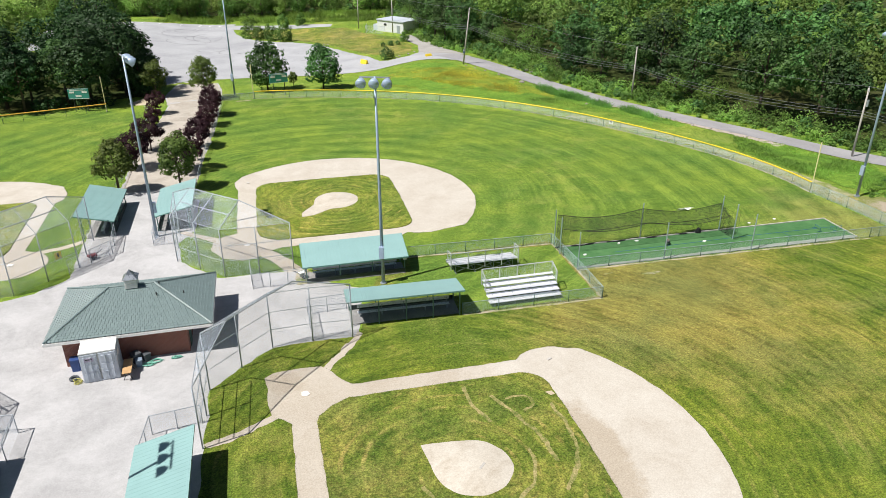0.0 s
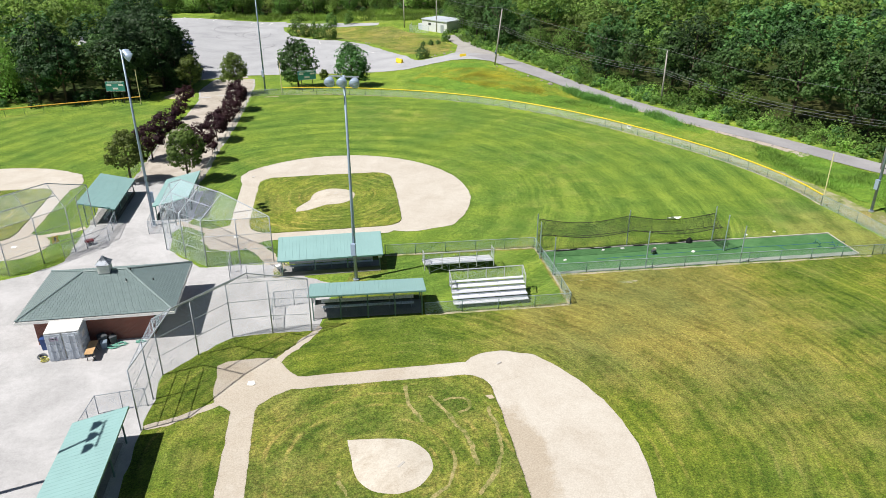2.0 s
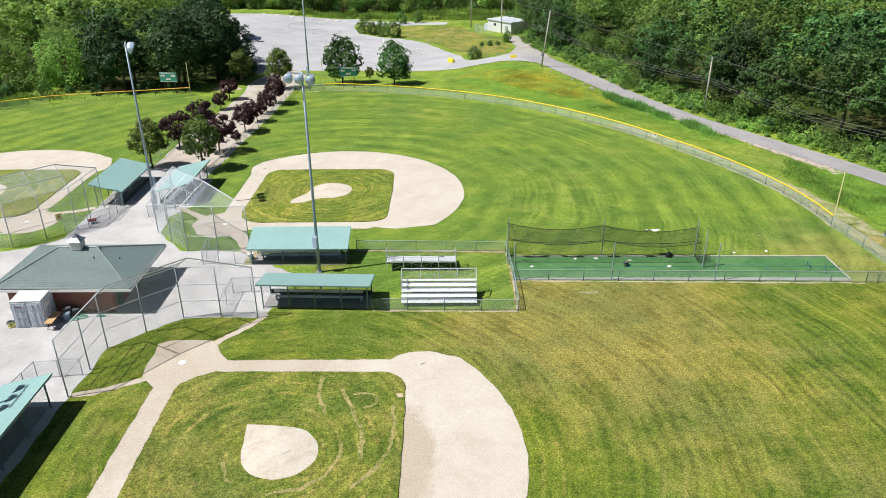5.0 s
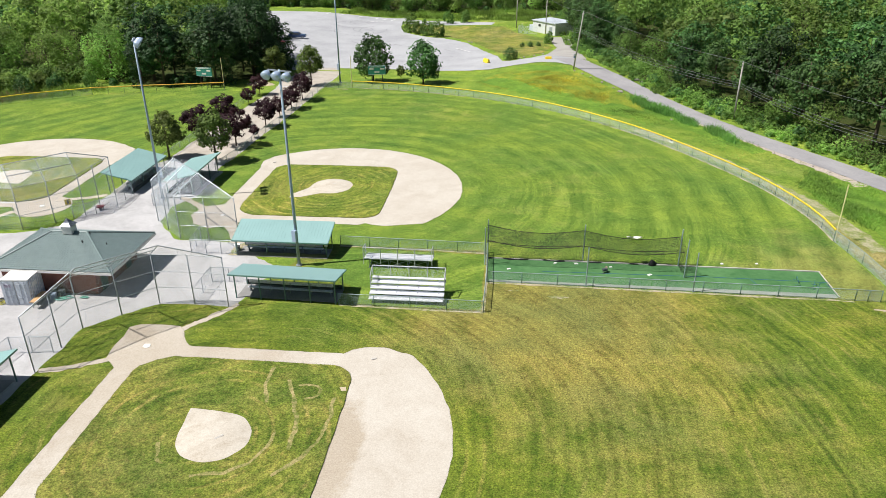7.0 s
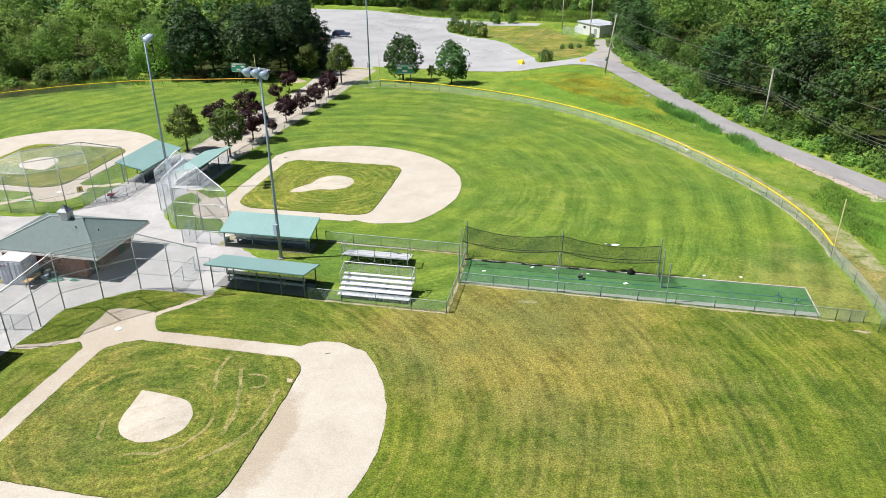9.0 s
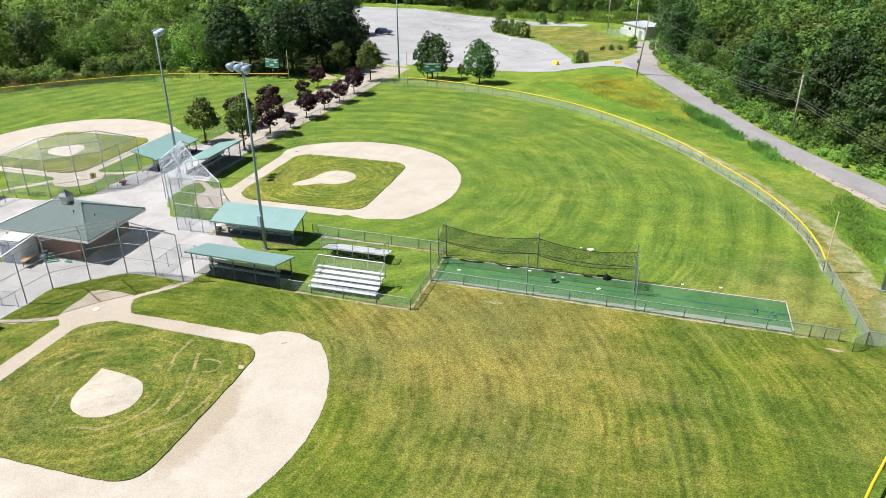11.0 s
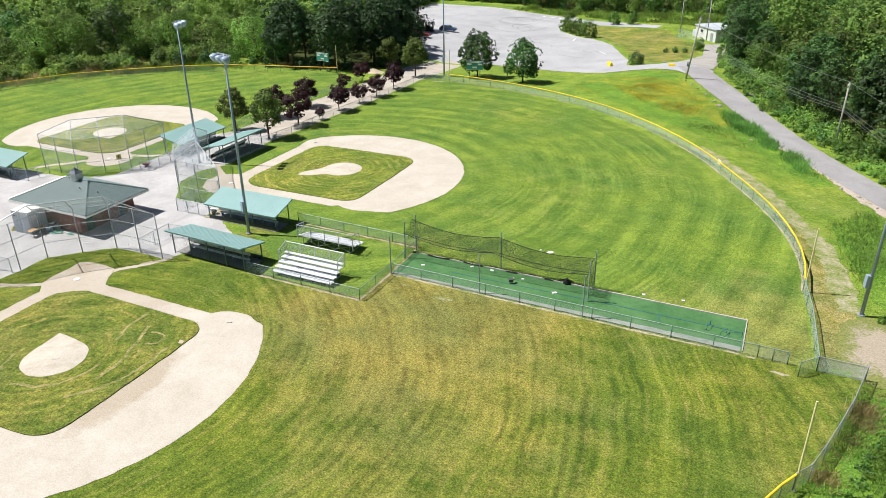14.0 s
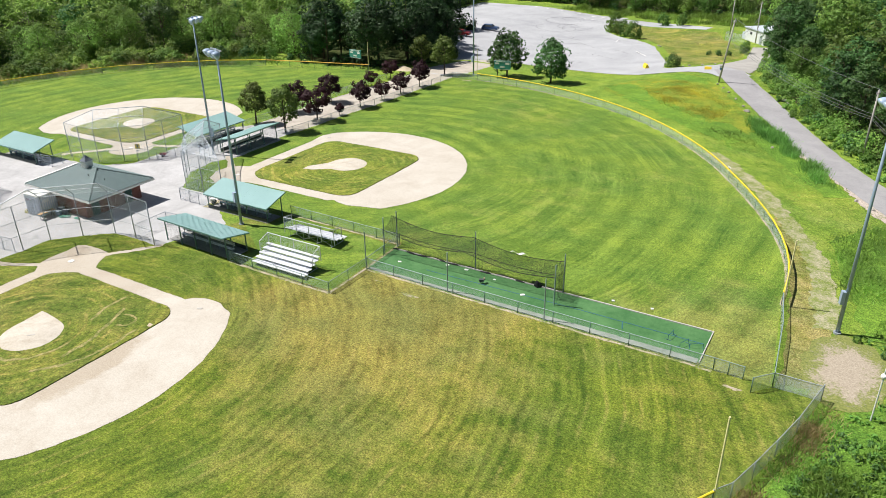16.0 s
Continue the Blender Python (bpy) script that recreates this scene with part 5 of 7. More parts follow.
# ---- light poles ----
def light_pole(x, y, h, face, label, z=0.0, heads=3):
    e = thing("light_pole", (x, y, z), label, "light pole", "field lights", rz=face)
    part("shaft", Build().tube((0, 0, 0), (0, 0, h), 0.16, 12, 0.09), POLE, e, smooth=True)
    part("base", Build().tube((0, 0, -0.1), (0, 0, 0.1), 0.29, 12), GALV, e)
    part("ballast_box", Build().box((0.28, 0, 3.2), (0.28, 0.42, 1.1)), LAMP, e)
    arm = part("cross_arm", Build().box((0, 0, h - 0.1), (0.1, 2.5, 0.1)), GALV, e)
    for i in range(heads):
        y0 = -1.05 + 2.1 * i / (heads - 1)
        b = Build()
        prof = [(0.0, 0.10), (0.10, 0.24), (0.28, 0.36), (0.55, 0.43), (0.64, 0.43)]
        ax = Vector((1, 0, -0.62)).normalized()
        c = Vector((0.12, y0, h - 0.22))
        a2 = Vector((0, 1, 0))
        a3 = ax.cross(a2)
        n = 12
        vs = [c + ax * d + r * (math.cos(2 * math.pi * k / n) * a2 + math.sin(2 * math.pi * k / n) * a3) for d, r in prof for k in range(n)]
        fs = [(j * n + k, j * n + (k + 1) % n, (j + 1) * n + (k + 1) % n, (j + 1) * n + k) for j in range(len(prof) - 1) for k in range(n)]
        b.add(vs, fs + [tuple(range(n - 1, -1, -1)), tuple(range((len(prof) - 1) * n, len(prof) * n))])
        part("floodlight", b, LAMP, arm, "pale blue-grey bowl floodlight", smooth=True)
        part("bracket", Build().tube((0, y0, h - 0.1), c + ax * 0.2, 0.04, 6), GALV, arm)
    return e


light_pole(7.4, 57.25, 18.6, 250, "tall grey steel pole with three floodlights between two dugouts")
light_pole(-13.45, 72.9, 18.35, 20, "tall grey steel pole with floodlights at the walk")
light_pole(64.6, 64.7, 18.6, 200, "tall grey steel pole with floodlights outside the fence", 0.0)
light_pole(-6.2, 134.5, 18.6, 250, "tall grey steel pole with floodlights by the parking lot", level(-6.2, 134.5))
light_pole(-18.3, 32.7, 18.6, 182, "tall grey steel pole with three floodlights on the plaza")


def foul_pole(x, y, h, z=0.0):
    e = thing("foul_pole", (x, y, z), "slim pale yellow foul pole at the fence", "foul pole", "foul poles")
    part("shaft", Build().tube((0, 0, -0.05), (0, 0, h), 0.06, 8), FOULPAINT, e)
    part("base", Build().tube((0, 0, -0.05), (0, 0, 0.1), 0.12, 8), CONCRETE, e)


foul_pole(60.25, 67.15, 6.1)
foul_pole(60.16, 41.0, 6.5)
foul_pole(-2.9, 129.9, 5.85)
foul_pole(-26.5, 127.1, 5.7)


def scoreboard(x, y, z, rz, label):
    e = thing("scoreboard", (x, y, 0), label, "scoreboard", "scoreboards", rz=rz)
    part("board", Build().box((0, 0, z), (3.2, 0.2, 1.6)), SCORE, e)
    for sx in (-1, 1):
        part("post", Build().box((sx * 1.0, 0.16, z / 2 + 0.3), (0.12, 0.1, z + 0.6)), DARKSTEEL, e)
    for c, s in (((-1.0, 0.25), (0.8, 0.28)), ((1.0, 0.25), (0.8, 0.28)), ((0, -0.35), (0.9, 0.3)), ((0, 0.6), (1.6, 0.1)), ((-1.0, 0.6), (0.5, 0.08)), ((1.0, 0.6), (0.5, 0.08))):
        part("panel_bar", Build().box((c[0], -0.115, z + c[1]), (s[0], 0.02, s[1])), WHITE, e)
    part("rim", Build().box((0, -0.105, z + 0.79), (3.2, 0.02, 0.05)).box((0, -0.105, z - 0.79), (3.2, 0.02, 0.05)), WHITE, e)


scoreboard(1.65, 131.5, 3.0, 10, "green scoreboard on two posts under a maple behind the fence")
scoreboard(-30.4, 128.0, 2.95, -8, "green scoreboard on two posts before the dark woods")


# ---- trees ----
rng = np.random.default_rng(7)


def crown_arrays(r, h, base, n, size, blobs=9, lump=(0.36, 0.52), out_at=(0.45, 0.68), seed=0, taper=0.25, per=14):
    """Leaf clumps (small bent quads) spread over many overlapping lobes of a crown."""
    g = np.random.default_rng(seed)
    base = 0.42 * h if base is None else base
    mid, half = (h + base) / 2, (h - base) / 2
    q = g.normal(size=(blobs, 3))
    q /= np.linalg.norm(q, axis=1)[:, None]
    cen = q * np.array([r, r, half]) * g.uniform(*out_at, blobs)[:, None]
    cen[:, :2] *= (1 - taper * np.clip(cen[:, 2:] / half, -0.4, 1))
    cen[:, 2] += mid
    rad = min(r, half) * g.uniform(*lump, blobs)
    # twigs: tufts of leaves that stand out of each lobe, with gaps between
    tufts = max(10, n // per)
    k = g.integers(0, blobs, tufts)
    d = g.normal(size=(tufts, 3))
    d /= np.linalg.norm(d, axis=1)[:, None]
    out = cen[k] - np.array([0, 0, mid])
    out /= np.linalg.norm(out, axis=1)[:, None] + 1e-6
    d = np.where((np.sum(d * out, 1) < -0.35)[:, None], -d, d)
    tip = cen[k] + d * (rad[k] * (1.02 - np.abs(g.normal(0, 0.16, tufts))))[:, None]
    j = g.integers(0, tufts, n)
    off = g.normal(size=(n, 3))
    d = d[j]
    p = tip[j] + off * ((0.35 + 0.07 * per) * size) * np.array([1, 1, 0.7]) - d * (np.sum(off * d, 1) * 0.6 * size)[:, None]
    m = int(n * 0.18)
    q = g.normal(size=(m, 3))
    q /= np.linalg.norm(q, axis=1)[:, None]
    core = q * np.array([r, r, half])
    core[:, :2] *= (1 - taper * np.clip(q[:, 2:], -0.4, 1))
    p[:m] = core * (0.68 * g.uniform(0.7, 1.0, m))[:, None] + np.array([0, 0, mid])
    d[:m] = q
    nrm = d * 0.8 + off * 0.38 + g.normal(0, 0.22, (n, 3)) + np.array([0, 0, 0.50])
    nrm /= np.linalg.norm(nrm, axis=1)[:, None]
    t = np.cross(nrm, g.normal(size=(n, 3)))
    t /= np.linalg.norm(t, axis=1)[:, None] + 1e-9
    b = np.cross(nrm, t)
    s = size * g.uniform(0.55, 1.25, n)[:, None]
    v = np.stack([p - t * s, p - b * s * 0.62 - nrm * s * 0.12, p + t * s, p + b * s * 0.62 - nrm * s * 0.12], 1).reshape(-1, 3)
    return v


def trunk_mesh(h, r, seed, spread):
    g = random.Random(seed)
    b = Build()
    p, q = Vector((0, 0, -0.1)), Vector((g.uniform(-0.1, 0.1), g.uniform(-0.1, 0.1), h * 0.5))
    b.tube(p, q, r, 8, r * 0.7)
    b.tube(q, q + Vector((g.uniform(-0.2, 0.2), g.uniform(-0.2, 0.2), h * 0.35)), r * 0.7, 6, r * 0.2)
    for i in range(6):
        a = 2 * math.pi * (i + g.random() * 0.6) / 6
        s = p.lerp(q, 0.62 + 0.36 * g.random())
        e = s + Vector((math.cos(a) * spread * 0.6, math.sin(a) * spread * 0.6, h * g.uniform(0.15, 0.32)))
        b.tube(s, e, r * 0.38, 5, r * 0.1)
    return b.mesh("trunk", BARK, True)


def tree_kind(h, r, base, n, size, material, seed, blobs=9, lump=(0.36, 0.52), out_at=(0.45, 0.68), taper=0.25, per=14):
    return trunk_mesh(h, 0.035 * h * 0.5 + 0.02, seed, r), leaf_mesh("crown", crown_arrays(r, h, base, n, size, blobs, lump, out_at, seed=seed, taper=taper, per=per), material)


def plant(kind, x, y, scale, label, category="tree", group="", name="tree", turn=None):
    e = thing(name, (x, y, level(x, y)), label, category, group, rz=random.uniform(0, 360) if turn is None else turn)
    e.scale = (scale, scale, scale * random.uniform(0.94, 1.06))
    part("trunk", kind[0], BARK, e)
    part("crown", kind[1], LEAF, e)
    return e


GREENS = [tree_kind(6.6, 2.1, 1.3, 3600, 0.16, LEAF_O, 100 + i, 40, (0.24, 0.38), (0.50, 0.80), 0.48) for i in range(2)]
PLUMS = [tree_kind(5.4, 2.55, 1.3, 3200, 0.17, PLUM, 200 + i, 34, (0.20, 0.36), (0.5, 0.85)) for i in range(3)]
MAPLES = [tree_kind(8.8, 3.9, 0.6, 7500, 0.20, LEAF, 300 + i, 60, (0.22, 0.38), (0.50, 0.84), 0.55, 8) for i in range(2)]
for x, y, s, k in ((-11.9, 85.8, 0.98, 0), (-19.0, 87.0, 0.95, 1), (-11.0, 131.3, 1.05, 1), (-19.6, 136.4, 0.95, 0)):
    plant(GREENS[k], x, y, s * 1.12, "young green linden with a rounded crown beside the walk", "tree", "walk trees")
for i, (x, y, s) in enumerate(((-11.9, 93.2, 1.15), (-10.7, 103.0, 0.95), (-10.2, 108.6, 0.72), (-9.8, 113.8, 0.86), (-9.6, 119.9, 0.98), (-18.2, 95.6, 1.05), (-17.1, 103.2, 1.05), (-10.6, 97.2, 0.42), (-18.0, 116.2, 0.66), (-18.4, 123.2, 0.80))):
    plant(PLUMS[i % 3], x, y, s * 0.88, "purple-leaved plum tree with a dark round crown" if s > 0.8 else "small purple-leaved plum tree with a thin crown", "tree", "walk plums")
plant(MAPLES[0], -0.3, 137.6, 1.0, "full green maple beside the scoreboard")
plant(MAPLES[1], 9.8, 135.9, 0.92, "dense green maple behind the outfield fence")
plant(GREENS[0], 4.6, 141.5, 0.42, "thin young tree behind the scoreboard")

WOODS = [tree_kind(13.0, 4.1, 2.2, 4100, 0.22, LEAF, 400 + i, 40, (0.24, 0.42), (0.5, 0.82)) for i in range(4)] + [tree_kind(10.0, 3.8, 0.8, 4000, 0.20, LEAF_B, 500 + i, 30, (0.28, 0.46), (0.5, 0.82), per=5) for i in range(3)]
WOODS += [tree_kind(13.0, 4.4, 1.6, 4100, 0.23, LEAF_K, 440 + i, 34, (0.24, 0.42), (0.5, 0.82)) for i in range(2)] + [tree_kind(7.6, 3.7, -0.2, 3000, 0.20, LEAF_C, 540 + i, 26, (0.28, 0.46), (0.5, 0.82), per=4) for i in range(2)]
WOODS += [tree_kind(9.4, 4.2, 0.2, 4200, 0.19, LEAF_M, 560 + i, 22, (0.34, 0.52), (0.5, 0.80), per=2) for i in range(3)]
ROAD_RIGHT = [(39.4, 215), (40.2, 200), (41.4, 185), (43.8, 163), (46.3, 150), (49.2, 141), (54.0, 131.5), (59.0, 122.5), (63.6, 114.5), (68.5, 106.5), (73.0, 99.5), (78.2, 90.5), (83.7, 80.5), (96, 57), (114, 24)]


def road_x(y):
    """Where the woods begin beside the road."""
    for (xa, ya), (xb, yb) in zip(ROAD_RIGHT, ROAD_RIGHT[1:]):
        if yb <= y <= ya:
            return xa + (xb - xa) * (ya - y) / (ya - yb)
    return 39.4 if y > 215 else 120


def lot_edge(y):
    """Where the woods end beside the walk and the parking lot."""
    return -20.8 - 6 * (1 - step(134, 138, y)) - min(12.5, max(0.0, (y - 152) * 0.6))


def wooded(x, y):
    """Distance into the woods, or a negative number outside them."""
    if x > 39:
        return (x - road_x(y)) * 0.85 if 20 < y < 300 else -1
    back = 249 - max(0.0, x - 5) * 0.05
    if y > back and x > -70:
        return y - back
    r3 = math.hypot(x + 26.3, y - 69.4)
    if x < -20.5 and y > 70:
        edge = lot_edge(y) - 28 * step(186, 190, y)
        return min(r3 - (59.4 if x > -46 else 60.5) - 13 * step(-46, -58, x), edge - x)
    return -1


def in_view(x, y):
    return math.degrees(math.atan2(x + 1.3, y - 0.3)) < 50 and math.degrees(math.atan2(63.0 - x, y - 7.3)) < 67


near, far = [], []
for cell, spread, lo, hi, into in ((4.7, 1.9, 1.6, 8.5, near), (7.2, 2.6, 8.0, 95.0, far)):
    for yy in np.arange(20, 330, cell):
        for xx in np.arange(-190, 270, cell):
            x, y = xx + rng.uniform(-spread, spread), yy + rng.uniform(-spread, spread)
            d = wooded(x, y)
            if lo <= d < min(hi, 92 if x > 40 or x < -40 else 55) and in_view(x, y) and len(near) + (into is far) * 9 < 299 + (into is far) * 999:
                into.append((x, y, d))
for x, y, d in near:
    if x > 40 and y < 150 and d < 5.0:
        continue
    low = x > 40 and d < 6.2
    k = int(rng.integers(4, 7)) if rng.random() < (0.6 if low else 0.3) else int(rng.integers(0, 4))
    # darker crowns mixed in to paint deeper shade beside the road
    if x > 40 and y < 150 and rng.random() < 0.35:
        k = int(rng.integers(7, 9))
    if x < -44:
        k = int(rng.choice((1, 4, 5, 9, 11, 12, 13, 11, 12, 13)))
    elif y > 236:
        k = int(rng.choice((4, 5, 6, 9, 10)))
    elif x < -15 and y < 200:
        # shaded side: most crowns take the green with painted shade
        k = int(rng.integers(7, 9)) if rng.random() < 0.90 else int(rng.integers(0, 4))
    plant(WOODS[k], x, y, float(rng.uniform(0.50, 0.85) if low else rng.uniform(0.72, 1.2)), "leafy green woodland tree at the edge of the woods", "tree", "woodland trees")
for i, (x, y, k) in enumerate(((44.6, 181.0, 0.95), (43.9, 188.5, 1.05), (43.4, 196.5, 1.0), (45.4, 168.5, 1.0))):
    plant(WOODS[i], x, y, k, "tall leafy tree overhanging the asphalt lane", "tree", "woodland trees")
def species(i, x, y):
    """Which leaves a tree deep in the woods carries."""
    u = (i * 7919) % 100 / 100
    if x < -44 or y > 236:
        return LEAF_M if u < 0.66 else (LEAF_B if u < 0.9 else LEAF)
    # woods by walk and lot: their shade comes painted in LEAF_K
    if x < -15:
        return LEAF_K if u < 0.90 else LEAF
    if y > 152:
        return LEAF_M if u < 0.24 else (LEAF_B if u < 0.62 else (LEAF_O if u < 0.78 else LEAF))
    # LEAF_K's share paints shade among the road-side crowns
    return LEAF_B if u < 0.20 else (LEAF_O if u < 0.38 else (LEAF_K if u < 0.68 else LEAF))


for label, mats in (("dense green woodland canopy", LEAF), ("lighter green trees in the woodland canopy", LEAF_B), ("bright green trees in the woodland canopy", LEAF_M), ("deep green trees in the woodland canopy, shade painted into the leaves", LEAF_K), ("olive green trees in the woodland canopy", LEAF_O)):
    vs = []
    for i, (x, y, d) in enumerate(far):
        if species(i, x, y) is not mats:
            continue
        many = 1250 if d < 24 else 430
        big = float(rng.uniform(0.72, 1.35))
        v = crown_arrays(4.9 * big, float(rng.uniform(8.0, 14.5)) * (0.35 + 0.65 * big), None, int(many * big * big), 0.285 if d < 24 else 0.44, 18, (0.24, 0.46), (0.45, 0.82), seed=1000 + i, per=7)
        vs.append(v + np.array([x, y, level(x, y)]))
    tagged(new("woodland", leaf_mesh("woodland", np.concatenate(vs), mats)), label, "woods", kind="stuff")


def scatter(name, label, category, spots, material, r, h, many, size, seed):
    """Low growth in one sheet of leaves: each spot is x, y, scale."""
    vs = []
    for i, (x, y, k) in enumerate(spots):
        v = crown_arrays(r * k, h * k, -0.25 * h * k, many, size, 9, seed=seed + i, per=3)
        vs.append(v + np.array([x, y, level(x, y)]))
    return tagged(new(name, leaf_mesh(name, np.concatenate(vs), material)), label, category, kind="stuff")


# thickets along the edge of the woods
low_a, low_b, low_k = [], [], []
for yy in np.arange(62, 300, 2.6):
    for xx in np.arange(-110, 130, 2.6):
        x, y = xx + rng.uniform(-1.2, 1.2), yy + rng.uniform(-1.2, 1.2)
        d = wooded(x, y)
        wide = 12.0 if x < -46 else (4.5 if x > 40 else 3.0)
        if (d > 1.0 if x > 40 else d > 0) and d < wide and in_view(x, y) and rng.random() < 0.72:
            # low_k: darker leaf colour stands in for shade under the overhanging trees
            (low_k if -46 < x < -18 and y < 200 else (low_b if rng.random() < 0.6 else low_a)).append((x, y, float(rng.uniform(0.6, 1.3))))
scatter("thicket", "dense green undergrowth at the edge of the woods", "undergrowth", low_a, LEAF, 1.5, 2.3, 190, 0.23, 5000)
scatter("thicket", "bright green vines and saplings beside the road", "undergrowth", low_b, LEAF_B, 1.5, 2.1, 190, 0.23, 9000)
scatter("thicket", "saplings at the foot of the woods, shade painted into their deep green", "undergrowth", low_k, LEAF_K, 1.5, 2.6, 190, 0.23, 12000)
vines, vines_c = [], []
for yy in np.arange(60, 240, 1.5):
    for dd in np.arange(-0.5, 6.2, 1.1):
        y = yy + rng.uniform(-0.7, 0.7)
        x = road_x(y) + (dd + rng.uniform(-0.5, 0.5)) / 0.85
        if x > 39 and in_view(x, y) and rng.random() < 0.85:
            (vines if rng.random() < 0.4 else vines_c).append((x, y, float(rng.uniform(0.32, 0.62) + 0.17 * max(0.0, dd))))
scatter("thicket", "bright green vines and low bushes at the road's edge", "undergrowth", vines, LEAF_B, 1.4, 2.0, 150, 0.155, 30000)
scatter("thicket", "yellow-green vines and low bushes at the road's edge", "undergrowth", vines_c, LEAF_M, 1.4, 2.0, 150, 0.155, 36000)
skirt = []
for yy in np.arange(138, 186, 2.1):
    for dd in (0.4, 2.4):
        y = yy + rng.uniform(-0.9, 0.9)
        x = lot_edge(y) - 0.4 - dd + rng.uniform(-0.6, 0.6)
        skirt.append((x, y, float(rng.uniform(0.7, 1.25))))
# this lot-side skirt carries painted shade in its leaf colour
scatter("thicket", "leafy saplings along the edge of the lot, shade painted into their green", "undergrowth", skirt, LEAF_K, 1.9, 4.6, 240, 0.26, 46000)
# rounded bushes between the far fence and the woods
bush_a, bush_b = [], []
for i in range(150):
    a, r3 = radians(rng.uniform(116, 176)), rng.uniform(60.5, 77)
    x, y = -26.3 + r3 * math.cos(a), 69.4 + r3 * math.sin(a)
    if x < -45 and in_view(x, y):
        k = float(rng.uniform(0.55, 0.9) + 0.05 * (r3 - 60))
        (bush_b if rng.random() < 0.45 else bush_a).append((x, y, k))
scatter("thicket", "rounded bright green bushes before the woods", "undergrowth", bush_b, LEAF_M, 2.0, 2.9, 620, 0.20, 15000)
scatter("thicket", "rounded green bushes before the woods", "undergrowth", bush_a, LEAF_B, 2.0, 2.9, 620, 0.20, 19000)

# dark sheet holding the painted shade under the trees
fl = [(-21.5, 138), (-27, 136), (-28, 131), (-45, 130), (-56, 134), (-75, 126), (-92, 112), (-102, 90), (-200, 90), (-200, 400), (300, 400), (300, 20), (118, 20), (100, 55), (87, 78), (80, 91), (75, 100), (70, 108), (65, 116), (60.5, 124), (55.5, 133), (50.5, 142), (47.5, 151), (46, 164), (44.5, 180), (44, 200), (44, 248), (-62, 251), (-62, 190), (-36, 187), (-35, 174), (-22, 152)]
sheet("forest_floor", jitter(fl, 0.8, 3.0), 0.03, FLOOR, "leaf litter under the woods, canopy shade painted into its dark colour", "ground", drape=True, cut=6.0)


# ---- road side ----
def utility_pole(x, y, h, rz, label):
    z = level(x, y)
    e = thing("utility_pole", (x, y, z), label, "utility pole", "utility poles", rz=rz)
    part("shaft", Build().tube((0, 0, -0.1), (0, 0, h), 0.16, 8, 0.11), UTIL, e, smooth=True)
    part("cross_arm", Build().box((0, 0, h - 0.4), (0.9, 0.1, 0.12)), UTIL, e)
    for sx in (-0.38, 0, 0.38):
        part("insulator", Build().tube((sx, 0, h - 0.34 if sx else h), (sx, 0, h - 0.12 if sx else h + 0.2), 0.045, 6), GALV, e)
    return e


def lean(ob, degrees_x):
    """Tip a pole towards +x about its foot."""
    ob.matrix_world = Matrix.Translation(ob.matrix_world.translation) @ Matrix.Rotation(radians(degrees_x), 4, "Y") @ Matrix.Translation(-ob.matrix_world.translation) @ ob.matrix_world


UP = [(35.4, 203.6, 9.8), (38.9, 143.4, 10.9), (63.64, 118.24, 9.3), (78.5, 80.9, 9.8), (94.0, 45.0, 9.6)]
for x, y, h in UP:
    pole = utility_pole(x, y, h, 62, "weathered wooden utility pole leaning beside the road" if y == 143.4 else "weathered wooden utility pole beside the road")
    if y == 143.4:
        lean(pole, 6.0)
utility_pole(27.4, 213.6, 9.2, 30, "weathered wooden utility pole near the white building")
pl = thing("notice_board", (38.9, 143.4, level(38.9, 143.4)), "small blue and white notice fixed to a utility pole", "sign", rz=8)
part("plate", Build().box((0, -0.19, 2.6), (0.36, 0.03, 0.75)), BLUEPLATE, pl)
part("bar", Build().box((0, -0.21, 2.75), (0.28, 0.012, 0.3)), WHITE, pl)
tr = thing("transformer", (78.5, 80.9, level(78.5, 80.9)), "grey transformer can on a utility pole", "transformer")
part("can", Build().tube((0.32, 0, 7.2), (0.32, 0, 8.1), 0.22, 10), GALV, tr)
for i, ((xa, ya, ha), (xb, yb, hb)) in enumerate(zip(UP, UP[1:])):
    for off, drop, sag in ((0.0, -0.15, 0.8), (0.12, 3.3, 1.0), (-0.12, 3.6, 1.1), (0.0, 3.95, 1.25)):
        b = Build()
        d = Vector((xb - xa, yb - ya)).normalized()
        lean_a, lean_b = (1.1 if ya == 143.4 else 0.0), (1.1 if yb == 143.4 else 0.0)
        p = Vector((xa + lean_a - d.y * off, ya + d.x * off, level(xa, ya) + ha - drop))
        q = Vector((xb + lean_b - d.y * off, yb + d.x * off, level(xb, yb) + hb - drop))
        pts = [p.lerp(q, k / 14) - Vector((0, 0, sag * 4 * (k / 14) * (1 - k / 14))) for k in range(15)]
        b.pipe(pts, 0.02)
        tagged(part("overhead_wire", b, WIRE), "thin dark overhead wire between utility poles", "cable", "overhead wires")


PALEWALL = simple("pale_block_wall", (0.66, 0.68, 0.70), 0.8, 0, 0.15)


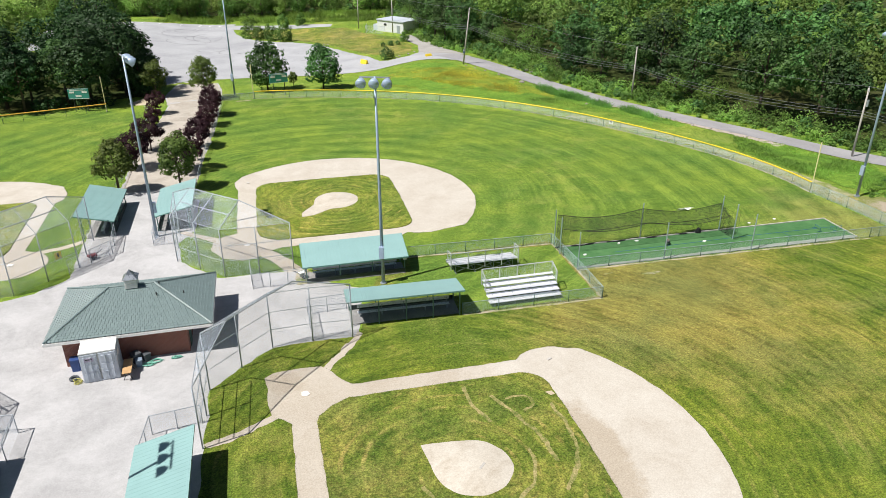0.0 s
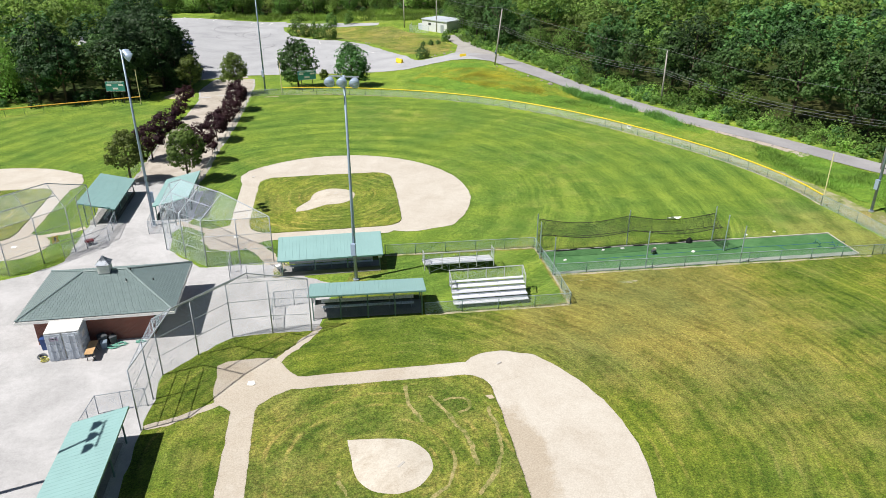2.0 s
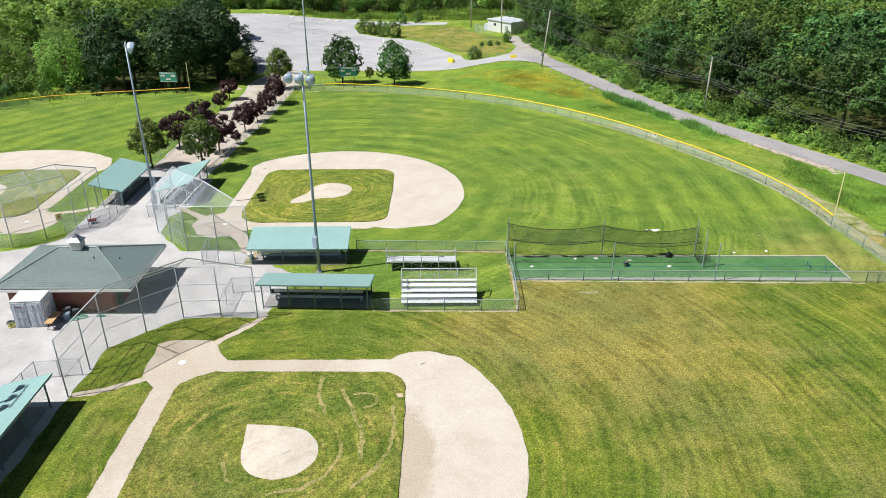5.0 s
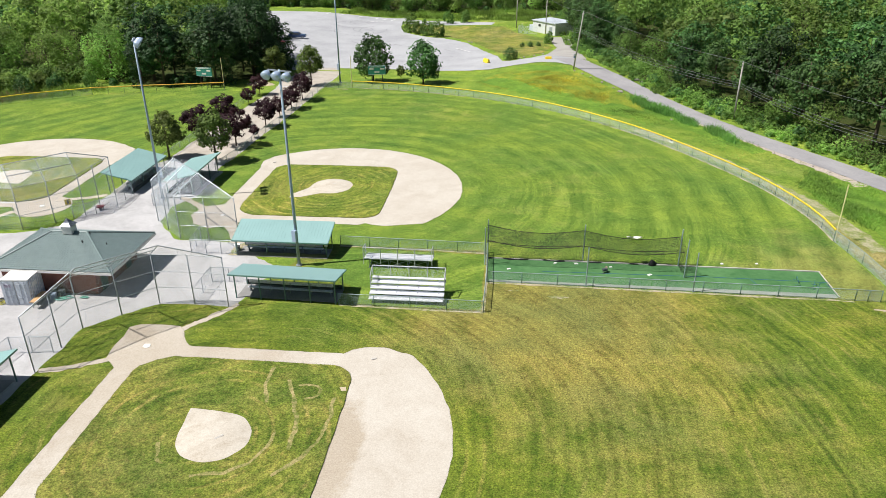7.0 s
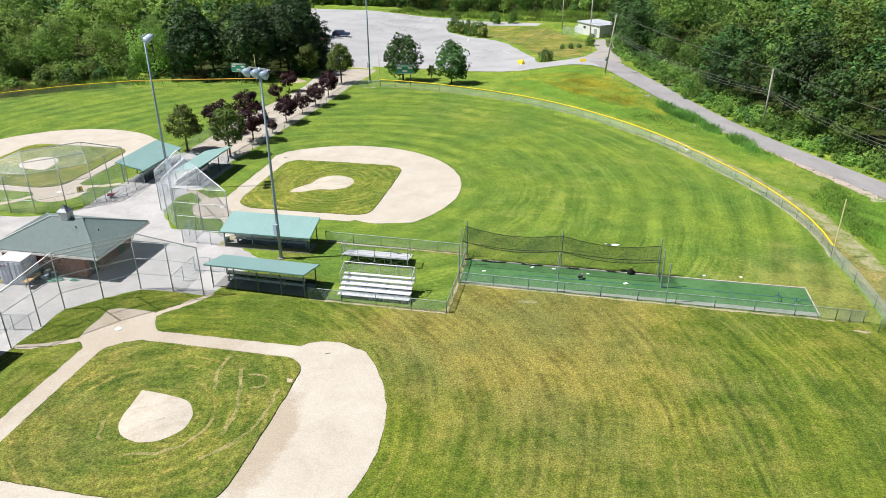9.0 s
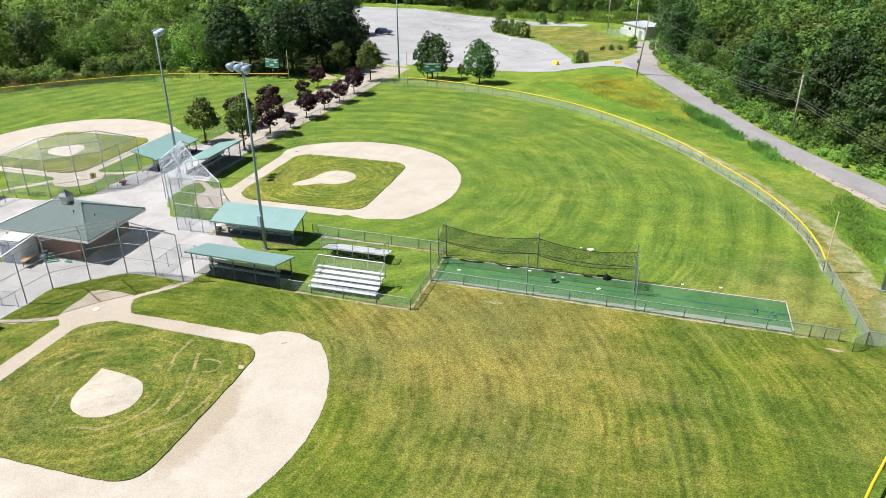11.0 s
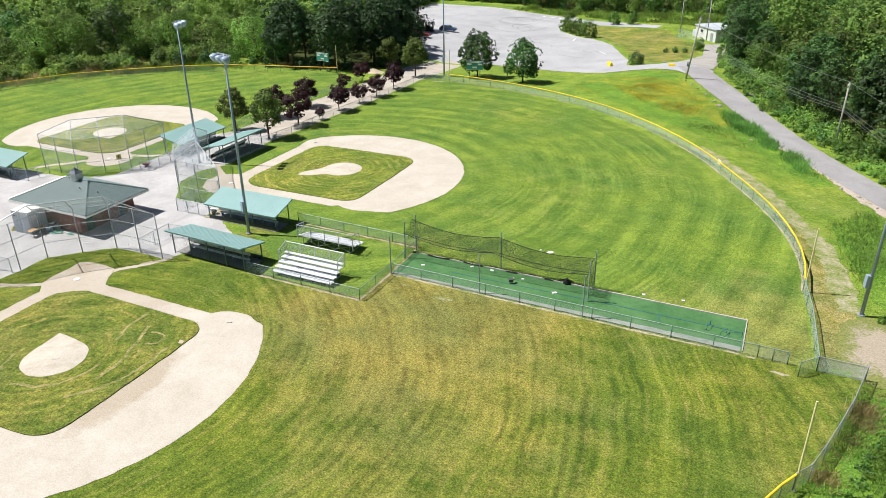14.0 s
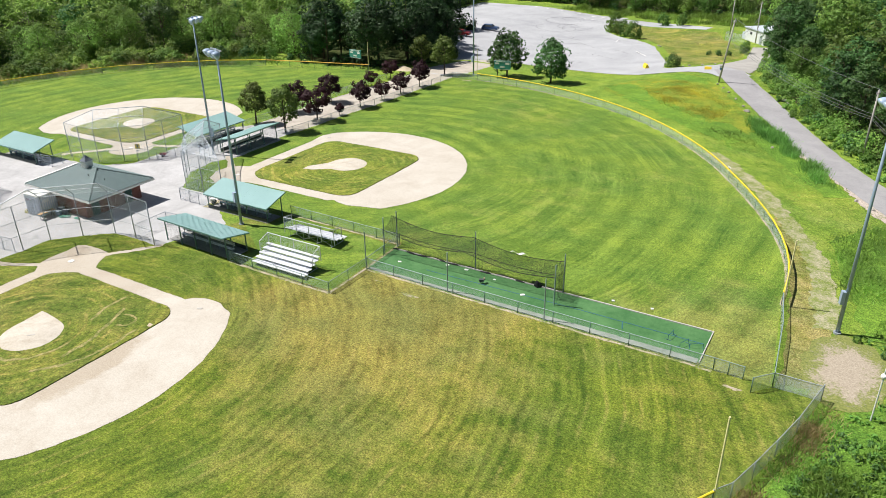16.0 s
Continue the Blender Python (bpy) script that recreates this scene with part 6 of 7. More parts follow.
def pump_house():
    x, y = 37.5, 206.4
    z = level(x, y)
    e = thing("utility_building", (x, y, z), "small white flat-roofed block building by the woods", "building", rz=-52)
    part("wall", Build().box((0, 0, 1.5), (9.6, 6.6, 3.0)), PALEWALL, e)
    part("roof", Build().box((0, 0, 3.12), (10.1, 7.1, 0.24)), CONT, e)
    part("door", Build().box((3.0, -3.33, 1.05), (1.1, 0.08, 2.1)), GALV, e)
    part("window", Build().box((-1.8, -3.33, 2.0), (0.9, 0.08, 0.6)), DARKSTEEL, e)
    part("annex", Build().box((-5.8, -1.6, 0.8), (1.9, 2.6, 1.6)), CONT, e)


pump_house()


fence([(29.0, 208.5), (28.0, 204.6), (33.0, 202.2)], 2.0, "tall chain-link yard fence beside the white building", "")


# ---- weeds, reeds and shrubs ----
def inside(poly, x, y):
    hit = False
    for (ax, ay), (bx, by) in zip(poly, poly[1:] + poly[:1]):
        if (ay > y) != (by > y) and x < (bx - ax) * (y - ay) / (by - ay) + ax:
            hit = not hit
    return hit


def blades(name, label, category, poly, per_m2, h, w, material, seed, lean=1.1):
    """Upright grass blades over an area, as one sheet."""
    g = np.random.default_rng(seed)
    xs, ys = [p[0] for p in poly], [p[1] for p in poly]
    n = int((max(xs) - min(xs)) * (max(ys) - min(ys)) * per_m2)
    x, y = g.uniform(min(xs), max(xs), n), g.uniform(min(ys), max(ys), n)
    clump = np.array([noise.noise(Vector((a * 0.22, c * 0.22, seed))) + 0.6 * noise.noise(Vector((a * 0.8, c * 0.8, seed))) if inside(poly, a, c) else -9.0 for a, c in zip(x, y)])
    keep = clump > -0.12
    x, y, clump = x[keep], y[keep], clump[keep]
    n = len(x)
    x, y = x + g.normal(0, 0.45, n), y + g.normal(0, 0.45, n)
    z = np.array([level(a, c) for a, c in zip(x, y)])
    a = g.uniform(0, 2 * np.pi, n)
    hh = h * g.uniform(0.5, 1.2, n) * np.clip(0.55 + 1.1 * (clump + 0.12), 0.5, 1.35)
    t = np.stack([np.cos(a), np.sin(a), np.zeros(n)], 1)
    ln = np.stack([g.normal(0, lean, n) * hh, g.normal(0, lean, n) * hh, hh * 0.75], 1)
    p = np.stack([x, y, z - 0.03], 1)
    ww = (w * g.uniform(0.6, 1.3, n))[:, None]
    v = np.stack([p - t * ww, p + t * ww, p + ln * 0.6 + t * ww * 0.9, p + ln - t * ww * 0.15], 1).reshape(-1, 3)
    return tagged(new(name, leaf_mesh(name, v, material)), label, category, kind="stuff")


RD = "tall green reeds beside the road"
blades("reeds", RD, "reeds", [(42.4, 117.2), (45.6, 119.6), (49.0, 116.9), (51.9, 112.9), (52.5, 110.2), (50.4, 109.0), (47.6, 110.4), (44.8, 112.6)], 24, 0.40, 0.036, REED, 21, 0.9)
blades("reeds", RD, "reeds", [(47.6, 124.6), (50.4, 124.6), (53.6, 118.8), (56.2, 112.6), (55.6, 110.4), (53.6, 112.6), (51.2, 117.2), (49.0, 120.0)], 130, 1.25, 0.036, SEDGE, 22, 0.35)
blades("reeds", RD, "reeds", [(56.9, 109.4), (58.0, 110.4), (60.0, 107.2), (61.2, 104.0), (61.6, 99.7), (60.4, 100.4), (58.9, 103.3), (57.6, 105.8)], 130, 1.45, 0.036, SEDGE, 35, 0.35)
blades("reeds", RD, "reeds", [(62.5, 85), (66.5, 91.5), (71.5, 87), (76.5, 76), (71.4, 65.8), (66.2, 66.0), (64.4, 74.0)], 45, 0.6, 0.034, REED, 23, 0.6)
blades("reeds", "tall reeds outside the fence corner", "reeds", [(65.2, 47.0), (68.6, 51.5), (76, 52), (76, 34), (62.6, 34), (63.5, 43)], 75, 0.85, 0.034, REED, 24, 0.45)
blades("weeds", "dry brown weeds along the chain-link fence", "weeds", [(64.9, 54.6), (63.7, 50.4), (62.85, 47.2), (61.2, 42.4), (62.0, 42.2), (63.8, 47.2), (64.9, 50.6), (65.8, 54.4)], 420, 0.75, 0.024, STRAW, 25, 0.4)
blades("weeds", "low leafy weeds along the chain-link fence", "weeds", [(64.8, 54.4), (63.6, 50.2), (62.75, 47.2), (61.1, 42.2), (60.3, 40.4), (61.8, 40.0), (62.6, 42.0), (64.3, 47.0), (65.4, 51.0), (66.2, 54.2)], 150, 0.5, 0.026, REED, 34, 0.5)
blades("weeds", "green weeds outside the fence", "weeds", [(65.4, 55.4), (70, 56.5), (74, 62), (68.5, 63), (68.0, 56), (66, 49), (64, 44), (66, 42), (76, 52), (78, 60)], 60, 0.22, 0.026, REED, 26, 0.7)
blades("weeds", "yellow flowering weeds in the meadow", "weeds", [(26, 137), (28, 142), (33, 142.5), (38.6, 137), (44, 128), (43, 119.5), (39, 121.5), (32, 128)], 75, 0.30, 0.04, GOLD, 27, 0.8)
blades("weeds", "rough green meadow weeds between fence and road", "weeds", [(20.5, 136.4), (24, 143.4), (28, 148.4), (33, 149.8), (38, 143), (46.6, 128), (52, 117), (61, 99), (58, 94), (52, 104), (44, 113), (36, 120), (28, 127)], 26, 0.24, 0.03, REED, 28, 0.8)
blades("weeds", "rough meadow weeds on the grass island", "weeds", [(8, 200), (20, 191), (27, 180), (36, 181), (40, 196), (30, 205), (30, 218), (12, 219), (-2, 222), (-2, 209)], 2, 0.22, 0.06, GOLD, 29)
blades("reeds", "pale tall reeds behind the parking lot", "reeds", [(-30, 239), (-4, 238), (10, 231), (34, 226), (42, 232), (40, 250), (8, 252), (-26, 252)], 14, 1.7, 0.09, REED, 30, 0.4)
blades("reeds", "straw-coloured tall reeds behind the far fence", "reeds", [(-56, 119), (-66, 111.5), (-74, 102.5), (-80, 92), (-84, 80), (-92, 82), (-88, 98), (-80, 108), (-70, 118)], 22, 1.9, 0.06, STRAW, 31, 0.25)
blades("reeds", "green reeds behind the far fence", "reeds", [(-48, 124), (-66, 112), (-74, 103), (-80, 92), (-84, 80), (-92, 82), (-88, 98), (-80, 108), (-66, 121), (-50, 128)], 30, 1.4, 0.06, REED, 32, 0.35)

SHRUBS = [leaf_mesh("foliage", crown_arrays(1.5, 2.1, -0.3, 1500, 0.11, 18, seed=700 + i, per=4), m) for i, m in enumerate((LEAF, LEAF_B))]


def shrub(x, y, s, k, label):
    e = thing("shrub", (x, y, level(x, y)), label, "shrub", "shrubs", rz=random.uniform(0, 360))
    e.scale = (s, s, s * (1.35 if k else 1.1))
    part("foliage", SHRUBS[k], LEAF, e)


for x, y, s, k in ((-2.9, 209.6, 2.0, 1), (2.3, 204, 1.6, 1), (5.8, 200.2, 1.7, 1), (-0.5, 206.5, 1.3, 1), (26.2, 160.9, 1.25, 0), (6.7, 225.5, 1.4, 1), (11.8, 226, 1.4, 1), (29.0, 182, 0.5, 0), (31.0, 182.4, 0.6, 0), (33.0, 183.5, 0.5, 0), (35.6, 188, 1.1, 1),
                   (68.1, 62.4, 0.36, 0), (66.0, 64.0, 0.25, 1), (-62.0, 121.0, 1.5, 0), (-58.0, 124.5, 1.3, 0), (-52.0, 126.0, 1.1, 1)):
    shrub(x, y, s, k, "rounded green shrub in rough grass")


# leafy weeds outside the fence corner
corner = [(66.3, 64.8), (70, 68), (78, 72), (80, 40), (62.4, 36), (62.0, 41.2), (63.2, 44.2), (65.2, 49), (66.4, 53.6), (68.6, 56.5), (69.2, 61)]
for k, m in enumerate((REED, LEAF_B, LEAF)):
    spots = []
    for i in range(900):
        x, y = rng.uniform(62, 80), rng.uniform(36, 72)
        if inside(corner, x, y) and noise.noise(Vector((x * 0.25, y * 0.25, 2.0 + k * 3))) > -0.12:
            spots.append((x, y, float(rng.uniform(0.4, 1.0))))
    scatter("weed_clumps", "leafy green weeds crowding outside the fence", "weeds", spots, m, 0.6, 0.55, 42, 0.10, 60000 + 5000 * k)

# ---- rocks and barriers ----
def rock(x, y, s, seed):
    bm = bmesh.new()
    bmesh.ops.create_icosphere(bm, subdivisions=2, radius=1)
    for v in bm.verts:
        w = 1 + 0.35 * noise.noise(v.co * 1.3 + Vector((seed, 0, 0)))
        v.co = Vector((v.co.x * w * s, v.co.y * w * s * 0.75, max(-0.3, v.co.z) * w * s * 0.55))
    me = bpy.data.meshes.new("boulder")
    bm.to_mesh(me)
    bm.free()
    me.materials.append(ROCK)
    ob = tagged(new("boulder", me), "weathered grey boulder beside the road", "boulder", "boulders")
    ob.matrix_world = pose(x, y, level(x, y) + 0.08, 0, 0, seed * 40)


for i, (x, y, s) in enumerate(((46.4, 129.0, 0.75), (40.4, 139.9, 0.4), (48.6, 126.0, 0.55), (41.8, 137.6, 0.35), (64.0, 98.6, 0.4), (65.8, 96.6, 0.45), (39.0, 141.9, 0.35), (43.6, 134.5, 0.4), (45.4, 131.3, 0.35), (67.6, 93.8, 0.35), (69.0, 91.6, 0.3),
                               (52.6, 113.5, 0.35), (31.6, 163.6, 0.5), (29.3, 162.2, 0.45), (28.4, 160.8, 0.4), (33.6, 166.4, 0.4), (50.6, 138.4, 0.8), (51.3, 137.2, 0.6), (15.2, 190.3, 0.45), (16.0, 189.4, 0.4))):
    rock(x, y, s * 0.72, i * 1.7)


def barrier(x, y, rz, half, high):
    e = thing("barrier", (x, y, level(x, y) + 0.05), "yellow concrete barrier block on the asphalt", "barrier", "barriers", rz=rz)
    b = Build()
    b.add([(sx * half, sy * w, z) for z, w in ((0, 0.36), (high / 3, 0.32), (high, 0.15)) for sx, sy in ((-1, -1), (1, -1), (1, 1), (-1, 1))],
          [(0, 1, 5, 4), (1, 2, 6, 5), (2, 3, 7, 6), (3, 0, 4, 7), (4, 5, 9, 8), (5, 6, 10, 9), (6, 7, 11, 10), (7, 4, 8, 11), (8, 9, 10, 11)])
    part("block", b, YELLOW, e)


barrier(21.0, 159.9, 124, 0.95, 0.85)
barrier(34.4, 155.4, 10, 0.65, 0.5)
tagged(part("painted_line", Build().box((3.4, 194, level(3.4, 194) + 0.075), (0.18, 5.5, 0.006), 5), WHITE), "faded white parking line", "marking", "parking lines")
tagged(part("painted_line", Build().box((15.5, 176.5, level(15.5, 176.5) + 0.09), (0.2, 9.0, 0.006), 39), WHITE), "faded white parking line", "marking", "parking lines")

for x, y in ((-38.2, 237.6), (-33.4, 236.6), (-28.6, 235.8), (-22.6, 234.8), (-17.2, 233.9), (-14.4, 233.4), (-11.6, 233.0)):
    tagged(part("painted_line", Build().box((x, y, level(x, y) + 0.075), (0.35, 2.8, 0.006), -18), WHITE), "faded white parking line", "marking", "parking lines")
tagged(part("painted_line", Build().box((-17.8, 227.5, level(-17.8, 227.5) + 0.075), (9.2, 0.22, 0.006), -11), WHITE), "faded white parking line", "marking", "parking lines")

# sand heap at the end of the walk
b = Build()
n = 20
vs = [(2.6 * f * math.cos(2 * math.pi * i / n) * (1 + 0.2 * math.sin(3 * i)), 1.8 * f * math.sin(2 * math.pi * i / n), 0.95 * (1 - f) ** 1.1 - 0.02) for f in (0.1, 0.35, 0.65, 1.0) for i in range(n)]
b.add(vs, [(k * n + i, k * n + (i + 1) % n, (k + 1) * n + (i + 1) % n, (k + 1) * n + i)[::-1] for k in range(3) for i in range(n)] + [tuple(range(n))])
heap = tagged(part("sand_heap", b, SAND, smooth=True), "heap of pale sand beside the walk", "sand heap")
heap.location = (-20.9, 131.6, level(-20.9, 131.6))


# ---- cars ----
def car(x, y, rz, paint, label):
    e = thing("car", (x, y, level(x, y) + 0.05), label, "car", "parked cars", rz=rz)
    prof = [(-2.25, 0.35), (2.2, 0.35), (2.3, 0.6), (2.15, 0.9), (1.0, 1.02), (0.4, 1.55), (-1.6, 1.6), (-2.2, 1.05), (-2.3, 0.6)]
    k = len(prof)
    b = Build().add([(px, sy * (0.9 if pz < 1.2 else 0.72), pz) for sy in (-1, 1) for px, pz in prof],
                    [tuple(range(k - 1, -1, -1))[::-1], tuple(range(2 * k - 1, k - 1, -1))] + [(i, k + i, k + (i + 1) % k, (i + 1) % k) for i in range(k)])
    part("body", b, paint, e)
    for sy in (-1, 1):
        part("side_window", Build().add([(0.75, sy * 0.905, 1.06), (-1.75, sy * 0.905, 1.08), (-1.45, sy * 0.76, 1.5), (0.3, sy * 0.76, 1.48)], [(0, 1, 2, 3)]), DARKSTEEL, e)
        for px in (-1.4, 1.4):
            w = part("wheel", Build().tube((px, sy * 0.72, 0.33), (px, sy * 0.93, 0.33), 0.33, 14), DARKSTEEL, e)
            part("rim", Build().tube((px, sy * 0.93, 0.33), (px, sy * 0.945, 0.33), 0.2, 10), GALV, w)
        part("headlight", Build().box((2.2, sy * 0.62, 0.75), (0.12, 0.35, 0.14)), WHITE, e)
    part("windscreen", Build().add([(0.98, -0.8, 1.045), (0.98, 0.8, 1.045), (0.45, 0.68, 1.53), (0.45, -0.68, 1.53)], [(0, 1, 2, 3)]), DARKSTEEL, e)
    part("rear_window", Build().add([(-2.19, 0.8, 1.1), (-2.19, -0.8, 1.1), (-1.66, -0.68, 1.57), (-1.66, 0.68, 1.57)], [(0, 1, 2, 3)]), DARKSTEEL, e)


BLUE = simple("blue_car_paint", (0.05, 0.09, 0.20), 0.3, 0.2)
RED = simple("red_paint", (0.22, 0.02, 0.02), 0.35, 0.1)
car(-29.6, 187.0, 8, BLUE, "dark blue car parked at the shaded edge of the lot")
car(-31.2, 174.2, 6, RED, "dark red car parked in the shade of the trees")


# ---- small things ----
def work_bench():
    e = thing("board_table", (-12.95, 48.0, 0), "orange plywood board on trestles beside the container", "table", rz=3)
    part("board", Build().box((0, 0, 0.74), (0.62, 1.9, 0.05)), ORANGEWOOD, e)
    for sy in (-0.65, 0.65):
        part("trestle", Build().tube((-0.3, sy, 0), (0, sy, 0.72), 0.03, 5).tube((0.3, sy, 0), (0, sy, 0.72), 0.03, 5), DARKSTEEL, e)


work_bench()
BLUEBIN = simple("blue_plastic", (0.03, 0.07, 0.22), 0.5)
DARKBIN = simple("charcoal_plastic", (0.07, 0.08, 0.09), 0.6)
HOSE = simple("yellow_green_hose", (0.42, 0.40, 0.10), 0.6)
TEALNET = simple("teal_netting", (0.16, 0.42, 0.33), 0.8)


def bin_thing(x, y, s, h, material, label):
    e = thing("bin", (x, y, 0.014), label, "bin", rz=random.uniform(0, 40))
    b = Build().add([(sx * w, sy * w, z) for z, w in ((0, s * 0.42), (h, s * 0.5)) for sx, sy in ((-1, -1), (1, -1), (1, 1), (-1, 1))], [(0, 1, 5, 4), (1, 2, 6, 5), (2, 3, 7, 6), (3, 0, 4, 7), (3, 2, 1, 0)])
    part("tub", b, material, e)
    part("lid", Build().box((0, 0, h + 0.03), (s * 1.08, s * 1.08, 0.07)), material, e)


bin_thing(-16.75, 49.55, 0.6, 0.95, BLUEBIN, "dark blue plastic bin beside the container")
bin_thing(-12.6, 49.55, 0.6, 0.75, DARKBIN, "charcoal plastic bin against the brick wall")
bin_thing(-11.9, 49.65, 0.5, 0.55, DARKBIN, "small charcoal tub against the brick wall")
bin_thing(-12.35, 49.0, 0.45, 0.5, POLE, "grey plastic tub on the stone dust")
for x, y, r in ((-11.75, 48.9, 0.6), (-11.2, 49.25, 0.6), (-9.75, 49.4, 0.5)):
    b = Build()
    g = random.Random(int(x * 10))
    coil = []
    for i in range(46):
        a = i * 0.9
        coil.append((x + r * (0.35 + 0.6 * g.random()) * math.cos(a), y + r * 0.5 * (0.35 + 0.6 * g.random()) * math.sin(a), 0.03 + 0.12 * g.random()))
    b.pipe(coil, 0.025)
    tagged(part("netting_heap", b, TEALNET), "tangled heap of teal netting on the ground", "netting", "netting heaps")
tyre = thing("tyre", (-16.7, 48.3, 0.014), "old black tyre lying beside the container", "tyre")
b = Build()
n, k = 16, 6
b.add([((0.26 + 0.09 * math.cos(2 * math.pi * j / k)) * math.cos(2 * math.pi * i / n), (0.26 + 0.09 * math.cos(2 * math.pi * j / k)) * math.sin(2 * math.pi * i / n), 0.1 + 0.1 * math.sin(2 * math.pi * j / k)) for i in range(n) for j in range(k)],
      [(i * k + j, ((i + 1) % n) * k + j, ((i + 1) % n) * k + (j + 1) % k, i * k + (j + 1) % k) for i in range(n) for j in range(k)])
part("ring", b, DARKBIN, tyre, smooth=True)

# on the batting turf
def pad(x, y, s, label="small white pitching pad on the green turf"):
    tagged(part("pitching_pad", Build().box((x, y, 0.055), (s, s * 0.7, 0.05), random.uniform(0, 60)), WHITE), label, "pad", "pitching pads")


for x, y, s in ((27.4, 58.1, 0.5), (31.8, 59.7, 0.5), (33.8, 59.75, 0.55), (40.4, 58.0, 0.6), (37.0, 59.3, 0.4)):
    pad(x, y, s * 0.65)
pm = thing("pitching_machine", (36.3, 58.1, 0.03), "small dark pitching machine on short legs on the turf", "pitching machine")
for a in range(3):
    part("leg", Build().tube((0.32 * math.cos(a * 2.1), 0.32 * math.sin(a * 2.1), 0), (0, 0, 0.25), 0.025, 5), DARKSTEEL, pm)
part("housing", Build().box((0, 0, 0.34), (0.42, 0.28, 0.2), 20), DARKBIN, pm)
part("throwing_wheel", Build().tube((0.1, 0.2, 0.42), (0.2, 0.24, 0.42), 0.15, 12), WOOD, pm)
cloth = Build()
for i in range(6):
    for j in range(3):
        cloth.quad(*[Vector((38.3 + 0.24 * (i + a), 59.74 + 0.24 * (j + c), 3.0 + 0.13 * math.sin((i + a) * 1.3 + (j + c)) - 0.1 * (j + c))) for a, c in ((0, 0), (1, 0), (1, 1), (0, 1))])
tagged(part("tarp", cloth, WHITE), "crumpled white cloth caught on top of the batting net", "cloth")
for x, y in ((47.6, 60.9), (50.9, 61.2)):
    tagged(part("base_bag", Build().box((x, y, 0.04), (0.24, 0.24, 0.06), 20), WHITE), "white canvas base on the grass", "base", "bases")
tagged(part("base_bag", Build().box((H2[0] + 0.2, H2[1] + 18.1, 0.06), (0.34, 0.34, 0.08)), CONCRETE), "dusty canvas base on the clay", "base", "bases")
tagged(part("base_plug", Build().box((17.4, 42.3, 0.05), (0.42, 0.16, 0.06), 30), CONCRETE), "pale rubber base plug in the clay", "base", "bases")
marker = thing("marker_pole", (67.45, 54.0, 0), "slim white pole with a round white float outside the fence", "pole")
part("shaft", Build().tube((0, 0, -0.05), (0, 0, 4.15), 0.05, 8), WHITE, marker)
bm = bmesh.new()
bmesh.ops.create_icosphere(bm, subdivisions=2, radius=0.2)
me = bpy.data.meshes.new("float")
bm.to_mesh(me)
bm.free()
me.materials.append(WHITE)
part("float", me, WHITE, marker).location = (0, 0, 3.55)
sg = thing("fence_sign", (49.75, 98.35, 0), "small white distance sign on the outfield fence", "sign", rz=-61)
part("plate", Build().box((0, -0.08, 0.72), (0.75, 0.03, 0.6)), WHITE, sg)
part("bar", Build().box((0, -0.1, 0.75), (0.45, 0.012, 0.22)), DARKSTEEL, sg)
sg = thing("fence_sign", (-21.3, 66.9, 0), "orange warning sign on the far backstop", "sign", rz=45)
part("plate", Build().box((0, -0.12, 1.7), (0.62, 0.03, 0.7)), YELLOW, sg)
part("bar", Build().box((0, -0.14, 1.75), (0.16, 0.012, 0.42)), DARKSTEEL, sg)
rc = thing("hand_cart", (-18.9, 68.9, 0.014), "small red hand cart on the stone dust", "cart", rz=30)
part("tray", Build().box((0, 0, 0.42), (0.8, 0.5, 0.18)), RED, rc)
part("handle", Build().tube((0.4, 0, 0.45), (1.0, 0, 0.75), 0.025, 5), DARKSTEEL, rc)
for sy in (-0.28, 0.28):
    part("wheel", Build().tube((0, sy - 0.03, 0.17), (0, sy + 0.03, 0.17), 0.17, 10), DARKSTEEL, rc)
    part("leg", Build().box((0.3, sy * 0.7, 0.17), (0.04, 0.04, 0.34)), DARKSTEEL, rc)

lc = thing("line_cart", (0.35, 59.9, 0.07), "small white cart on black wheels under the dugout roof", "cart", rz=25)
part("hopper", Build().add([(sx * w, sy * w * 0.7, z) for z, w in ((0.25, 0.16), (0.62, 0.3)) for sx, sy in ((-1, -1), (1, -1), (1, 1), (-1, 1))], [(0, 1, 5, 4), (1, 2, 6, 5), (2, 3, 7, 6), (3, 0, 4, 7), (3, 2, 1, 0), (4, 5, 6, 7)]), WHITE, lc)
for sy in (-0.26, 0.26):
    w = part("wheel", Build().tube((0.1, sy - 0.04, 0.2), (0.1, sy + 0.04, 0.2), 0.2, 14), DARKBIN, lc)
    part("hub", Build().tube((0.1, sy - 0.045, 0.2), (0.1, sy + 0.045, 0.2), 0.07, 10), GALV, w)
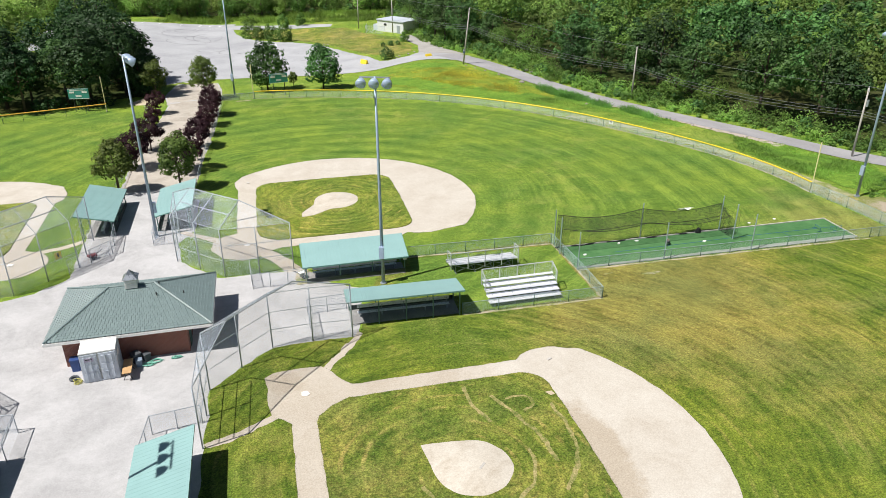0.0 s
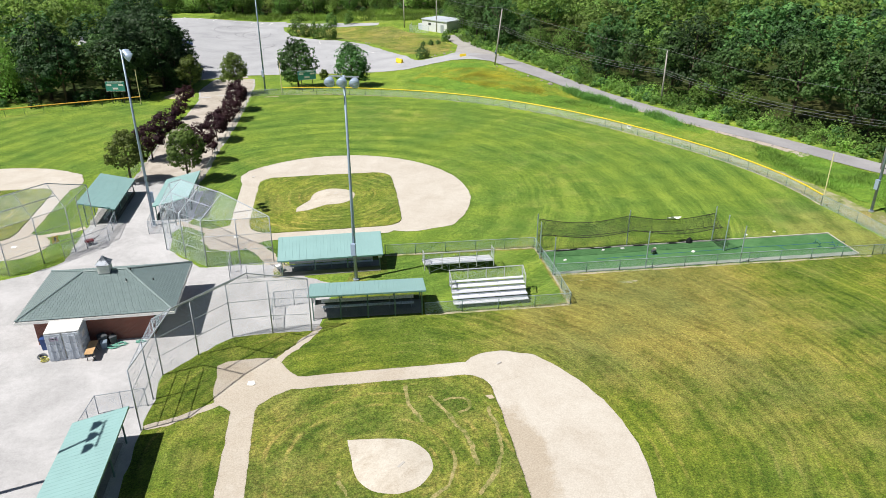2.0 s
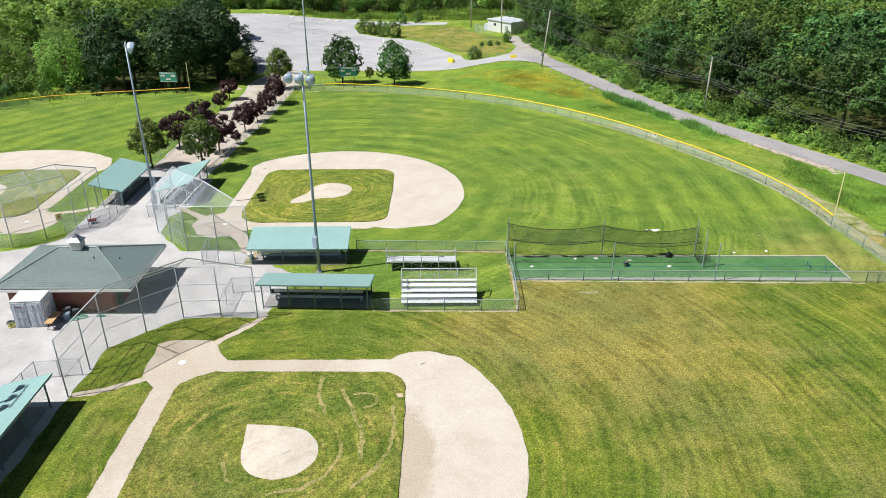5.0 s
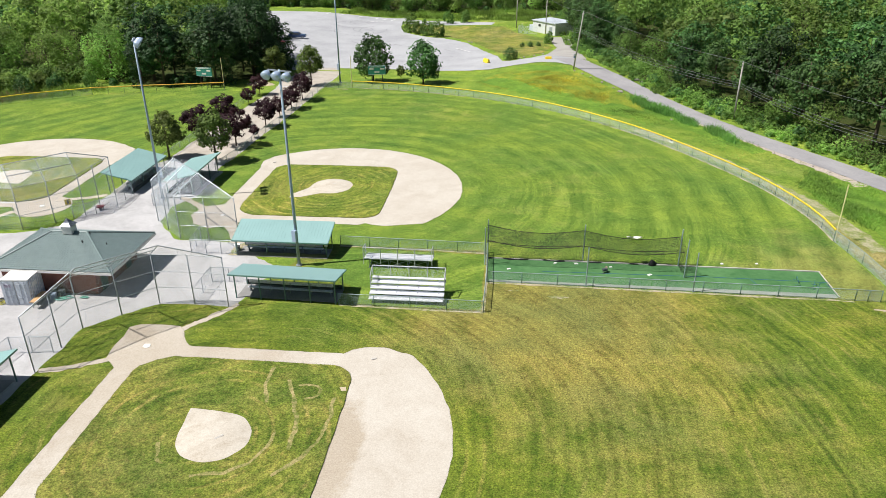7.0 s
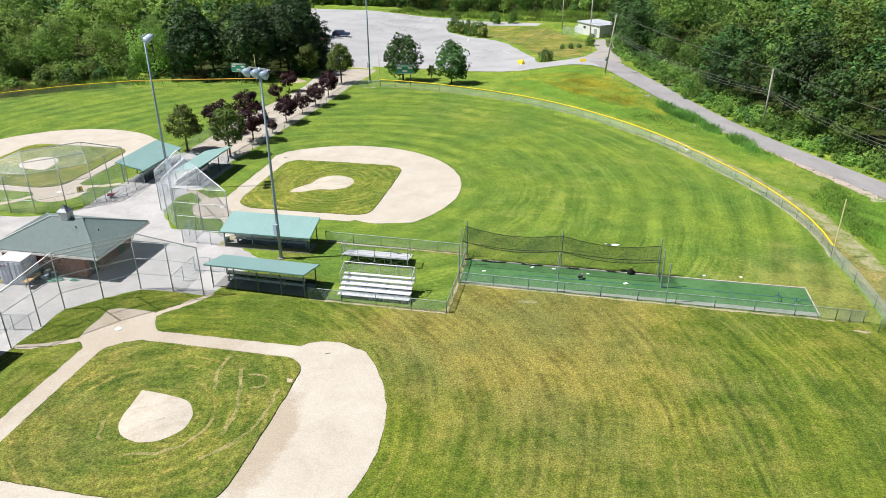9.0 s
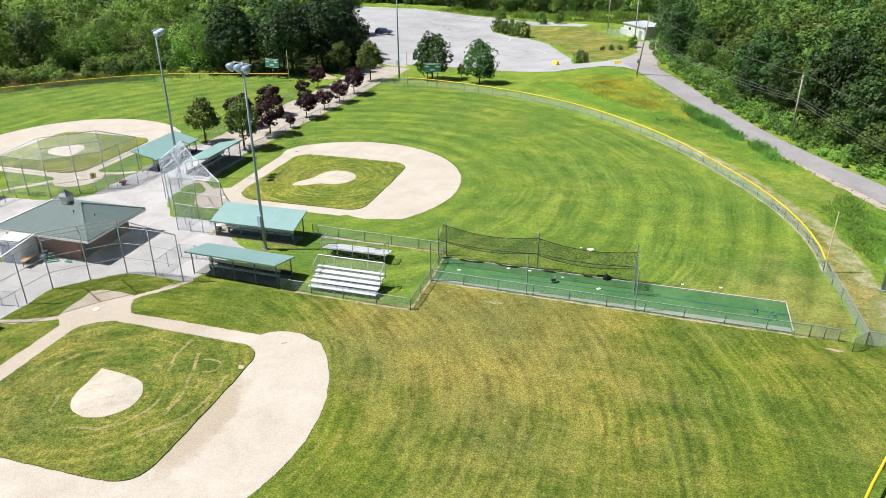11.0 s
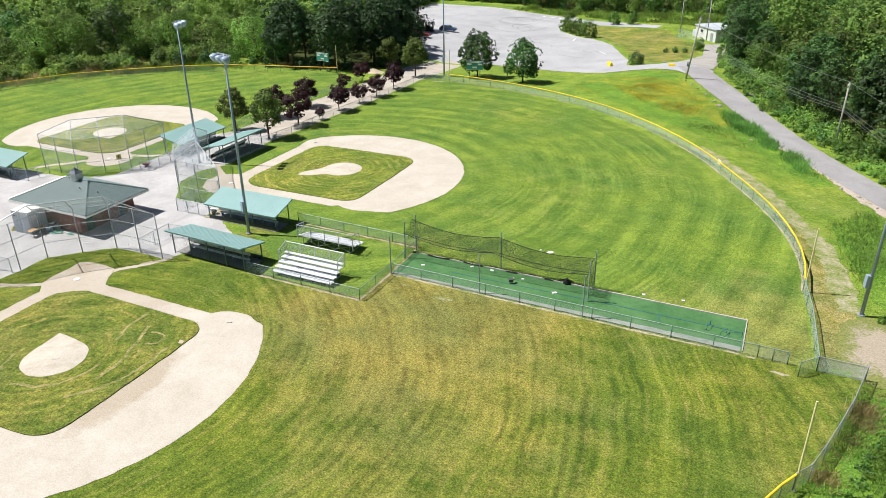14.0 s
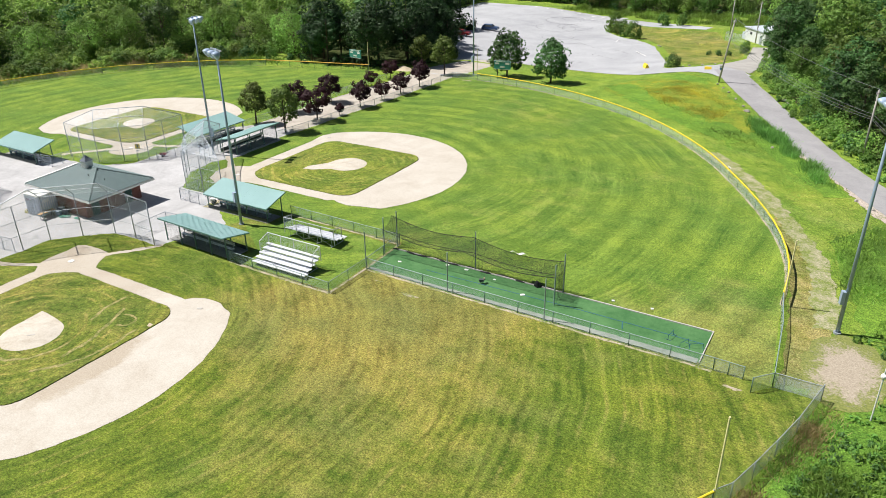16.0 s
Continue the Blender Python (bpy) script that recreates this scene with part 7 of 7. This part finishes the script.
part("handle", Build().tube((-0.2, -0.18, 0.55), (-0.75, -0.18, 0.95), 0.02, 6).tube((-0.2, 0.18, 0.55), (-0.75, 0.18, 0.95), 0.02, 6).tube((-0.75, -0.18, 0.95), (-0.75, 0.18, 0.95), 0.02, 6), DARKSTEEL, lc)
sheet("bare_patch", jitter([(-0.2, 58.9), (1.7, 58.7), (1.4, 60.0), (0.9, 61.6), (-0.1, 61.2)], 0.3, 0.3, 41.0), 0.05, STRIP, "brown trodden dirt at the dugout's end", "path")
np_ = thing("notice_plate", (9.72, 58.78, 0), "small white notice plate on a dugout post", "sign")
part("plate", Build().box((0, 0, 1.55), (0.34, 0.03, 0.4)), WHITE, np_)
part("bar", Build().box((0, -0.02, 1.6), (0.22, 0.012, 0.12)), DARKSTEEL, np_)
b = Build()
g = random.Random(5)
b.pipe([(-16.35 + 0.34 * math.cos(i * 0.8) * (0.5 + 0.5 * g.random()), 47.75 + 0.26 * math.sin(i * 0.8) * (0.5 + 0.5 * g.random()), 0.05 + 0.012 * i * g.random()) for i in range(34)], 0.03)
tagged(part("hose_coil", b, HOSE), "tangled yellow-green hose beside the container", "hose")

BLUEPAINT = simple("blue_paint", (0.03, 0.13, 0.19), 0.6)
for x0, y0, x1, y1 in ((30.5, 57.9, 45.7, 58.05), (45.7, 58.05, 55.9, 57.85), (49.4, 57.9, 49.7, 56.9)):
    ln = tagged(part("turf_line", Build().box((0, 0, 0), (math.hypot(x1 - x0, y1 - y0), 0.07, 0.006)), BLUEPAINT), "thin blue line painted on the green turf", "marking", "turf lines")
    ln.matrix_world = pose((x0 + x1) / 2, (y0 + y1) / 2, 0.045, 0, 0, math.degrees(math.atan2(y1 - y0, x1 - x0)))
for x, y, rz in ((53.4, 57.6, 80), (54.6, 56.9, 65), (55.5, 57.0, 20)):
    fr = thing("hurdle", (x, y, 0.035), "low blue-green tube hurdle on the turf", "hurdle", "turf hurdles", rz=rz)
    part("crossbar", Build().tube((-0.5, 0, 0.42), (0.5, 0, 0.42), 0.02, 6), BLUEPAINT, fr)
    for sx in (-0.5, 0.5):
        part("leg", Build().tube((sx, 0, 0), (sx, 0, 0.44), 0.02, 6).tube((sx, -0.25, 0.03), (sx, 0.25, 0.03), 0.02, 6), BLUEPAINT, fr)
